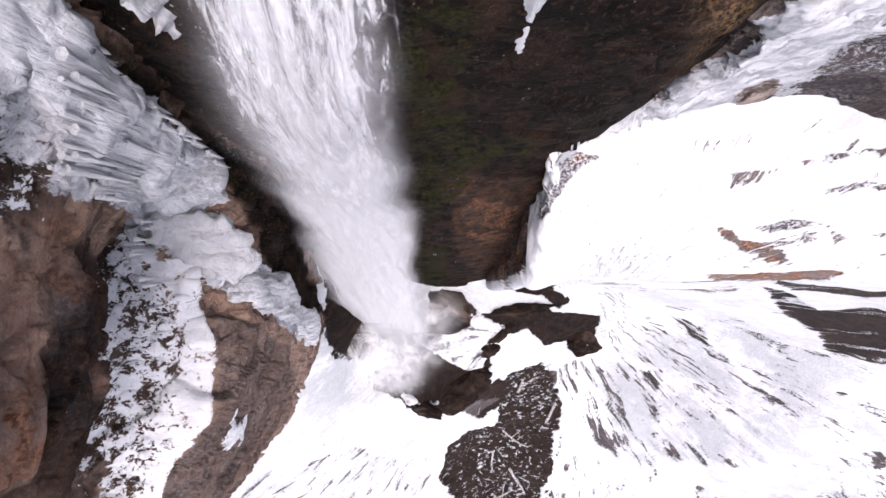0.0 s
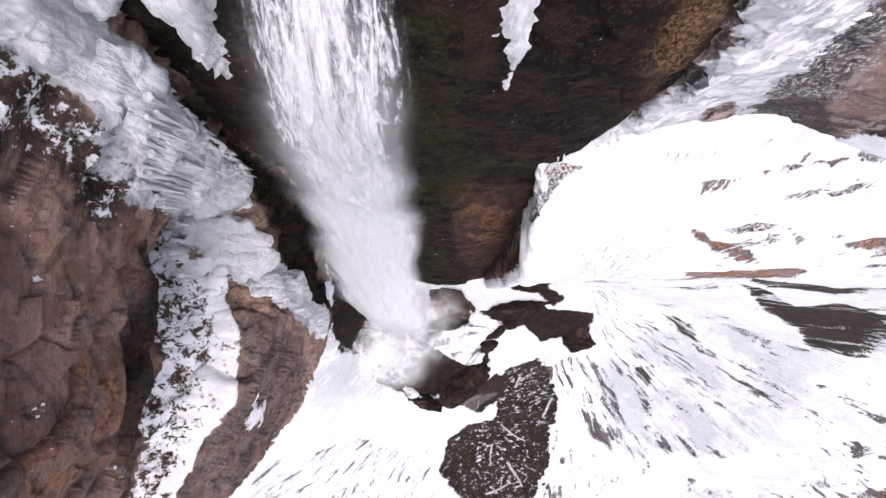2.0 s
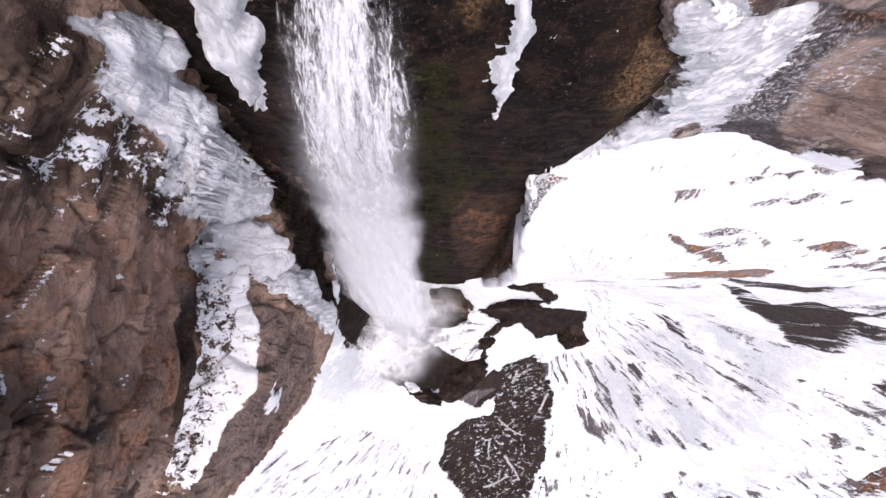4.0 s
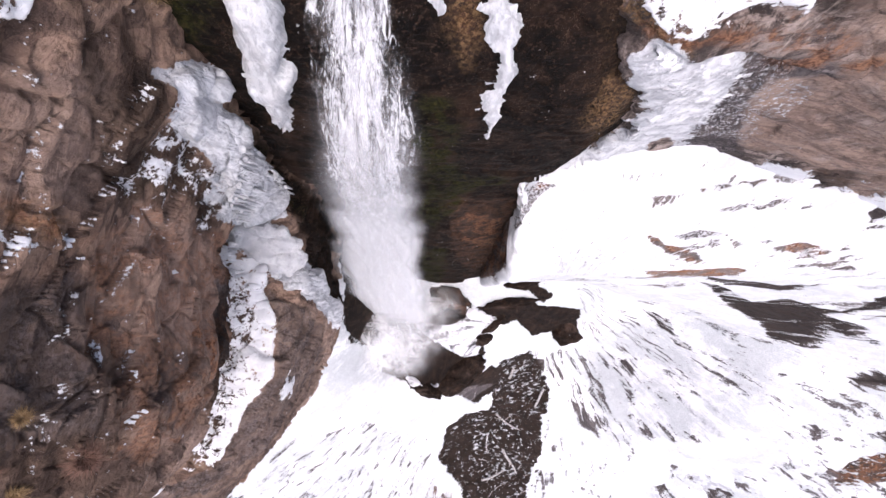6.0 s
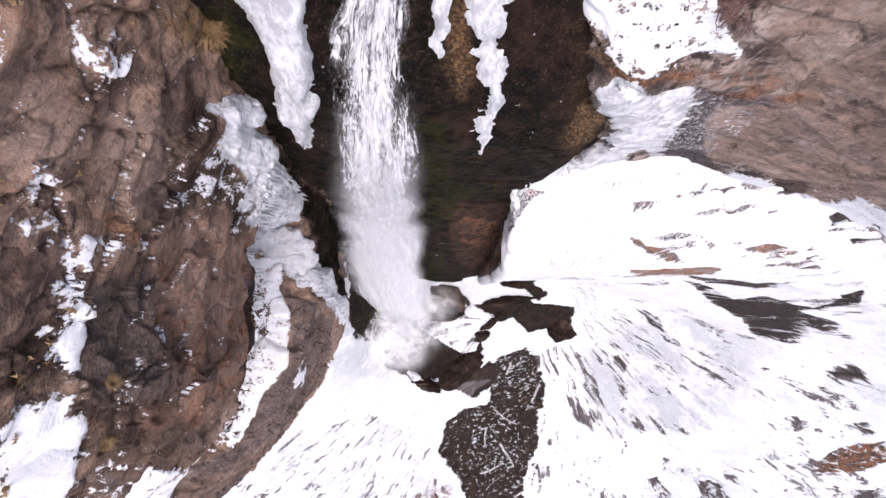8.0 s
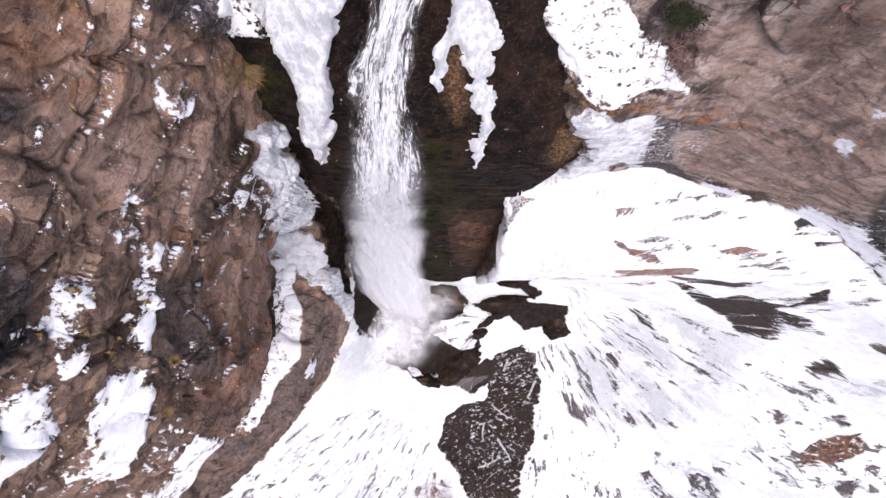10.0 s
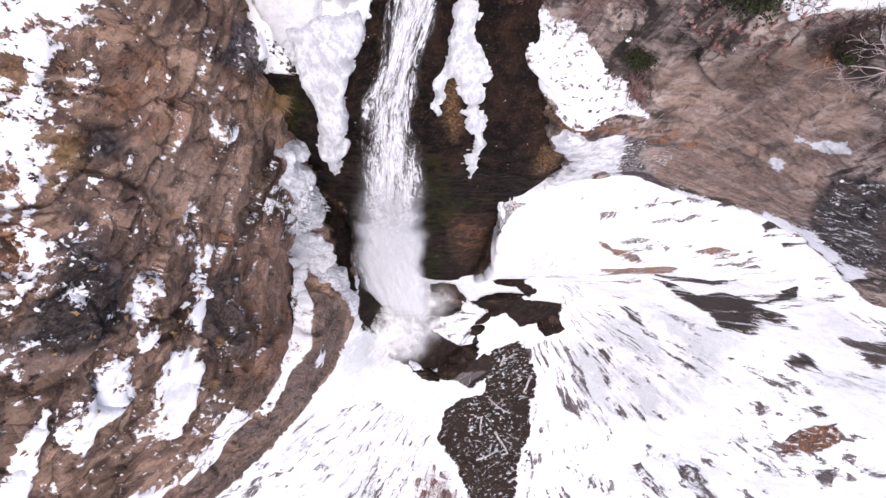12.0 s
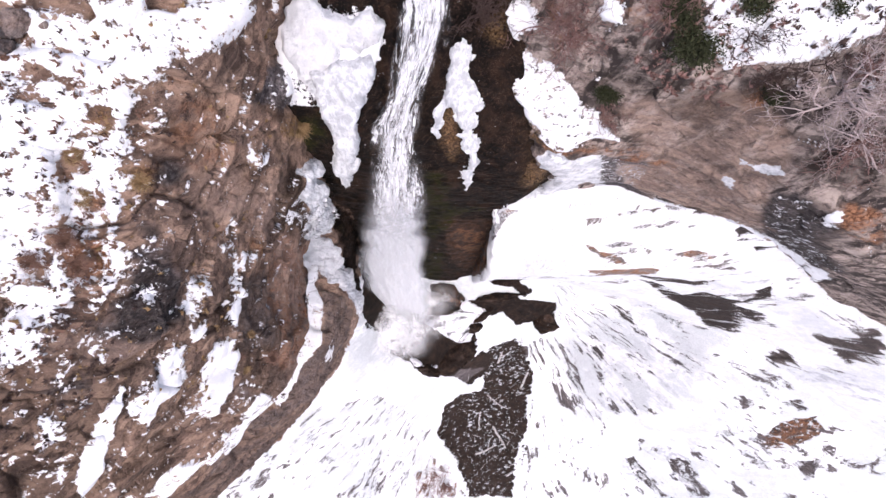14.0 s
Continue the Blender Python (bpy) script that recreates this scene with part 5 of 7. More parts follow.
east.patch("ice", 0.9, (1.26, 3.81), (1.44, 3.73), (1.46, 2.88), (2.72, 0.78), (1.61, 0.88), (1.03, 1.23))
east.patch("ice", 0.9, (1.18, 3.88), (1.49, 3.89), (1.57, 3.23), (2.22, 2.2), (2.12, 0.94), (1.69, 1.22), (0.99, 3.21))
east.patch("ice", 0.65, (1.42, 3.78), (1.79, 3.81), (2.81, 2.12), (2.65, 1.09))
east.patch("ice", 0.9, (1.46, 2.09), (1.14, 3.05), (1.98, 2.97), (2.52, 2.58), (2.36, 2.23), (2.22, 1.74), (1.99, 1.31))
east.patch("grass", 0.8, (1.19, 4.02), (1.34, 3.87), (1.52, 3.89), (1.45, 3.78), (1.36, 3.74))
east.patch("rust", 0.6, (1.14, 4.06), (1.72, 4.05), (2.18, 4.05), (2.85, 3.91), (2.99, 3.86), (2.2, 3.88), (1.47, 3.95))
east.patch("grey", 0.9, (1.49, 3.61), (1.82, 3.77), (2.36, 3.83), (3.34, 3.86), (3.68, 3.89), (3.68, 3.55), (3.06, 3.38), (3.25, 2.91), (3.09, 1.19), (2.71, 1.28))
east.patch("pale", 0.8, (2.12, 4.75), (3.02, 6.09), (3.79, 5.97), (4.17, 5.44), (4.85, 3.85), (4.71, 0.69), (3.04, 3.59))
east.patch("grey", 0.8, (4.52, 4.65), (4.62, 5.38), (4.98, 5.14), (5.19, 4.47), (5.03, 3.47))
east.patch("ice", 0.85, (3.85, 4.95), (3.99, 5.31), (4.23, 5.31), (4.11, 4.93))
east.patch("ice", 0.8, (3.86, 4.47), (3.95, 4.56), (4.03, 4.4))
east.patch("snow", 0.8, (3.92, 7.08), (4.04, 7.09), (4.09, 6.98), (4, 6.96))
east.patch("rust", 0.9, (3.18, 6.11), (3.31, 6.29), (3.42, 5.99), (3.29, 5.87))
east.patch("rust", 0.9, (4.91, 5.47), (5.04, 5.65), (5.17, 5.26), (5.1, 5.05))
east.patch("rust", 0.6, (1.41, 5.71), (1.58, 6.08), (1.66, 5.19), (1.52, 4.99))
east.patch("rust", 0.6, (1.79, 6.61), (2.18, 7.15), (2.35, 6.88), (2.03, 6.88), (1.84, 6.49))
east.patch("wet", 0.5, (2.08, 5.65), (2.39, 6.06), (2.52, 5.86), (2.35, 5.38))
east.patch("grass", 0.7, (0.9, 4.55), (1.09, 4.63), (0.94, 4.29), (1.14, 4.17), (0.91, 4.02), (1.06, 4.37))
east.patch("rust", 0.8, (1.02, 4.01), (1.66, 4.13), (2.32, 4.15), (3.29, 3.93), (2.41, 3.64), (1.46, 3.95))
east.patch("wet", 0.55, (4.43, 4.75), (4.62, 5.47), (4.99, 5.2), (5.2, 4.53), (5.06, 3.51))
east.patch("wet", 0.5, (2.42, 5.81), (3.09, 5.92), (3.31, 4.99), (2.74, 4.87))
east.patch("wet", 0.4, (3.98, 5.69), (4.65, 6.4), (4.81, 6.14), (4.36, 5.46))
east.patch("pale", 0.9, (3.36, 4), (4.09, 4.95), (4.86, 4.01), (4.91, 0.82))
east.patch("snow", 0.86, (3.58, 1.25), (3.67, 1.79), (4.29, 2.18), (4.75, 2.76), (5.24, 0.94), (4.88, 0.48), (4.01, 0.83))
east.patch("snow", 0.8, (4.74, 1.81), (5.16, 3.25), (5.62, 1.22), (5.73, 0.7), (5.27, 0.98))
east.patch("ice", 0.9, (1.04, 3.58), (1.19, 3.91), (1.29, 3.83), (1.19, 3.52), (1.49, 3.82), (1.82, 3.77), (2.11, 3.28), (1.74, 3.19), (1.92, 2.51), (2.26, 3.01), (2.58, 2.46), (2.35, 1.75), (2.12, 0.94), (1.77, 0.99), (0.98, 2.26))
east.patch("grass", 0.8, (1.31, 3.83), (1.49, 3.89), (1.44, 3.79), (1.36, 3.71))
east.patch("grey", 0.9, (1.82, 3.77), (2.45, 3.87), (2.96, 3.47), (3.21, 3.38), (3.09, 2.92), (3.39, 1.59), (2.92, 1.11), (2.41, 2.13), (2.26, 3.19))
east.patch("wet", 0.25, (1.82, 3.77), (2.45, 3.87), (2.96, 3.47), (3.21, 3.38), (3.09, 2.92), (3.39, 1.59), (2.92, 1.11), (2.41, 2.13), (2.26, 3.19))
east.patch("grey", 0.9, (2.66, 3.74), (3.24, 3.93), (3.65, 3.95), (3.81, 3.83), (3.52, 3.57), (3.08, 3.49))
east.patch("wet", 0.35, (2.66, 3.74), (3.24, 3.93), (3.65, 3.95), (3.81, 3.83), (3.52, 3.57), (3.08, 3.49))
east.patch("pale", 0.9, (3.01, 3.43), (3.61, 3.61), (3.91, 3.7), (4.35, 3.18), (3.84, 2.15), (3.37, 2.43))
east.patch("snow", 0, (4.16, 1.19), (4.02, 2.16), (4.18, 2.92), (4.35, 2.44), (4.52, 0.91), (4.44, 0.84))
east.patch("wet", 0.7, (4.16, 1.19), (4.02, 2.16), (4.18, 2.92), (4.35, 2.44), (4.52, 0.91), (4.44, 0.84))
east.patch("snow", 0.1, (4.38, 1.68), (4.45, 3.07), (4.74, 2.44), (4.72, 1.11))
east.patch("pale", 0.9, (4.38, 1.68), (4.45, 3.07), (4.74, 2.44), (4.72, 1.11))
east.patch("wet", 0.45, (2.12, 4.38), (2.42, 4.47), (2.49, 4.3), (2.41, 4.13), (2.21, 4.27))
east.patch("snow", 0.7, (1.22, 5.02), (1.38, 4.9), (1.53, 4.98), (1.65, 4.78), (1.75, 4.6), (1.92, 4.62), (2.04, 4.36), (2.21, 4.2), (1.88, 4.28), (1.5, 4.02), (1.27, 4.1), (1.1, 4.26), (1.03, 4.36), (1.17, 4.66))
east.patch("ice", 0.95, (1.27, 3.86), (1.52, 3.88), (1.9, 3.86), (2.26, 3.28), (2.59, 1.87), (2.01, 1.33), (1.03, 1.27), (1.15, 1.83))
east.patch("snow", 0.5, (1.27, 3.86), (1.52, 3.88), (1.9, 3.86), (2.26, 3.28), (2.59, 1.87), (2.01, 1.33), (1.03, 1.27), (1.15, 1.83))
east.patch("grey", 0.3, (1.27, 3.86), (1.52, 3.88), (1.9, 3.86), (2.26, 3.28), (2.59, 1.87), (2.01, 1.33), (1.03, 1.27), (1.15, 1.83))
east.patch("grey", 0.8, (1.93, 3.86), (3.04, 3.6), (3.29, 2.05), (2.63, 1.87))
east.patch("ice", 0.42, (1.93, 3.86), (3.04, 3.6), (3.29, 2.05), (2.63, 1.87))
east.patch("wet", 0.1, (1.93, 3.86), (3.04, 3.6), (3.29, 2.05), (2.63, 1.87))
east.patch("pale", 1, (2.44, 3.58), (3.8, 4.1), (4.51, 3.82), (4.69, 4.68), (4.77, 2.6), (3.96, 2.25), (3.27, 1.8))
east.patch("grey", 0, (2.44, 3.58), (3.8, 4.1), (4.51, 3.82), (4.69, 4.68), (4.77, 2.6), (3.96, 2.25), (3.27, 1.8))
east.patch("wet", 0, (2.44, 3.58), (3.8, 4.1), (4.51, 3.82), (4.69, 4.68), (4.77, 2.6), (3.96, 2.25), (3.27, 1.8))
east.patch("wet", 0.55, (4.36, 4.94), (4.63, 5.36), (4.94, 5), (5.45, 3.24), (5.52, 0.87), (4.86, 3.88))
east.patch("grey", 0.9, (4.36, 4.94), (4.63, 5.36), (4.94, 5), (5.45, 3.24), (5.52, 0.87), (4.86, 3.88))
east.patch("snow", 0.3, (4.36, 4.94), (4.63, 5.36), (4.94, 5), (5.45, 3.24), (5.52, 0.87), (4.86, 3.88))
east.patch("ice", 0.9, (3.81, 4.98), (4.04, 5.41), (4.29, 5.27), (4.17, 4.94), (3.96, 4.88))
east.patch("snow", 0.8, (4.86, 5.23), (4.83, 5.45), (4.97, 5.16), (4.94, 5.07))
east.patch("wet", 0.55, (3.01, 6.38), (3.27, 6.78), (3.49, 6.55), (3.23, 5.93), (3.03, 5.3))
east.patch("wet", 0.5, (3.97, 5.61), (4.54, 6.6), (4.74, 6.3), (4.29, 5.3))
east.patch("wet", 0.45, (1.85, 5.09), (2.34, 6.08), (2.47, 5.55), (1.9, 4.8))
east.patch("rust", 0.9, (3.2, 6.08), (3.36, 6.45), (3.46, 6.1), (3.34, 5.91))
east.patch("rust", 0.9, (4.84, 5.61), (5, 5.75), (5.05, 5.48), (4.99, 5.3))
east.patch("wet", 0.35, (2.09, 6.72), (2.51, 6.3), (2.24, 5.98), (1.9, 5.93))
east.finish("cliff_wall_east", ROCK_GREY, "grey-brown rock cliff with brush along its rim")

# ---- snow shelf ----
SHELF = ((-8, -4), (10, -2.6), (20, -1.5), (23.2, -1.2), (25.5, .8), (28.3, 3.6), (30, 5.5))
net = [[(4.6, 4.5, z) for z, y in SHELF]]
for x, out, dz in ((4, 0, 0), (6, 0, 0), (10, 0, 0), (14, 0, .8), (18, 0, 1), (23, .6, .8), (30, 2.5, 1), (48, 14, 0), (112, 42, 0)):
    net.append([(x, y - out - (x > 15) * 0.22 * (min(x, 40) - 15) * max(0, 1 - z / 23), z + dz) for z, y in SHELF])
SHELF_U, SHELF_V = (20, 30, 50, 50, 50, 60, 50, 20, 10), (30, 50, 40, 40, 60, 16)
g = loft(net, SHELF_U, SHELF_V, 2, 0)
g = frayed(g, knots(SHELF_U) - 0.8, 0.5)
shelf = Sheet(rough_rock(g, 0.3, 81, 0.1, 0.6), knots(SHELF_U), knots(SHELF_V), 1, 0.3, 0.14)
flat = shelf.g.reshape(-1, 3)
face = fbm(flat, (1.9, 1.9, 6.5), 6, 33, 0.66).reshape(shelf.g.shape[:2])
top = smooth(22.0, 23.6, shelf.g[..., 2])
seam = fbm(turned(flat, 18), (4.5, 0.8, 0.8), 5, 35, 0.62).reshape(shelf.g.shape[:2])
shelf.cover[..., 0] = top * (0.83 - 0.11 * smooth(0.0, 0.35, fbm(turned(flat, -25), (3.2, 1.1, 1.5), 5, 36, 0.65).reshape(shelf.g.shape[:2])) - 0.4 * smooth(0.22, 0.5, seam) * smooth(9, 14, shelf.g[..., 0]) - 0.08 * smooth(0.0, 0.3, seam)) + (1 - top) * (0.8 - 0.3 * smooth(0.02, 0.4, face))
shelf.tone[..., 3] = 0.7
shelf.tone[..., 0] = 0.48 * top
end = smooth(1.05, 0.85, shelf.ku)[:, None]
shelf.cover[..., 0] *= 1 - end * (1 - top)
shelf.cover[..., 1] = np.maximum(shelf.cover[..., 1], 0.7 * end * (1 - top))
shelf.cover[..., 3] = np.maximum(shelf.cover[..., 3], 0.8 * end * (1 - top))
shelf.patch("snow", 0.15, (1.32, 4.91), (1.38, 4.98), (1.75, 4.84), (1.55, 4.79), (0.27, 3.61))
shelf.patch("ice", 0.8, (1.24, 3.67), (2.75, 3.61), (2.94, 3.12), (1.26, 3.34))
shelf.patch("ice", 0.6, (1.82, 3.81), (2.95, 3.81), (3.14, 2.95), (2.27, 1.78))
shelf.patch("snow", 0.62, (1.82, 3.81), (2.95, 3.81), (3.14, 2.95), (2.27, 1.78))
shelf.patch("snow", 0.62, (2.79, 5.03), (3.17, 5.21), (3.19, 5.09), (2.9, 4.92))
shelf.patch("snow", 0.15, (0.05, 2.93), (0.03, 3.29), (1.74, 4.89), (1.71, 4.83), (1.35, 4.79), (0.27, 3.44), (0.09, 2.14))
shelf.patch("snow", 0.45, (0.07, 3.06), (1.48, 5.24), (2.17, 5.55), (2.67, 5.66), (2.71, 5.48), (2.23, 5.33), (1.62, 5.02), (1.12, 4.81))
shelf.patch("ice", 0.95, (0.07, 3.06), (1.48, 5.24), (2.17, 5.55), (2.67, 5.66), (2.71, 5.48), (2.23, 5.33), (1.62, 5.02), (1.12, 4.81))
shelf.patch("snow", 0.1, (0.12, 3.09), (1.12, 4.97), (1.89, 4.89), (1.68, 4.84), (1.12, 4.79))
shelf.patch("rust", 1, (0.12, 3.09), (1.12, 4.97), (1.89, 4.89), (1.68, 4.84), (1.12, 4.79))
shelf.patch("snow", 0.62, (4.86, 1.8), (5.4, 3.3), (6.34, 3.75), (6.48, 3.58), (6.34, 3.15), (5.8, 2.25))
shelf.patch("ice", 0.9, (4.86, 1.8), (5.4, 3.3), (6.34, 3.75), (6.48, 3.58), (6.34, 3.15), (5.8, 2.25))
shelf.patch("ice", 0, (5.05, 1.64), (5.48, 1.58), (6.18, 1.36), (6.22, 1.7), (6.48, 1.68), (6.62, 1.76), (6.38, 2.8), (6.42, 3.38), (6.46, 3.12), (6.66, 1.96), (6.64, 1.6), (6.82, 1.6), (7, 1.68), (7.05, 1.44), (7, 1.22), (7.05, 1.26), (7.1, 1.6), (7.1, 1.22), (7.1, 1), (7.05, 0.83), (6.68, 0.97), (6.22, 1.08))
shelf.patch("snow", 0.36, (5.05, 1.64), (5.48, 1.58), (6.18, 1.36), (6.22, 1.7), (6.48, 1.68), (6.62, 1.76), (6.38, 2.8), (6.42, 3.38), (6.46, 3.12), (6.66, 1.96), (6.64, 1.6), (6.82, 1.6), (7, 1.68), (7.05, 1.44), (7, 1.22), (7.05, 1.26), (7.1, 1.6), (7.1, 1.22), (7.1, 1), (7.05, 0.83), (6.68, 0.97), (6.22, 1.08))
shelf.patch("wet", 0.85, (5.05, 1.64), (5.48, 1.58), (6.18, 1.36), (6.22, 1.7), (6.48, 1.68), (6.62, 1.76), (6.38, 2.8), (6.42, 3.38), (6.46, 3.12), (6.66, 1.96), (6.64, 1.6), (6.82, 1.6), (7, 1.68), (7.05, 1.44), (7, 1.22), (7.05, 1.26), (7.1, 1.6), (7.1, 1.22), (7.1, 1), (7.05, 0.83), (6.68, 0.97), (6.22, 1.08))
shelf.patch("ice", 0, (5.05, 1.64), (5.48, 1.58), (6.18, 1.36), (6.22, 1.7), (6.48, 1.68), (6.62, 1.76), (6.38, 2.8), (6.42, 3.38), (6.46, 3.12), (6.66, 1.96), (6.64, 1.6), (6.82, 1.6), (7, 1.68), (7.05, 1.44), (7, 1.22), (7.05, 1.26), (7.1, 1.6), (7.1, 1.22), (7.1, 1), (7.05, 0.83), (6.68, 0.97), (6.22, 1.08))
shelf.patch("ice", 0, (4.9, 1.92), (5.5, 1.96), (5.87, 2.02), (5.9, 2.9), (6.02, 1.84), (5.52, 1.6))
shelf.patch("snow", 0.35, (4.9, 1.92), (5.5, 1.96), (5.87, 2.02), (5.9, 2.9), (6.02, 1.84), (5.52, 1.6))
shelf.patch("wet", 0.7, (4.9, 1.92), (5.5, 1.96), (5.87, 2.02), (5.9, 2.9), (6.02, 1.84), (5.52, 1.6))
shelf.patch("ice", 0, (7.15, 0.9), (7.2, 0.93), (7.3, 1), (7.3, 1.16), (7.3, 1.3), (7.4, 1.22), (7.35, 1), (7.25, 0.97))
shelf.patch("snow", 0.15, (7.15, 0.9), (7.2, 0.93), (7.3, 1), (7.3, 1.16), (7.3, 1.3), (7.4, 1.22), (7.35, 1), (7.25, 0.97))
shelf.patch("wet", 0.9, (7.15, 0.9), (7.2, 0.93), (7.3, 1), (7.3, 1.16), (7.3, 1.3), (7.4, 1.22), (7.35, 1), (7.25, 0.97))
shelf.patch("ice", 0, (3.48, 3.08), (4.2, 3.15), (4.66, 3.27), (4.88, 3.17), (5, 1.98), (4.16, 1.64))
shelf.patch("snow", 0.3, (3.48, 3.08), (4.2, 3.15), (4.66, 3.27), (4.88, 3.17), (5, 1.98), (4.16, 1.64))
shelf.patch("rust", 0.9, (3.48, 3.08), (4.2, 3.15), (4.66, 3.27), (4.88, 3.17), (5, 1.98), (4.16, 1.64))
shelf.patch("pale", 0.6, (3.48, 3.08), (4.2, 3.15), (4.66, 3.27), (4.88, 3.17), (5, 1.98), (4.16, 1.64))
shelf.patch("ice", 0, (3.24, 4.15), (3.54, 3.88), (3.98, 3.67), (4.18, 3.4), (3.94, 3.42), (3.46, 3.8))
shelf.patch("snow", 0.35, (3.24, 4.15), (3.54, 3.88), (3.98, 3.67), (4.18, 3.4), (3.94, 3.42), (3.46, 3.8))
shelf.patch("rust", 0.8, (3.24, 4.15), (3.54, 3.88), (3.98, 3.67), (4.18, 3.4), (3.94, 3.42), (3.46, 3.8))
shelf.patch("ice", 0, (4.96, 3.8), (5.22, 3.95), (5.68, 3.88), (5.78, 4.07), (5.85, 3.92), (5.62, 3.67), (5.23, 3.73))
shelf.patch("snow", 0.4, (4.96, 3.8), (5.22, 3.95), (5.68, 3.88), (5.78, 4.07), (5.85, 3.92), (5.62, 3.67), (5.23, 3.73))
shelf.patch("rust", 0.8, (4.96, 3.8), (5.22, 3.95), (5.68, 3.88), (5.78, 4.07), (5.85, 3.92), (5.62, 3.67), (5.23, 3.73))
shelf.patch("ice", 0, (4.72, 4.9), (5.02, 4.87), (5.35, 4.83), (5.07, 4.87), (5.03, 4.83), (4.78, 4.9))
shelf.patch("snow", 0.15, (4.72, 4.9), (5.02, 4.87), (5.35, 4.83), (5.07, 4.87), (5.03, 4.83), (4.78, 4.9))
shelf.patch("wet", 0.7, (4.72, 4.9), (5.02, 4.87), (5.35, 4.83), (5.07, 4.87), (5.03, 4.83), (4.78, 4.9))
shelf.patch("ice", 0, (5.65, 4.55), (5.73, 4.63), (6.06, 4.52), (5.87, 4.53), (5.77, 4.42))
shelf.patch("snow", 0.2, (5.65, 4.55), (5.73, 4.63), (6.06, 4.52), (5.87, 4.53), (5.77, 4.42))
shelf.patch("wet", 0.7, (5.65, 4.55), (5.73, 4.63), (6.06, 4.52), (5.87, 4.53), (5.77, 4.42))
shelf.patch("ice", 0, (6, 4.25), (6.22, 4.37), (6.24, 4.38), (6.08, 4.2))
shelf.patch("snow", 0.3, (6, 4.25), (6.22, 4.37), (6.24, 4.38), (6.08, 4.2))
shelf.patch("wet", 0.7, (6, 4.25), (6.22, 4.37), (6.24, 4.38), (6.08, 4.2))
shelf.patch("ice", 0, (3.14, 4.7), (3.46, 4.72), (3.4, 4.6), (3.2, 4.6))
shelf.patch("snow", 0.45, (3.14, 4.7), (3.46, 4.72), (3.4, 4.6), (3.2, 4.6))
shelf.patch("ice", 0, (3.54, 4.85), (3.72, 4.85), (3.74, 4.72))
shelf.patch("snow", 0.3, (3.54, 4.85), (3.72, 4.85), (3.74, 4.72))
shelf.patch("rust", 0.8, (3.54, 4.85), (3.72, 4.85), (3.74, 4.72))
shelf.patch("ice", 0, (4.06, 4.92), (4.38, 4.97), (4.22, 4.83))
shelf.patch("snow", 0.3, (4.06, 4.92), (4.38, 4.97), (4.22, 4.83))
shelf.patch("rust", 0.8, (4.06, 4.92), (4.38, 4.97), (4.22, 4.83))
shelf.patch("ice", 0, (4.24, 4.07), (4.6, 3.83), (4.48, 3.77))
shelf.patch("snow", 0.45, (4.24, 4.07), (4.6, 3.83), (4.48, 3.77))
shelf.patch("ice", 0, (5.3, 3.73), (5.9, 3.65), (6.06, 3.5), (5.75, 3.35))
shelf.patch("snow", 0.5, (5.3, 3.73), (5.9, 3.65), (6.06, 3.5), (5.75, 3.35))
shelf.patch("ice", 0, (7.2, 1.86), (7.25, 3.45), (7.4, 2.6), (7.4, 1.84))
shelf.patch("snow", 0.3, (7.2, 1.86), (7.25, 3.45), (7.4, 2.6), (7.4, 1.84))
shelf.patch("wet", 0.6, (7.2, 1.86), (7.25, 3.45), (7.4, 2.6), (7.4, 1.84))
shelf.patch("snow", 0.6, (7.45, 1.06), (7.45, 2.4), (7.75, 1.54), (7.65, 1.08))
shelf.patch("ice", 0.8, (7.45, 1.06), (7.45, 2.4), (7.75, 1.54), (7.65, 1.08))
shelf.finish("rock_shelf", SHELF_SNOW, "sloping rock shelf buried in snow and ice")

# ---- ice, snow and water bodies ----
def ice_material():
    m, nt, p = nodes_of("glacial_ice")
    b = Build(nt)
    ribs = b.noise(1.0, 8, 0.65, b.scaled(5.0, 5.0, 0.6), 0.4)
    mid = b.noise(1.6, 8, 0.65)
    fine = b.noise(9.0, 8, 0.7)
    col = b.mix(b.band(ribs, 0.42, 0.58), (0.50, 0.512, 0.54), (0.72, 0.73, 0.752))
    col = b.mix(b.math("MULTIPLY", b.band(mid, 0.52, 0.62), 0.6), col, (0.84, 0.85, 0.87))
    col = b.mix(b.math("MULTIPLY", b.band(fine, 0.60, 0.66), 0.4), col, (0.26, 0.25, 0.27))
    nt.links.new(col, p.inputs["Base Color"])
    p.inputs["Roughness"].default_value, p.inputs["Specular IOR Level"].default_value = 0.5, 0.3
    nt.links.new(b.bump(b.math("ADD", ribs, b.math("MULTIPLY", fine, 0.4)), 0.9, 0.2), p.inputs["Normal"])
    return m


def snow_material():
    m, nt, p = nodes_of("crusted_snow")
    b = Build(nt)
    mid, fine = b.noise(2.2, 8, 0.65), b.noise(12.0, 8, 0.7)
    nt.links.new(b.mix(b.band(mid, 0.4, 0.6), (0.70, 0.705, 0.725), (0.82, 0.822, 0.835)), p.inputs["Base Color"])
    p.inputs["Roughness"].default_value, p.inputs["Specular IOR Level"].default_value = 0.9, 0.15
    nt.links.new(b.bump(b.math("ADD", mid, b.math("MULTIPLY", fine, 0.5)), 1.0, 0.25), p.inputs["Normal"])
    return m


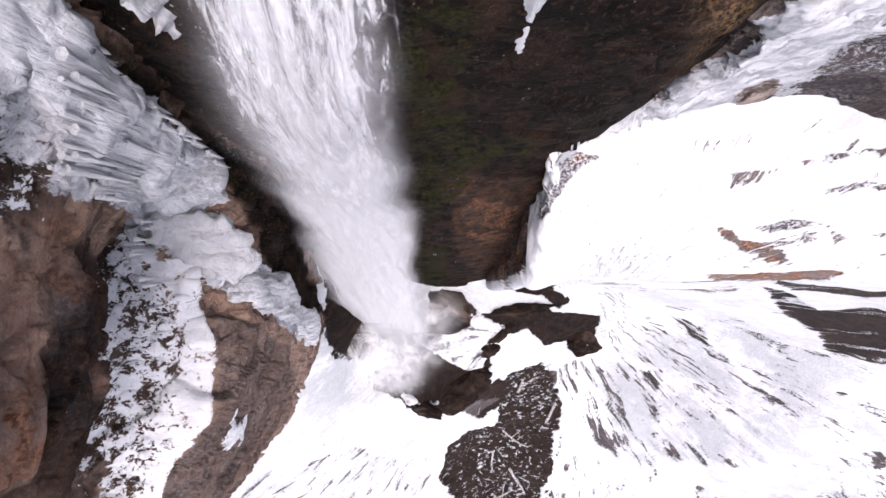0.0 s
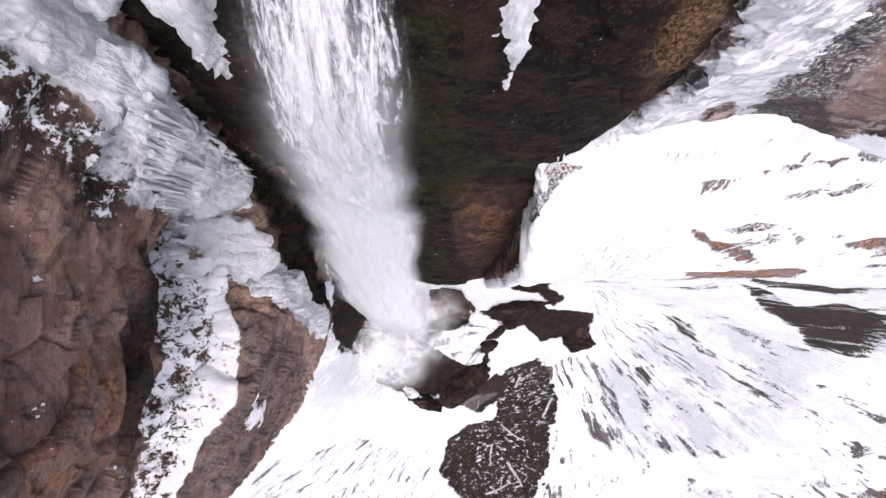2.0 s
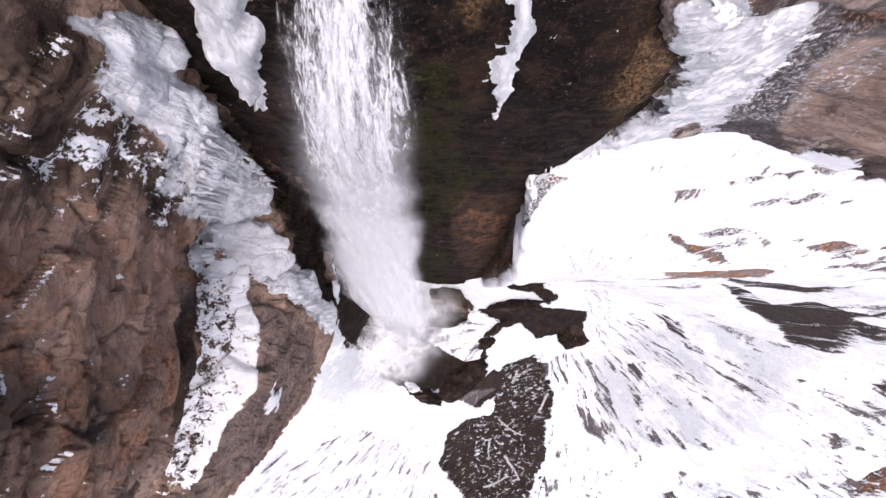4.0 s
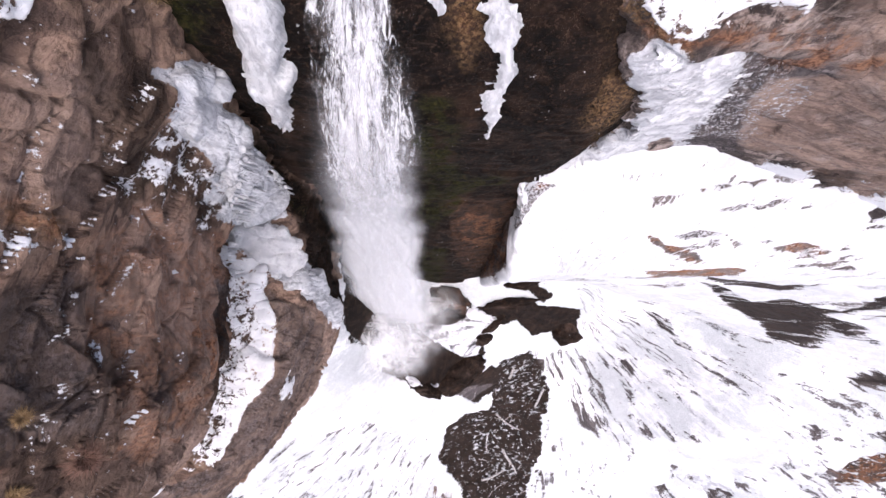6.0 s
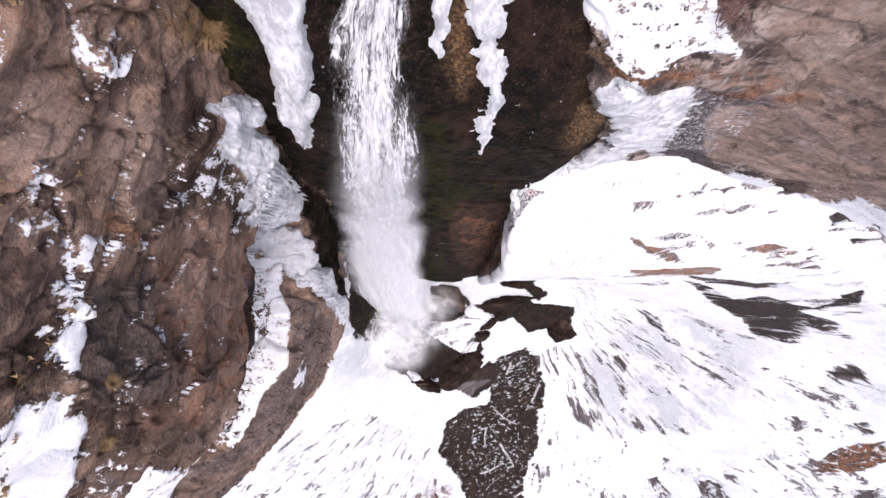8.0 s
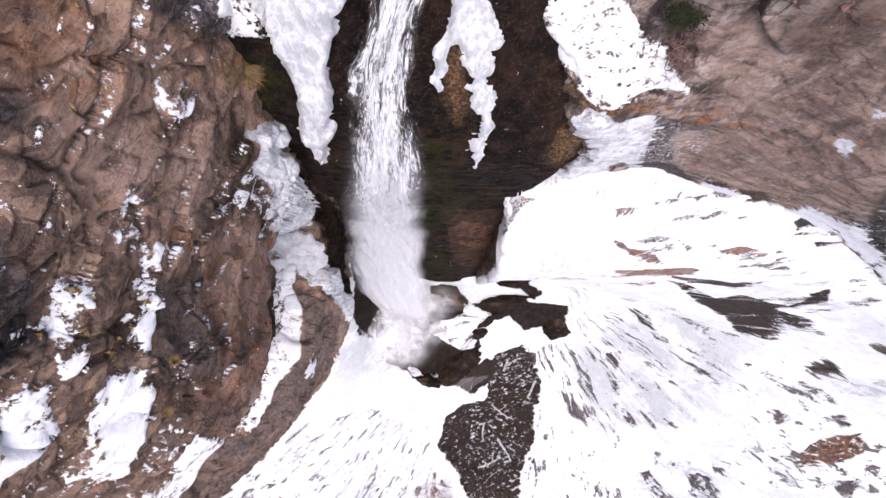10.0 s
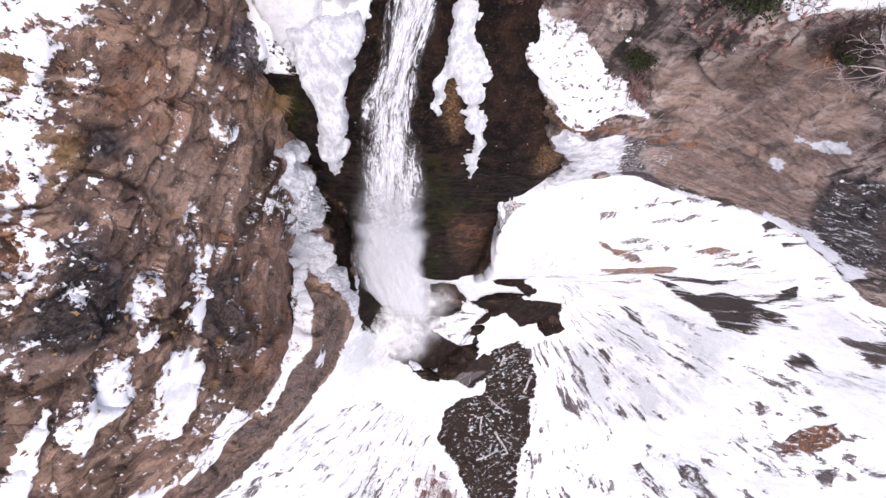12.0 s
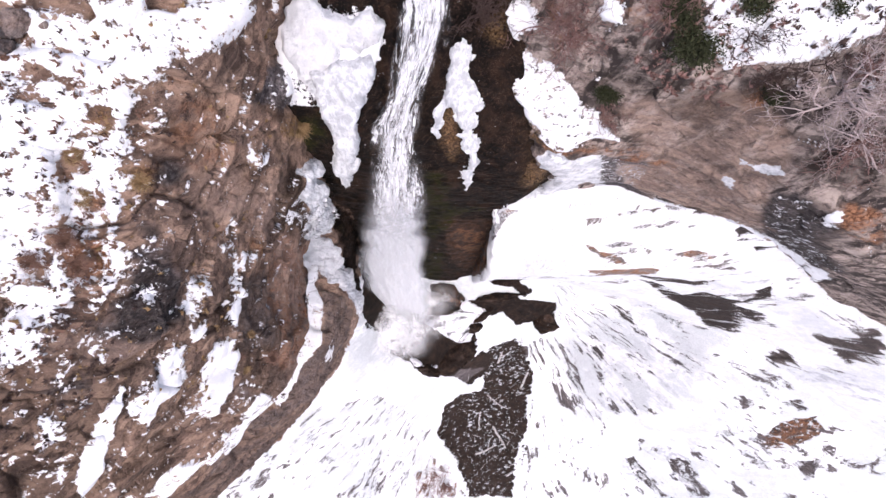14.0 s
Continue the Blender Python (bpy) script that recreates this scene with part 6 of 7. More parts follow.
def stream_material():
    m, nt, p = nodes_of("foaming_stream")
    b = Build(nt)
    n1 = b.noise(1.0, 9, 0.6, b.scaled(0.28, 0.62, 1.0), 1.2)
    n2 = b.noise(3.0, 8, 0.7, warp=0.6)
    f = b.band(b.math("ADD", n1, b.math("MULTIPLY", b.math("SUBTRACT", n2, 0.5), 0.35)), 0.34, 0.54)
    nt.links.new(b.mix(f, (0.07, 0.065, 0.068), (0.66, 0.66, 0.69)), p.inputs["Base Color"])
    nt.links.new(b.band(f, 0.0, 1.0, 0.15, 0.7), p.inputs["Roughness"])
    nt.links.new(b.bump(n2, 0.6, 0.15), p.inputs["Normal"])
    return m


ICE, SNOW, STREAM = ice_material(), snow_material(), stream_material()
ice_column = north.crust("ice_column", 0.55, ICE, "pale ice column hanging beside the fall", "ice", (1.81, 9.19), (2.09, 9.28), (2.45, 9.18), (2.39, 8.86), (2.29, 8.56), (2.11, 8.22), (1.93, 7.36), (1.74, 6.48), (1.72, 7.2), (1.81, 8.1), (1.83, 8.67))
ice_strip = north.crust("ice_strip", 0.25, ICE, "thin white ice strip frozen to the dark wall", "ice", (3.49, 8.97), (3.67, 9.03), (3.71, 8.81), (3.85, 8.48), (3.87, 8.39), (3.75, 8.33), (3.89, 8.1), (3.99, 7.6), (3.90, 7.15), (3.82, 6.42), (3.70, 7.2), (3.80, 7.6), (3.65, 7.94), (3.61, 8.29), (3.51, 8.4), (3.39, 8.3), (3.31, 8.03), (3.25, 8.04), (3.27, 8.29), (3.41, 8.6), (3.43, 8.79))
ice_apron = west.crust("ice_apron", 0.4, ICE, "ribbed grey ice apron draped over the cliff corner", "ice", (1.14, 7.88), (0.98, 7.81), (0.86, 7.63), (0.77, 7.3), (0.93, 7.38), (0.83, 6.94), (0.88, 6.51), (0.54, 4.29), (1.13, 3.32), (1.37, 4.04), (1.43, 6.93), (1.32, 7.46), (1.34, 7.75), (1.34, 7.83), (1.22, 7.83))
ice_roll = west.crust("ice_roll", 0.45, ICE, "rounded rib of ice along the rock edge", "ice", (2.61, 3.18), (2.28, 2.85), (2.53, 2.38), (4.13, 1.65), (4.12, 1.94), (3.22, 2.72))
snow_cushion = west.crust("snow_cushion", 0.5, SNOW, "lumpy snow cushion on the rock ledge", "snow", (1.67, 4.13), (1.48, 3.73), (1.33, 3.3), (1.79, 2.96), (2.3, 2.86), (2.54, 3.23), (2.09, 3.56))
snow_bank = north.crust("snow_bank", 0.35, SNOW, "smooth snow bank on the shelf beside the lip", "snow", (1.57, 9.78), (2.52, 9.67), (2.59, 9.38), (2.41, 9.21), (2.09, 9.28), (1.86, 9.19), (1.64, 9.15), (1.49, 9.06), (1.59, 9.42))
stream = ground.crust("stream", 0.3, STREAM, "foaming stream running between dark boulders", "water", (-2.96, -6.42), (-0.24, -6.7), (3.44, -6.14), (6.48, -7.68), (4.88, -9.22), (4.24, -12.72), (2.64, -12.3), (-2.8, -8.66))
ground.crust("stream", 0.25, STREAM, "thin white rivulet curling round a dark boulder", "water", (-6.8, -11.32), (-4.72, -13), (-1.52, -15.1), (0.72, -15.66), (-0.08, -15.94), (-3.28, -14.4), (-5.2, -12.72))

# ---- waterfall ----
WATER = ((45.4, 12.5, -.4, 1.2), (44.9, 10.2, -.6, 1.2), (43.9, 8.7, -.7, 1.2), (42.6, 7.1, -1.35, .85), (41, 5.8, -1.9, 1.2), (39.5, 4.5, -2.15, 1.45), (37, 3.1, -2.4, 1.75),
         (33, 2.5, -2.85, 2.05), (28, 1.8, -3.45, 2.3), (22, .4, -4.05, 2.65), (14, -2.2, -4.85, 3.05), (7, -5.4, -5.1, 3.5), (.8, -9.5, -5.3, 3.7))


def water_material(name, lo, hi, most, seed=0.0):
    m, nt, pr = nodes_of(name)
    b = Build(nt)
    u, v, fade, soft = b.attr("flow")
    cmb = nt.nodes.new("ShaderNodeCombineXYZ")
    nt.links.new(u, cmb.inputs[0])
    nt.links.new(v, cmb.inputs[1])
    cmb.inputs[2].default_value = seed
    n1 = b.noise(1.0, 9, 0.72, b.scaled(19, 3.0, 1, cmb.outputs[0]), 1.5)
    n2 = b.noise(1.0, 6, 0.6, b.scaled(8, 0.8, 1, cmb.outputs[0]), 0.7)
    n3 = b.noise(1.0, 7, 0.7, b.scaled(60, 16, 1, cmb.outputs[0]), 0.8)
    a = b.math("ADD", b.math("MULTIPLY", n1, 0.46), b.math("ADD", b.math("MULTIPLY", n2, 0.40), b.math("MULTIPLY", n3, 0.14)))
    # The veil tears where it is thin: the streaks are cut by its own thickness.
    thin = b.math("SUBTRACT", 1.0, fade)
    torn = b.band(b.math("SUBTRACT", a, b.math("MULTIPLY", thin, 0.17)), lo, hi)
    a = b.math("ADD", b.math("MULTIPLY", torn, b.math("SUBTRACT", 1.0, soft)), b.math("MULTIPLY", b.math("MULTIPLY", soft, 0.85), b.math("MULTIPLY", fade, fade)))
    nt.links.new(b.math("MULTIPLY", b.math("MULTIPLY", a, b.band(fade, 0.0, 0.5)), most, True), pr.inputs["Alpha"])
    nt.links.new(b.mix(b.math("ADD", b.math("MULTIPLY", b.band(n1, 0.4, 0.6), b.math("SUBTRACT", 1.0, soft)), b.math("MULTIPLY", soft, 0.8)), (0.57, 0.576, 0.60), (0.75, 0.755, 0.775)), pr.inputs["Base Color"])
    pr.inputs["Roughness"].default_value, pr.inputs["Specular IOR Level"].default_value = 0.8, 0.1
    return m


def part(name, me, mat, parent, label=""):
    me.materials.append(mat)
    ob = new(name, me)
    ob.parent = parent
    return tagged(ob, label)


fall = tagged(new("waterfall"), "white veil of falling water thinning into spray", "waterfall")
for layer, (lo, hi, most, wide) in enumerate(((0.40, 0.54, 0.9, 1.12), (0.43, 0.58, 0.75, 1.04), (0.46, 0.62, 0.6, 1.22))):
    net = []
    for a in (-1, -.5, 0, .5, 1):
        net.append([(x + 0.08 + a * w * wide, y - .1 - .22 * layer - .35 * (1 - a * a), z + (.25 if z > 42.7 else 0)) for z, y, x, w in WATER])
    g = loft(net, (18,) * 4, (20,) * 12)
    q = g.reshape(-1, 3)
    g[..., 1] -= 0.2 * fbm(q, (0.5, 4, 3), 3, 100 + layer).reshape(g.shape[:2])
    uu = np.linspace(0, 1, g.shape[0])[:, None] + 0 * g[..., 0]
    vv = np.linspace(0, 12, g.shape[1])[None, :] + 0 * g[..., 0]
    ragged = 0.10 * fbm(np.stack([uu * 3, vv * 1.2, 0 * uu], axis=-1).reshape(-1, 3), (2, .8, 1), 4, 140 + layer).reshape(uu.shape)
    low = smooth(6, 10, vv)
    side = smooth(-0.02, 0.42 - 0.2 * low, uu + ragged) * smooth(1.02, 0.62 + 0.18 * low, uu + ragged)
    fade = side * smooth(12, 11.6, vv) * 0.92
    soft = smooth(4.5, 8.0, vv) * smooth(12.4, 11.2, vv) * 0.92
    flow = np.stack([uu + layer * 1.7, vv, fade, soft], axis=-1)
    part("water_veil", grid_mesh("water_veil", g, {"flow": flow}), water_material("falling_water", lo, hi, most, 3.1 * layer), fall)

def spray_material():
    m, nt, pr = nodes_of("spray")
    b = Build(nt)
    u, v, fade, soft = b.attr("flow")
    n = b.noise(0.7, 7, 0.6, warp=0.8)
    nt.links.new(b.math("MULTIPLY", b.math("MULTIPLY", fade, b.band(n, 0.2, 0.75)), 0.7, True), pr.inputs["Alpha"])
    pr.inputs["Base Color"].default_value = (0.82, 0.825, 0.84, 1)
    pr.inputs["Roughness"].default_value, pr.inputs["Specular IOR Level"].default_value = 0.9, 0.05
    return m


SPRAY = spray_material()
for k, (x, y, z, rx, ry) in enumerate(((-5.9, -8.2, 6.0, 3.4, 3.6), (-5.6, -9.2, 4.6, 4.0, 4.2), (-4.6, -9.8, 3.4, 4.6, 4.2), (-2.6, -8.2, 3.2, 4.6, 3.4), (-0.9, -5.6, 3.0, 3.6, 2.6), (-5.0, -10.5, 2.4, 4.6, 3.6))):
    th, rr = np.meshgrid(np.linspace(0, 2 * np.pi, 65), np.linspace(0.001, 1, 20), indexing="ij")
    g = np.stack([x + rx * rr * np.cos(th), y + ry * rr * np.sin(th), z + 1.0 + 1.2 * (1 - rr ** 2) + 0 * th], axis=-1)
    g[..., 2] += 0.5 * fbm(g.reshape(-1, 3), 2.0, 3, 200 + k).reshape(th.shape)
    g[-1] = g[0]
    fade = np.clip((1 - rr ** 2) ** 2 * (0.85 + 0.6 * fbm(g.reshape(-1, 3), 1.6, 3, 220 + k).reshape(th.shape)), 0, 1)
    flow = np.stack([0 * rr, 0 * rr, fade, 0 * rr], axis=-1)
    part("spray", grid_mesh("spray", g, {"flow": flow}), SPRAY, fall, "drifting white spray over the plunge pool")


# ---- loose rock ----
def lump(name, radii, seed, mat, snow=0.0, wet=0.0, rust=0.0, grey=0.0, detail=40):
    """A rounded, faceted stone about the origin, with snow on its top."""
    th, ph = np.meshgrid(np.linspace(0, 2 * np.pi, detail * 2 + 1), np.linspace(0.001, np.pi - 0.001, detail), indexing="ij")
    d = np.stack([np.cos(th) * np.sin(ph), np.sin(th) * np.sin(ph), np.cos(ph)], axis=-1)
    q = d.reshape(-1, 3) + seed * 3.7
    r = 1 + 0.28 * fbm(q, 0.9, 3, seed) + 0.14 * ridge(q, 0.5, 3, seed + 3)
    for k in range(13):
        cut = np.array([math.sin(seed * 7 + k * 2.4), math.cos(seed * 5 + k * 1.7), 0.6 * math.sin(seed + k * 3.1)])
        cut /= np.linalg.norm(cut)
        along = (d.reshape(-1, 3) @ cut) * r
        far = 0.80 + 0.12 * math.sin(seed * 3.3 + k * 5.1)
        r = np.where(along > far, r * far / np.maximum(along, 1e-6), r)
    r = r + 0.06 * ridge(q, 0.28, 3, seed + 6) + 0.11 * facets(q, 0.42, seed + 7)[0]
    g = d * r.reshape(th.shape)[..., None] * np.array(radii)
    g[-1] = g[0]
    cover, tone = np.zeros((*th.shape, 4)), np.zeros((*th.shape, 4))
    cover[..., 0] = snow * smooth(0.35, 0.8, d[..., 2] + 0.4 * fbm(q, 0.5, 3, seed + 8).reshape(th.shape))
    cover[..., 1] = wet * smooth(-0.8, 0.0, fbm(q, 0.8, 4, seed + 9).reshape(th.shape))
    cover[..., 3], tone[..., 3] = rust, grey
    me = grid_mesh(name, g, {"cover": cover, "tone": tone})
    me.materials.append(mat)
    return me


def boulder(x, y, z, rx, ry, rz, seed, label, snow=0.0, wet=0.85, rust=0.0, turn=0, mat=None, name="boulder", grey=0.0):
    ob = new(name, lump(name, (rx, ry, rz), seed, mat or ROCK_DARK, snow, wet, rust, grey))
    ob.matrix_world = pose(x, y, z, 0, 0, turn)
    return tagged(ob, label, "boulder" if name == "boulder" else "rock", "pool boulders" if name == "boulder" else "stones on the plateau")


boulder(1.2, -14.4, -2.3, 3.9, 2.2, 1.5, 2, "large dark wet boulder at the pool's edge", 0.0, 0.95, 0.1, 20)
boulder(0.1, -7.2, 1.9, 2.6, 1, 1, 1, "dark wet boulder between two branches of the stream", 0.0, 0.95, 0.15, 8)
boulder(0.6, -5.4, 1.3, 2.3, 1.6, 1.2, 5, "red-brown boulder dusted with snow beside the fall", 0.0, 0.7, 0.5, -30)
boulder(14.6, -9.6, -3.6, 2.5, 1.9, 1.6, 3, "black angular boulder beside the snow", 0.0, 0.95, 0.1, -20)
boulder(7.5, -5.6, 1.9, 3, 0.8, 1, 4, "long black boulder half under snow", 0.0, 0.95, 0.1, 8)
boulder(5.7, -8.2, 0.0, 1.9, 0.8, 0.8, 13, "black angular boulder beside the stream", 0.0, 0.95, 0, 40)
boulder(8.6, -3.5, 2.8, 2.5, 0.7, 0.8, 6, "dark rock poking out of the snow", 0.0, 0.95, 0.1, 6)
boulder(4.4, -9.9, -0.8, 1.3, 1, 0.9, 14, "small wet boulder in the stream", 0.0, 0.95, 0, 0)
boulder(-2.2, -15.4, 0.8, 2.2, 0.8, 0.8, 8, "small wet boulder at the snow's edge", 0.0, 0.95, 0, -18)
boulder(-5.2, -12.7, 2.2, 2, 0.8, 0.8, 9, "wet boulder under the rim of the snow cone", 0.0, 0.95, 0.1, -35)
for k, (x, y, z, r) in enumerate(((-10.5, 5.2, 48.05, .24), (-10.05, 5.0, 47.8, .36), (-10.75, 6.2, 48.65, .4), (-11, 5.6, 48.6, .25), (-10.4, 4.3, 48.05, .33), (-10.7, 4.0, 48.1, .14),
                                  (-10.3, 5.7, 48.15, .16), (-8.9, 7.0, 47.75, .2), (-7.4, 6.6, 46.8, .18), (-10.2, 6.25, 48.4, .13), (-10.9, 4.4, 48.1, .2), (-10, 4.15, 47.65, .14))):
    boulder(x, y, z, r * 1.25, r * .8, r * .6, 20 + k, "brown stone poking through plateau snow", 0.15, 0.15, 0.2, 35 + 25 * math.sin(k), ROCK_GREY, "stone", 0.35)


# ---- icicles ----
def icicle_mesh(seed):
    rng = random.Random(seed)
    bm = bmesh.new()
    rings = []
    for k in range(7):
        t = k / 6
        r = (1 - t) ** 0.8 * (1 + 0.15 * rng.uniform(-1, 1)) + 0.02
        rings.append([bm.verts.new((r * math.cos(a) + 0.4 * t * t * math.sin(seed), r * math.sin(a), -t)) for a in [i * math.pi / 3 for i in range(6)]])
    for a, c in zip(rings, rings[1:]):
        for i in range(6):
            bm.faces.new((a[i], a[(i + 1) % 6], c[(i + 1) % 6], c[i])).smooth = True
    bm.faces.new(rings[0])
    bm.faces.new(rings[-1][::-1])
    me = bpy.data.meshes.new("icicle")
    bm.to_mesh(me)
    bm.free()
    me.materials.append(ICE)
    return me


ICICLES = [icicle_mesh(k) for k in range(4)]
rng = random.Random(5)


def icicle_row(parent, a, b, count, longest, spread):
    for k in range(count):
        t = (k + rng.random()) / count
        x, y, z = [p0 + (p1 - p0) * t for p0, p1 in zip(a, b)]
        ob = new("icicle", ICICLES[rng.randrange(4)])
        w = rng.uniform(0.05, 0.12)
        ob.matrix_world = Matrix.Translation((x + rng.uniform(-1, 1) * spread, y + rng.uniform(-1, 1) * spread, z + rng.uniform(-.3, .3))) @ Matrix.Diagonal((w, w, longest * rng.uniform(0.45, 1), 1))
        ob.parent = parent


icicle_row(ice_apron, (-6.0, 2.95, 36.9), (-6.85, 1.35, 35.9), 46, 1.7, 0.16)
icicle_row(ice_apron, (-6.6, 2.2, 35.2), (-7.3, 1.15, 34.6), 30, 1.4, 0.16)
icicle_row(ice_apron, (-6.0, 3.45, 36.6), (-6.9, 2.5, 30.5), 18, 1.0, 0.12)
icicle_row(ice_column, (-5.2, 4.6, 38.4), (-4.6, 4.4, 38.2), 8, 1.6, 0.15)
icicle_row(snow_cushion, (-9.3, 0.9, 30.6), (-9.4, -1.4, 30.4), 12, 1.2, 0.25)


# ---- driftwood ----
def wood_material():
    m, nt, p = nodes_of("bleached_wood")
    b = Build(nt)
    f = b.noise(6.0, 8, 0.7)
    nt.links.new(b.mix(b.band(f, 0.44, 0.54), (0.16, 0.12, 0.10), (0.58, 0.575, 0.58)), p.inputs["Base Color"])
    p.inputs["Roughness"].default_value = 0.9
    return m


def tube(bm, pts, radii, sides=5):
    """A tapered, jointed limb through points, in one bmesh."""
    last = None
    for k, (c, r) in enumerate(zip(pts, radii)):
        c = Vector(c)
        d = (Vector(pts[min(k + 1, len(pts) - 1)]) - Vector(pts[max(k - 1, 0)])).normalized()
        u = d.orthogonal().normalized()
        v = d.cross(u)
        ring = [bm.verts.new(c + r * (math.cos(2 * math.pi * i / sides) * u + math.sin(2 * math.pi * i / sides) * v)) for i in range(sides)]
        if last:
            for i in range(sides):
                bm.faces.new((last[i], last[(i + 1) % sides], ring[(i + 1) % sides], ring[i])).smooth = True
        last = ring


def to_mesh(name, bm, mat):
    me = bpy.data.meshes.new(name)
    bm.to_mesh(me)
    bm.free()
    me.materials.append(mat)
    return me


WOOD = wood_material()


def driftwood(a, b, r, rng):
    bm = bmesh.new()
    a, b = Vector(a), Vector(b)
    side = (b - a).cross(Vector((0, 0, 1))).normalized() * (b - a).length
    pts = [a + (b - a) * t + side * 0.08 * math.sin(3 * t + r * 40) for t in (0, .25, .5, .75, 1)]
    tube(bm, pts, [r, r * .95, r * .85, r * .7, r * .5], 6)
    for k in range(2):
        t = rng.uniform(.3, .8)
        c = a + (b - a) * t
        tube(bm, [c, c + side * rng.uniform(-.25, .25) + (b - a) * .12], [r * .5, r * .2], 5)
    tagged(new("driftwood", to_mesh("driftwood", bm, WOOD)), "snow-dusted driftwood log lying on the dark debris", "log", "driftwood")


def on_ground(x, y):
    i, j = int(np.argmin(np.abs(kx - x))), int(np.argmin(np.abs(ky - y)))
    return float(ground.g[i, j, 2])


rng = random.Random(11)
for x0, y0, x1, y1, r in ((14.1, -19.2, 12.7, -21.9, .2), (9.6, -30, 11.2, -35.2, .2), (6.6, -27.3, 7, -30.4, .14), (6.1, -35.6, 9.7, -34.7, .18), (8.7, -16.8, 9.4, -15.1, .2), (7.6, -23.8, 11.5, -26.1, .14), (12, -40.8, 13.5, -40, .2)):
    driftwood((x0, y0, on_ground(x0, y0) + .35), (x1, y1, on_ground(x1, y1) + .35), r, rng)
for k in range(18):
    x, y = rng.uniform(4.5, 13.5), rng.uniform(-40, -17)
    a, l = rng.uniform(0, 6.28), rng.uniform(0.4, 1.5)
    x1, y1 = x + l * math.cos(a), y + l * math.sin(a)
    driftwood((x, y, on_ground(x, y) + .22), (x1, y1, on_ground(x1, y1) + .22), rng.uniform(.03, .06), rng)


# ---- plants ----
def plant_material(name, a, c, rough=0.85):
    m, nt, p = nodes_of(name)
    b = Build(nt)
    geo = nt.nodes.new("ShaderNodeNewGeometry")
    f = b.math("ADD", b.math("MULTIPLY", geo.outputs["Random Per Island"], 0.7), b.math("MULTIPLY", b.noise(3.0, 4), 0.3))
    nt.links.new(b.mix(f, a, c), p.inputs["Base Color"])
    p.inputs["Roughness"].default_value, p.inputs["Specular IOR Level"].default_value = rough, 0.1
    return m


GREEN = plant_material("juniper_leaf", (0.012, 0.013, 0.007), (0.055, 0.06, 0.03))
TWIG_RED = plant_material("red_brown_twig", (0.11, 0.055, 0.048), (0.34, 0.215, 0.19))
TWIG_PALE = plant_material("pale_twig", (0.32, 0.25, 0.235), (0.62, 0.53, 0.51))
TWIG_DARK = plant_material("dark_twig", (0.03, 0.02, 0.018), (0.11, 0.075, 0.065))
STRAW = plant_material("dry_grass", (0.13, 0.075, 0.035), (0.36, 0.25, 0.13))
STRAW_RED = plant_material("rusty_grass", (0.09, 0.05, 0.036), (0.22, 0.13, 0.095))


def grow(bm, at, way, length, radius, depth, rng):
    pts, radii, d = [at], [radius], Vector(way).normalized()
    steps = 4
    for k in range(steps):
        d = (d + 0.28 * Vector((rng.gauss(0, 1), rng.gauss(0, 1), rng.gauss(0, .7)))).normalized()
        pts.append(pts[-1] + d * length / steps)
        radii.append(radius * (1 - 0.75 * (k + 1) / steps) + 0.003)
    tube(bm, pts, radii, 3 if depth < 2 else 4)
    if depth:
        for k in range(4):
            i = rng.randint(1, steps)
            out = (d + 0.9 * Vector((rng.gauss(0, 1), rng.gauss(0, 1), rng.gauss(0, .8)))).normalized()
            grow(bm, pts[i], out, length * rng.uniform(.45, .7), radii[i] * .75, depth - 1, rng)


def bare_bush(x, y, z, r, lean, mat, label, seed, stems=6, depth=2, thick=0.028):
    rng = random.Random(seed)
    thing = tagged(new("bare_bush"), label, "bush", "leafless brush")
    thing.location = (x, y, z)
    for k in range(stems):
        bm = bmesh.new()
        way = Vector(lean) + 0.75 * Vector((rng.gauss(0, 1), rng.gauss(0, 1), abs(rng.gauss(0, .6))))
        grow(bm, Vector((rng.uniform(-.2, .2) * r, rng.uniform(-.2, .2) * r, -0.1)), way, r * rng.uniform(.6, 1.0), thick * rng.uniform(.7, 1.2), depth, rng)
        ob = new("stem", to_mesh("stem", bm, mat))
        ob.parent = thing
    return thing


def blades(bm, rng, count, r, height, droop=0.4, wide=0.012):
    for k in range(count):
        a, q = rng.uniform(0, 6.283), r * math.sqrt(rng.random()) * 0.4
        c = Vector((q * math.cos(a), q * math.sin(a), 0))
        b = a + rng.gauss(0, .7)
        out = Vector((math.cos(b), math.sin(b), 0))
        h, w = height * rng.uniform(.5, 1.1), wide * rng.uniform(.7, 1.4)
        side = Vector((-out.y, out.x, 0)) * w
        m = c + out * r * .45 * rng.uniform(.4, 1) + Vector((0, 0, h * .75))
        e = c + out * r * rng.uniform(.6, 1.1) + Vector((0, 0, h * (1 - droop * rng.uniform(.3, 1.4))))
        v = [bm.verts.new(p) for p in (c - side, c + side, m + side * .8, m - side * .8, e)]
        bm.faces.new((v[0], v[1], v[2], v[3]))
        bm.faces.new((v[3], v[2], v[4]))


def grass_mesh(seed, mat):
    bm = bmesh.new()
    blades(bm, random.Random(seed), 320, 1.0, 0.8, 0.7, 0.016)
    return to_mesh("grass_tuft", bm, mat)


TUFTS = [grass_mesh(k, m) for k, m in enumerate((STRAW, STRAW, STRAW_RED))]


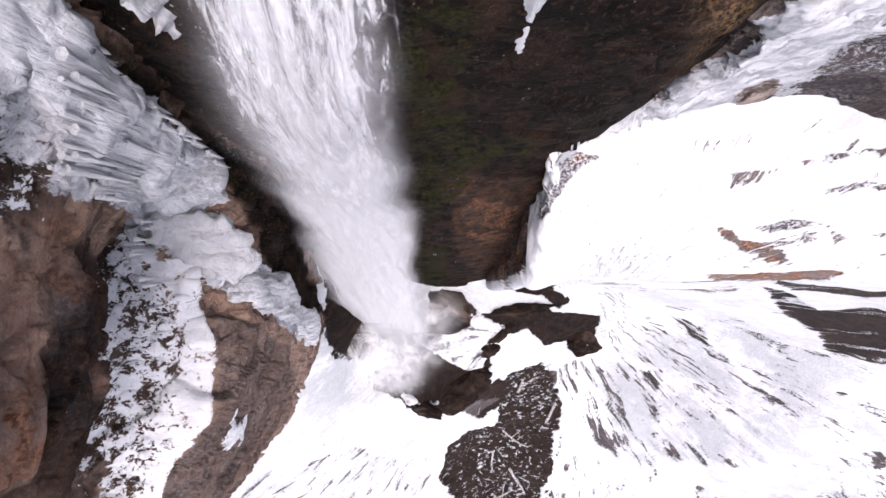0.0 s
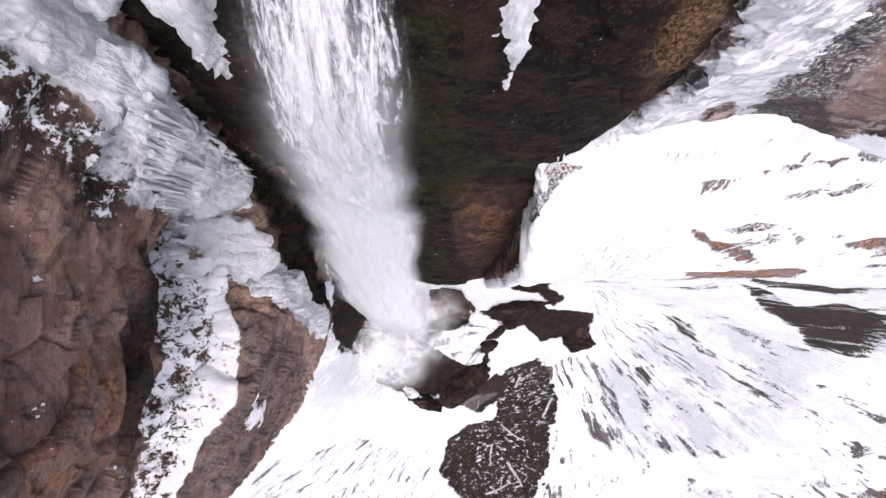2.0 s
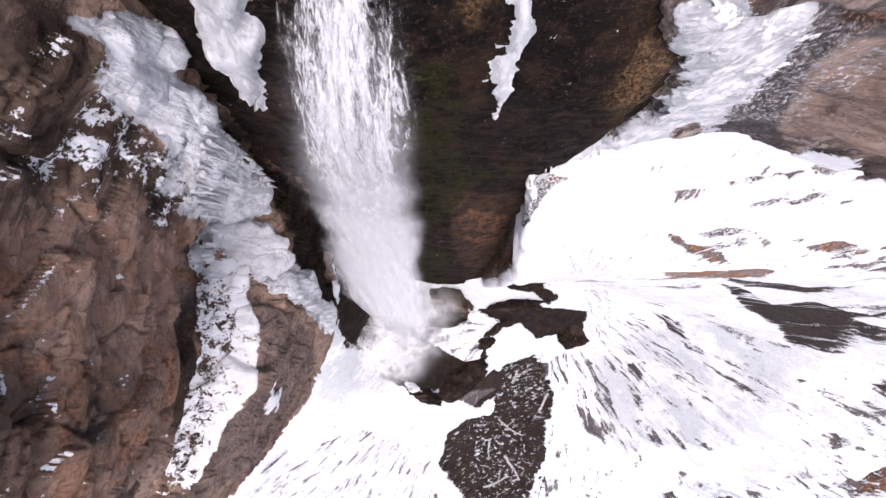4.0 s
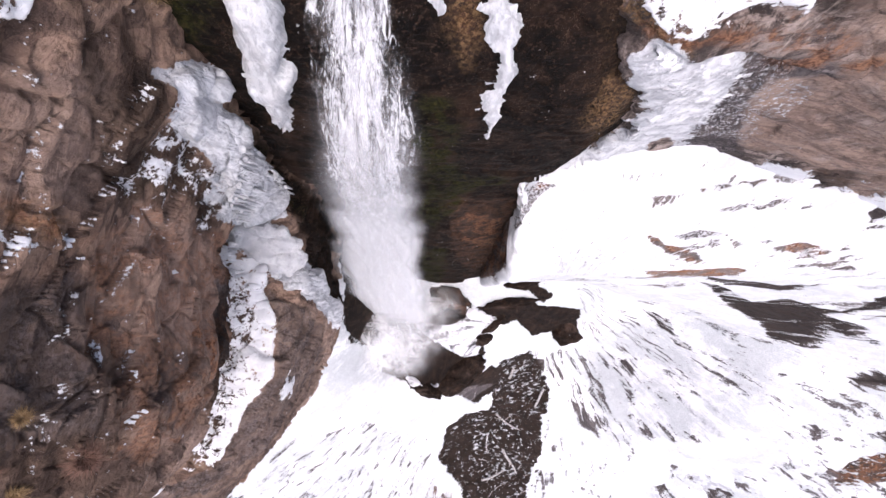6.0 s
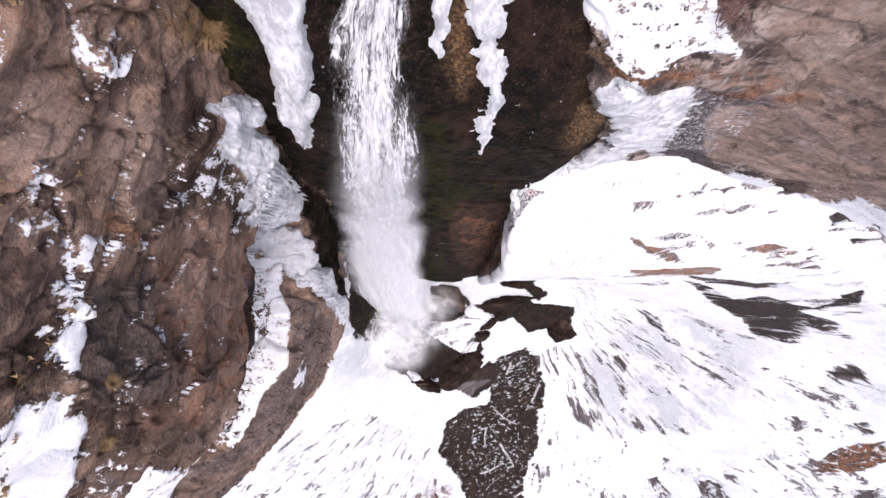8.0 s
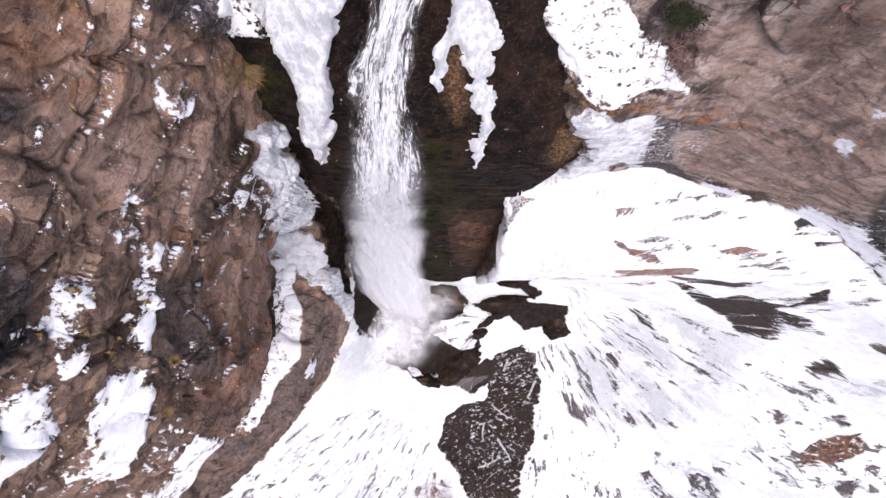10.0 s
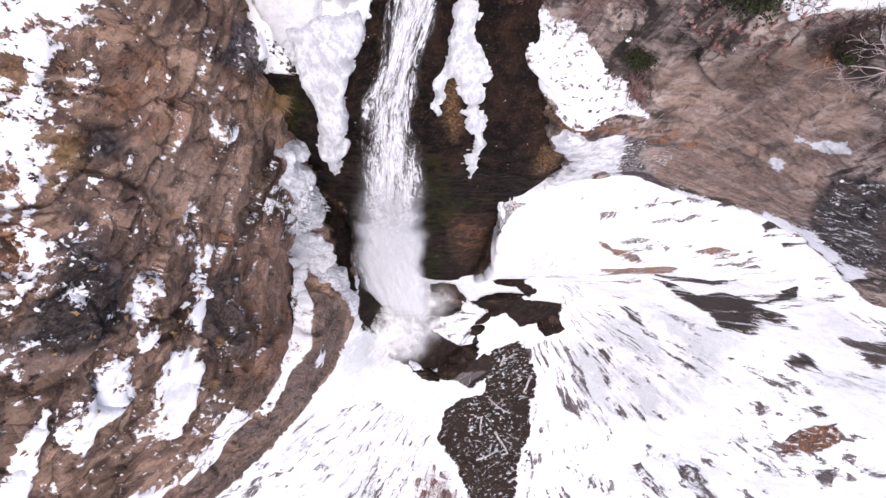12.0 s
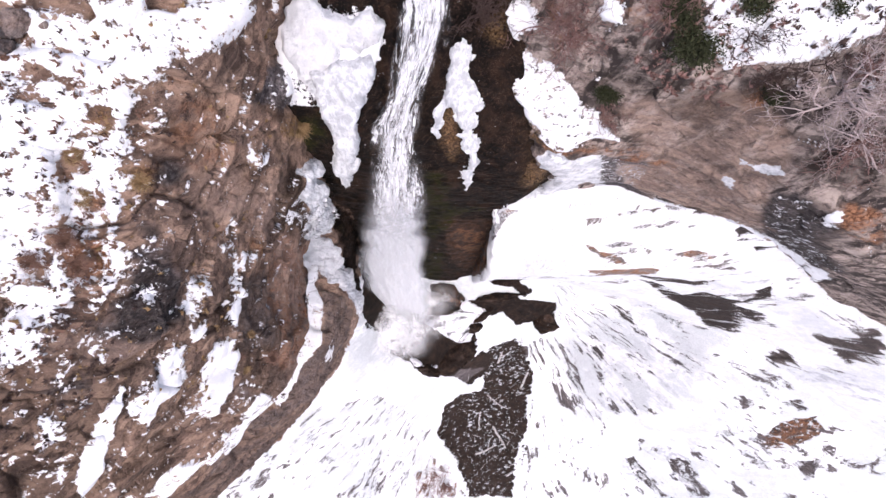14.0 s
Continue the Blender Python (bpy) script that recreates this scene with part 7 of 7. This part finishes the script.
def tuft(x, y, z, r, kind, turn, tilt=0):
    ob = new("grass_tuft", TUFTS[kind])
    ob.matrix_world = Matrix.Translation((x, y, z)) @ pose(0, 0, 0, 0, tilt, turn) @ Matrix.Diagonal((r, r, r, 1))
    tagged(ob, "dry rust-coloured grass tuft on a rock ledge" if kind == 2 else "dry golden grass tuft growing from the rock", "grass", "grass tufts")


for k, (x, y, z, r, kind, tilt) in enumerate(((-5.95, 5.55, 41.1, .5, 0, 30), (-6.2, 5.2, 41.95, .36, 0, 40), (-5.7, 5.75, 41.2, .4, 1, 20), (-9.3, 3.9, 47.55, .4, 0, 0), (-10.1, 3.6, 47.7, .26, 1, 0),
                                              (-10, 3.05, 47.65, .3, 0, 0), (-10, 1.9, 47.35, .34, 0, 0), (-10.45, 1.55, 47.85, .26, 1, 0), (-8.55, 2.4, 47.05, .3, 0, 10), (-10.7, 2.2, 47.8, .28, 2, 0),
                                              (-10.05, .7, 47.8, .36, 2, 0), (-9.8, 0, 47.65, .34, 2, 0), (-10.9, .1, 47.95, .3, 2, 0), (-7.4, .7, 42.15, .28, 0, 45), (-7.75, -1.6, 42.85, .22, 0, 40),
                                              (-7.75, -2.7, 42.8, .2, 0, 40), (-7.75, -3.6, 42.6, .3, 2, 50), (-7.7, -4.3, 42.15, .22, 0, 50), (-6.85, -3.9, 41.65, .34, 2, 50), (-7.4, -2.9, 42.3, .18, 0, 40), (-6.25, 5.5, 41.2, .4, 0, 40))):
    tuft(x, y, z, r, kind, 40 * k, tilt)


def evergreen(x, y, z, r, seed):
    rng = random.Random(seed)
    thing = tagged(new("evergreen_shrub"), "dark green evergreen shrub clinging to the cliff rim", "shrub", "evergreen shrubs")
    thing.location = (x, y, z)
    bm = bmesh.new()
    tips = []
    for k in range(16):
        a = rng.uniform(0, 6.283)
        d = Vector((math.cos(a), math.sin(a), rng.uniform(.1, 1.2))).normalized()
        e = d * r * rng.uniform(.5, 1.0)
        tube(bm, [Vector((0, 0, -.1)), e * .5 + Vector((0, 0, .05 * r)), e], [.035 * r, .025 * r, .01 * r], 4)
        tips += [e, e * .75, e * .5]
    ob = new("branches", to_mesh("branches", bm, TWIG_DARK))
    ob.parent = thing
    bm = bmesh.new()
    for c in tips:
        for k in range(70):
            q = c + 0.26 * r * Vector((rng.gauss(0, 1), rng.gauss(0, 1), rng.gauss(0, .8)))
            d = Vector((rng.gauss(0, 1), rng.gauss(0, 1), rng.gauss(.6, .8))).normalized()
            s_ = d.orthogonal().normalized() * 0.022 * (0.5 + r)
            l = d * rng.uniform(.06, .14) * (0.5 + r * .6)
            v = [bm.verts.new(p) for p in (q - s_, q + s_, q + l)]
            bm.faces.new(v)
    ob = new("foliage", to_mesh("foliage", bm, GREEN))
    ob.parent = thing


for k, (x, y, z, r) in enumerate(((7.95, 7.0, 46.0, .85), (6.45, 6.5, 42.9, .5), (9.2, 7.9, 46.7, .6), (11.7, 7.8, 46.9, .55), (10.85, 5.6, 45.5, .35), (7.4, 7.7, 46.4, .6))):
    evergreen(x, y, z, r, 60 + k)
for k, (x, y, z, r, lean, mat, label, thick) in enumerate((
        (4.4, 8.4, 43.8, 1.6, (-.1, -.3, .5), TWIG_RED, "reddish leafless brush on the snowy rim", .02), (4.9, 8.9, 44.2, 1.2, (.1, -.3, .5), TWIG_RED, "reddish leafless brush on the snowy rim", .02),
        (6.6, 6.1, 41.8, .8, (0, -.7, .4), TWIG_RED, "reddish leafless brush on a rock ledge", .016), (7.3, 7.9, 46.4, 1.0, (.2, -.3, .6), TWIG_RED, "rusty leafless bush beside an evergreen", .018),
        (12.9, 5.9, 46.3, 2.0, (-.7, -.9, .1), TWIG_PALE, "pale bare bush hanging over the cliff edge", .034), (13.6, 5.0, 46.0, 2.0, (-.5, -1, .0), TWIG_PALE, "pale bare bush hanging over the cliff edge", .03),
        (13.9, 4.2, 45.8, 1.4, (-.3, -.9, .1), TWIG_RED, "pinkish bare bush leaning off the rim", .02), (12.9, 6.0, 46.6, 1.3, (0, -.2, .6), TWIG_RED, "pinkish bare brush in snow", .02),
        (9.4, 7.2, 46.2, .9, (0, -.3, .6), TWIG_DARK, "dark bare brush at the snow's edge", .02), (11.1, 6.1, 46.0, 1.0, (-.3, -.5, .5), TWIG_DARK, "dark tangled brush along the rim", .02),
        (1.5, 9.2, 43.8, .9, (-.2, -.4, .5), TWIG_DARK, "brown brush beside the lip of the fall", .018), (2.2, 9.9, 44.2, .8, (0, -.4, .5), TWIG_DARK, "brown brush beside the lip of the fall", .018),
        (-1, -38.5, -18.2, 2.6, (0, 0, .7), TWIG_RED, "reddish thicket standing in the snow fan", .05), (-2.6, -40.5, -18.4, 2.4, (0, 0, .7), TWIG_RED, "reddish thicket standing in the snow fan", .05),
        (0.8, -41.5, -19.4, 2.6, (0, 0, .7), TWIG_RED, "reddish thicket standing in the snow fan", .05))):
    bare_bush(x, y, z, r * 1.15, lean, mat, label, 300 + k, 10, 3, thick * 1.6)


def low_brush(name, where, count, size, mat, label, seed):
    """Scattered low plants and stubble in one body."""
    rng = random.Random(seed)
    bm = bmesh.new()
    for k in range(count):
        x, y, z = where(rng)
        r = size * rng.uniform(.4, 1.3)
        for i in range(9):
            a = rng.uniform(0, 6.283)
            c = Vector((x + r * .3 * rng.gauss(0, 1), y + r * .3 * rng.gauss(0, 1), z))
            e = c + Vector((math.cos(a) * r * .6, math.sin(a) * r * .6, r * rng.uniform(.2, .9)))
            s_ = Vector((-math.sin(a), math.cos(a), 0)) * r * .3
            v = [bm.verts.new(p) for p in (c - s_, c + s_, e)]
            bm.faces.new(v)
    tagged(new(name, to_mesh(name, bm, mat)), label, "brush", "", "stuff")


def on_sheet(s_, u0, u1, v0, v1):
    iu = np.where((s_.ku > u0) & (s_.ku < u1))[0]
    iv = np.where((s_.kv > v0) & (s_.kv < v1))[0]
    return lambda rng: s_.g[iu[rng.randrange(len(iu))], iv[rng.randrange(len(iv))]]


low_brush("low_brush", on_sheet(west, 0, 5, 9.9, 11.3), 520, .13, TWIG_DARK, "low dark stubble dotted over the plateau snow", 3)
low_brush("low_brush", on_sheet(east, 1.3, 6, 7.0, 8.5), 420, .16, TWIG_DARK, "low dark brush dotted along the eastern rim", 4)
low_brush("dry_grass", on_sheet(west, 0.5, 4.6, 8.6, 10.6), 120, .13, STRAW, "sparse dry grass on the rim and its ledges", 6)
low_brush("rusty_brush", on_sheet(west, 1.0, 3.6, 10.1, 10.75), 150, .16, STRAW_RED, "rust-brown low shrubs half buried in plateau snow", 7)
low_brush("twiggy_brush", on_sheet(east, 1.6, 3.2, 5.6, 7.6), 170, .18, TWIG_RED, "pinkish twiggy brush among the rim rocks", 8)
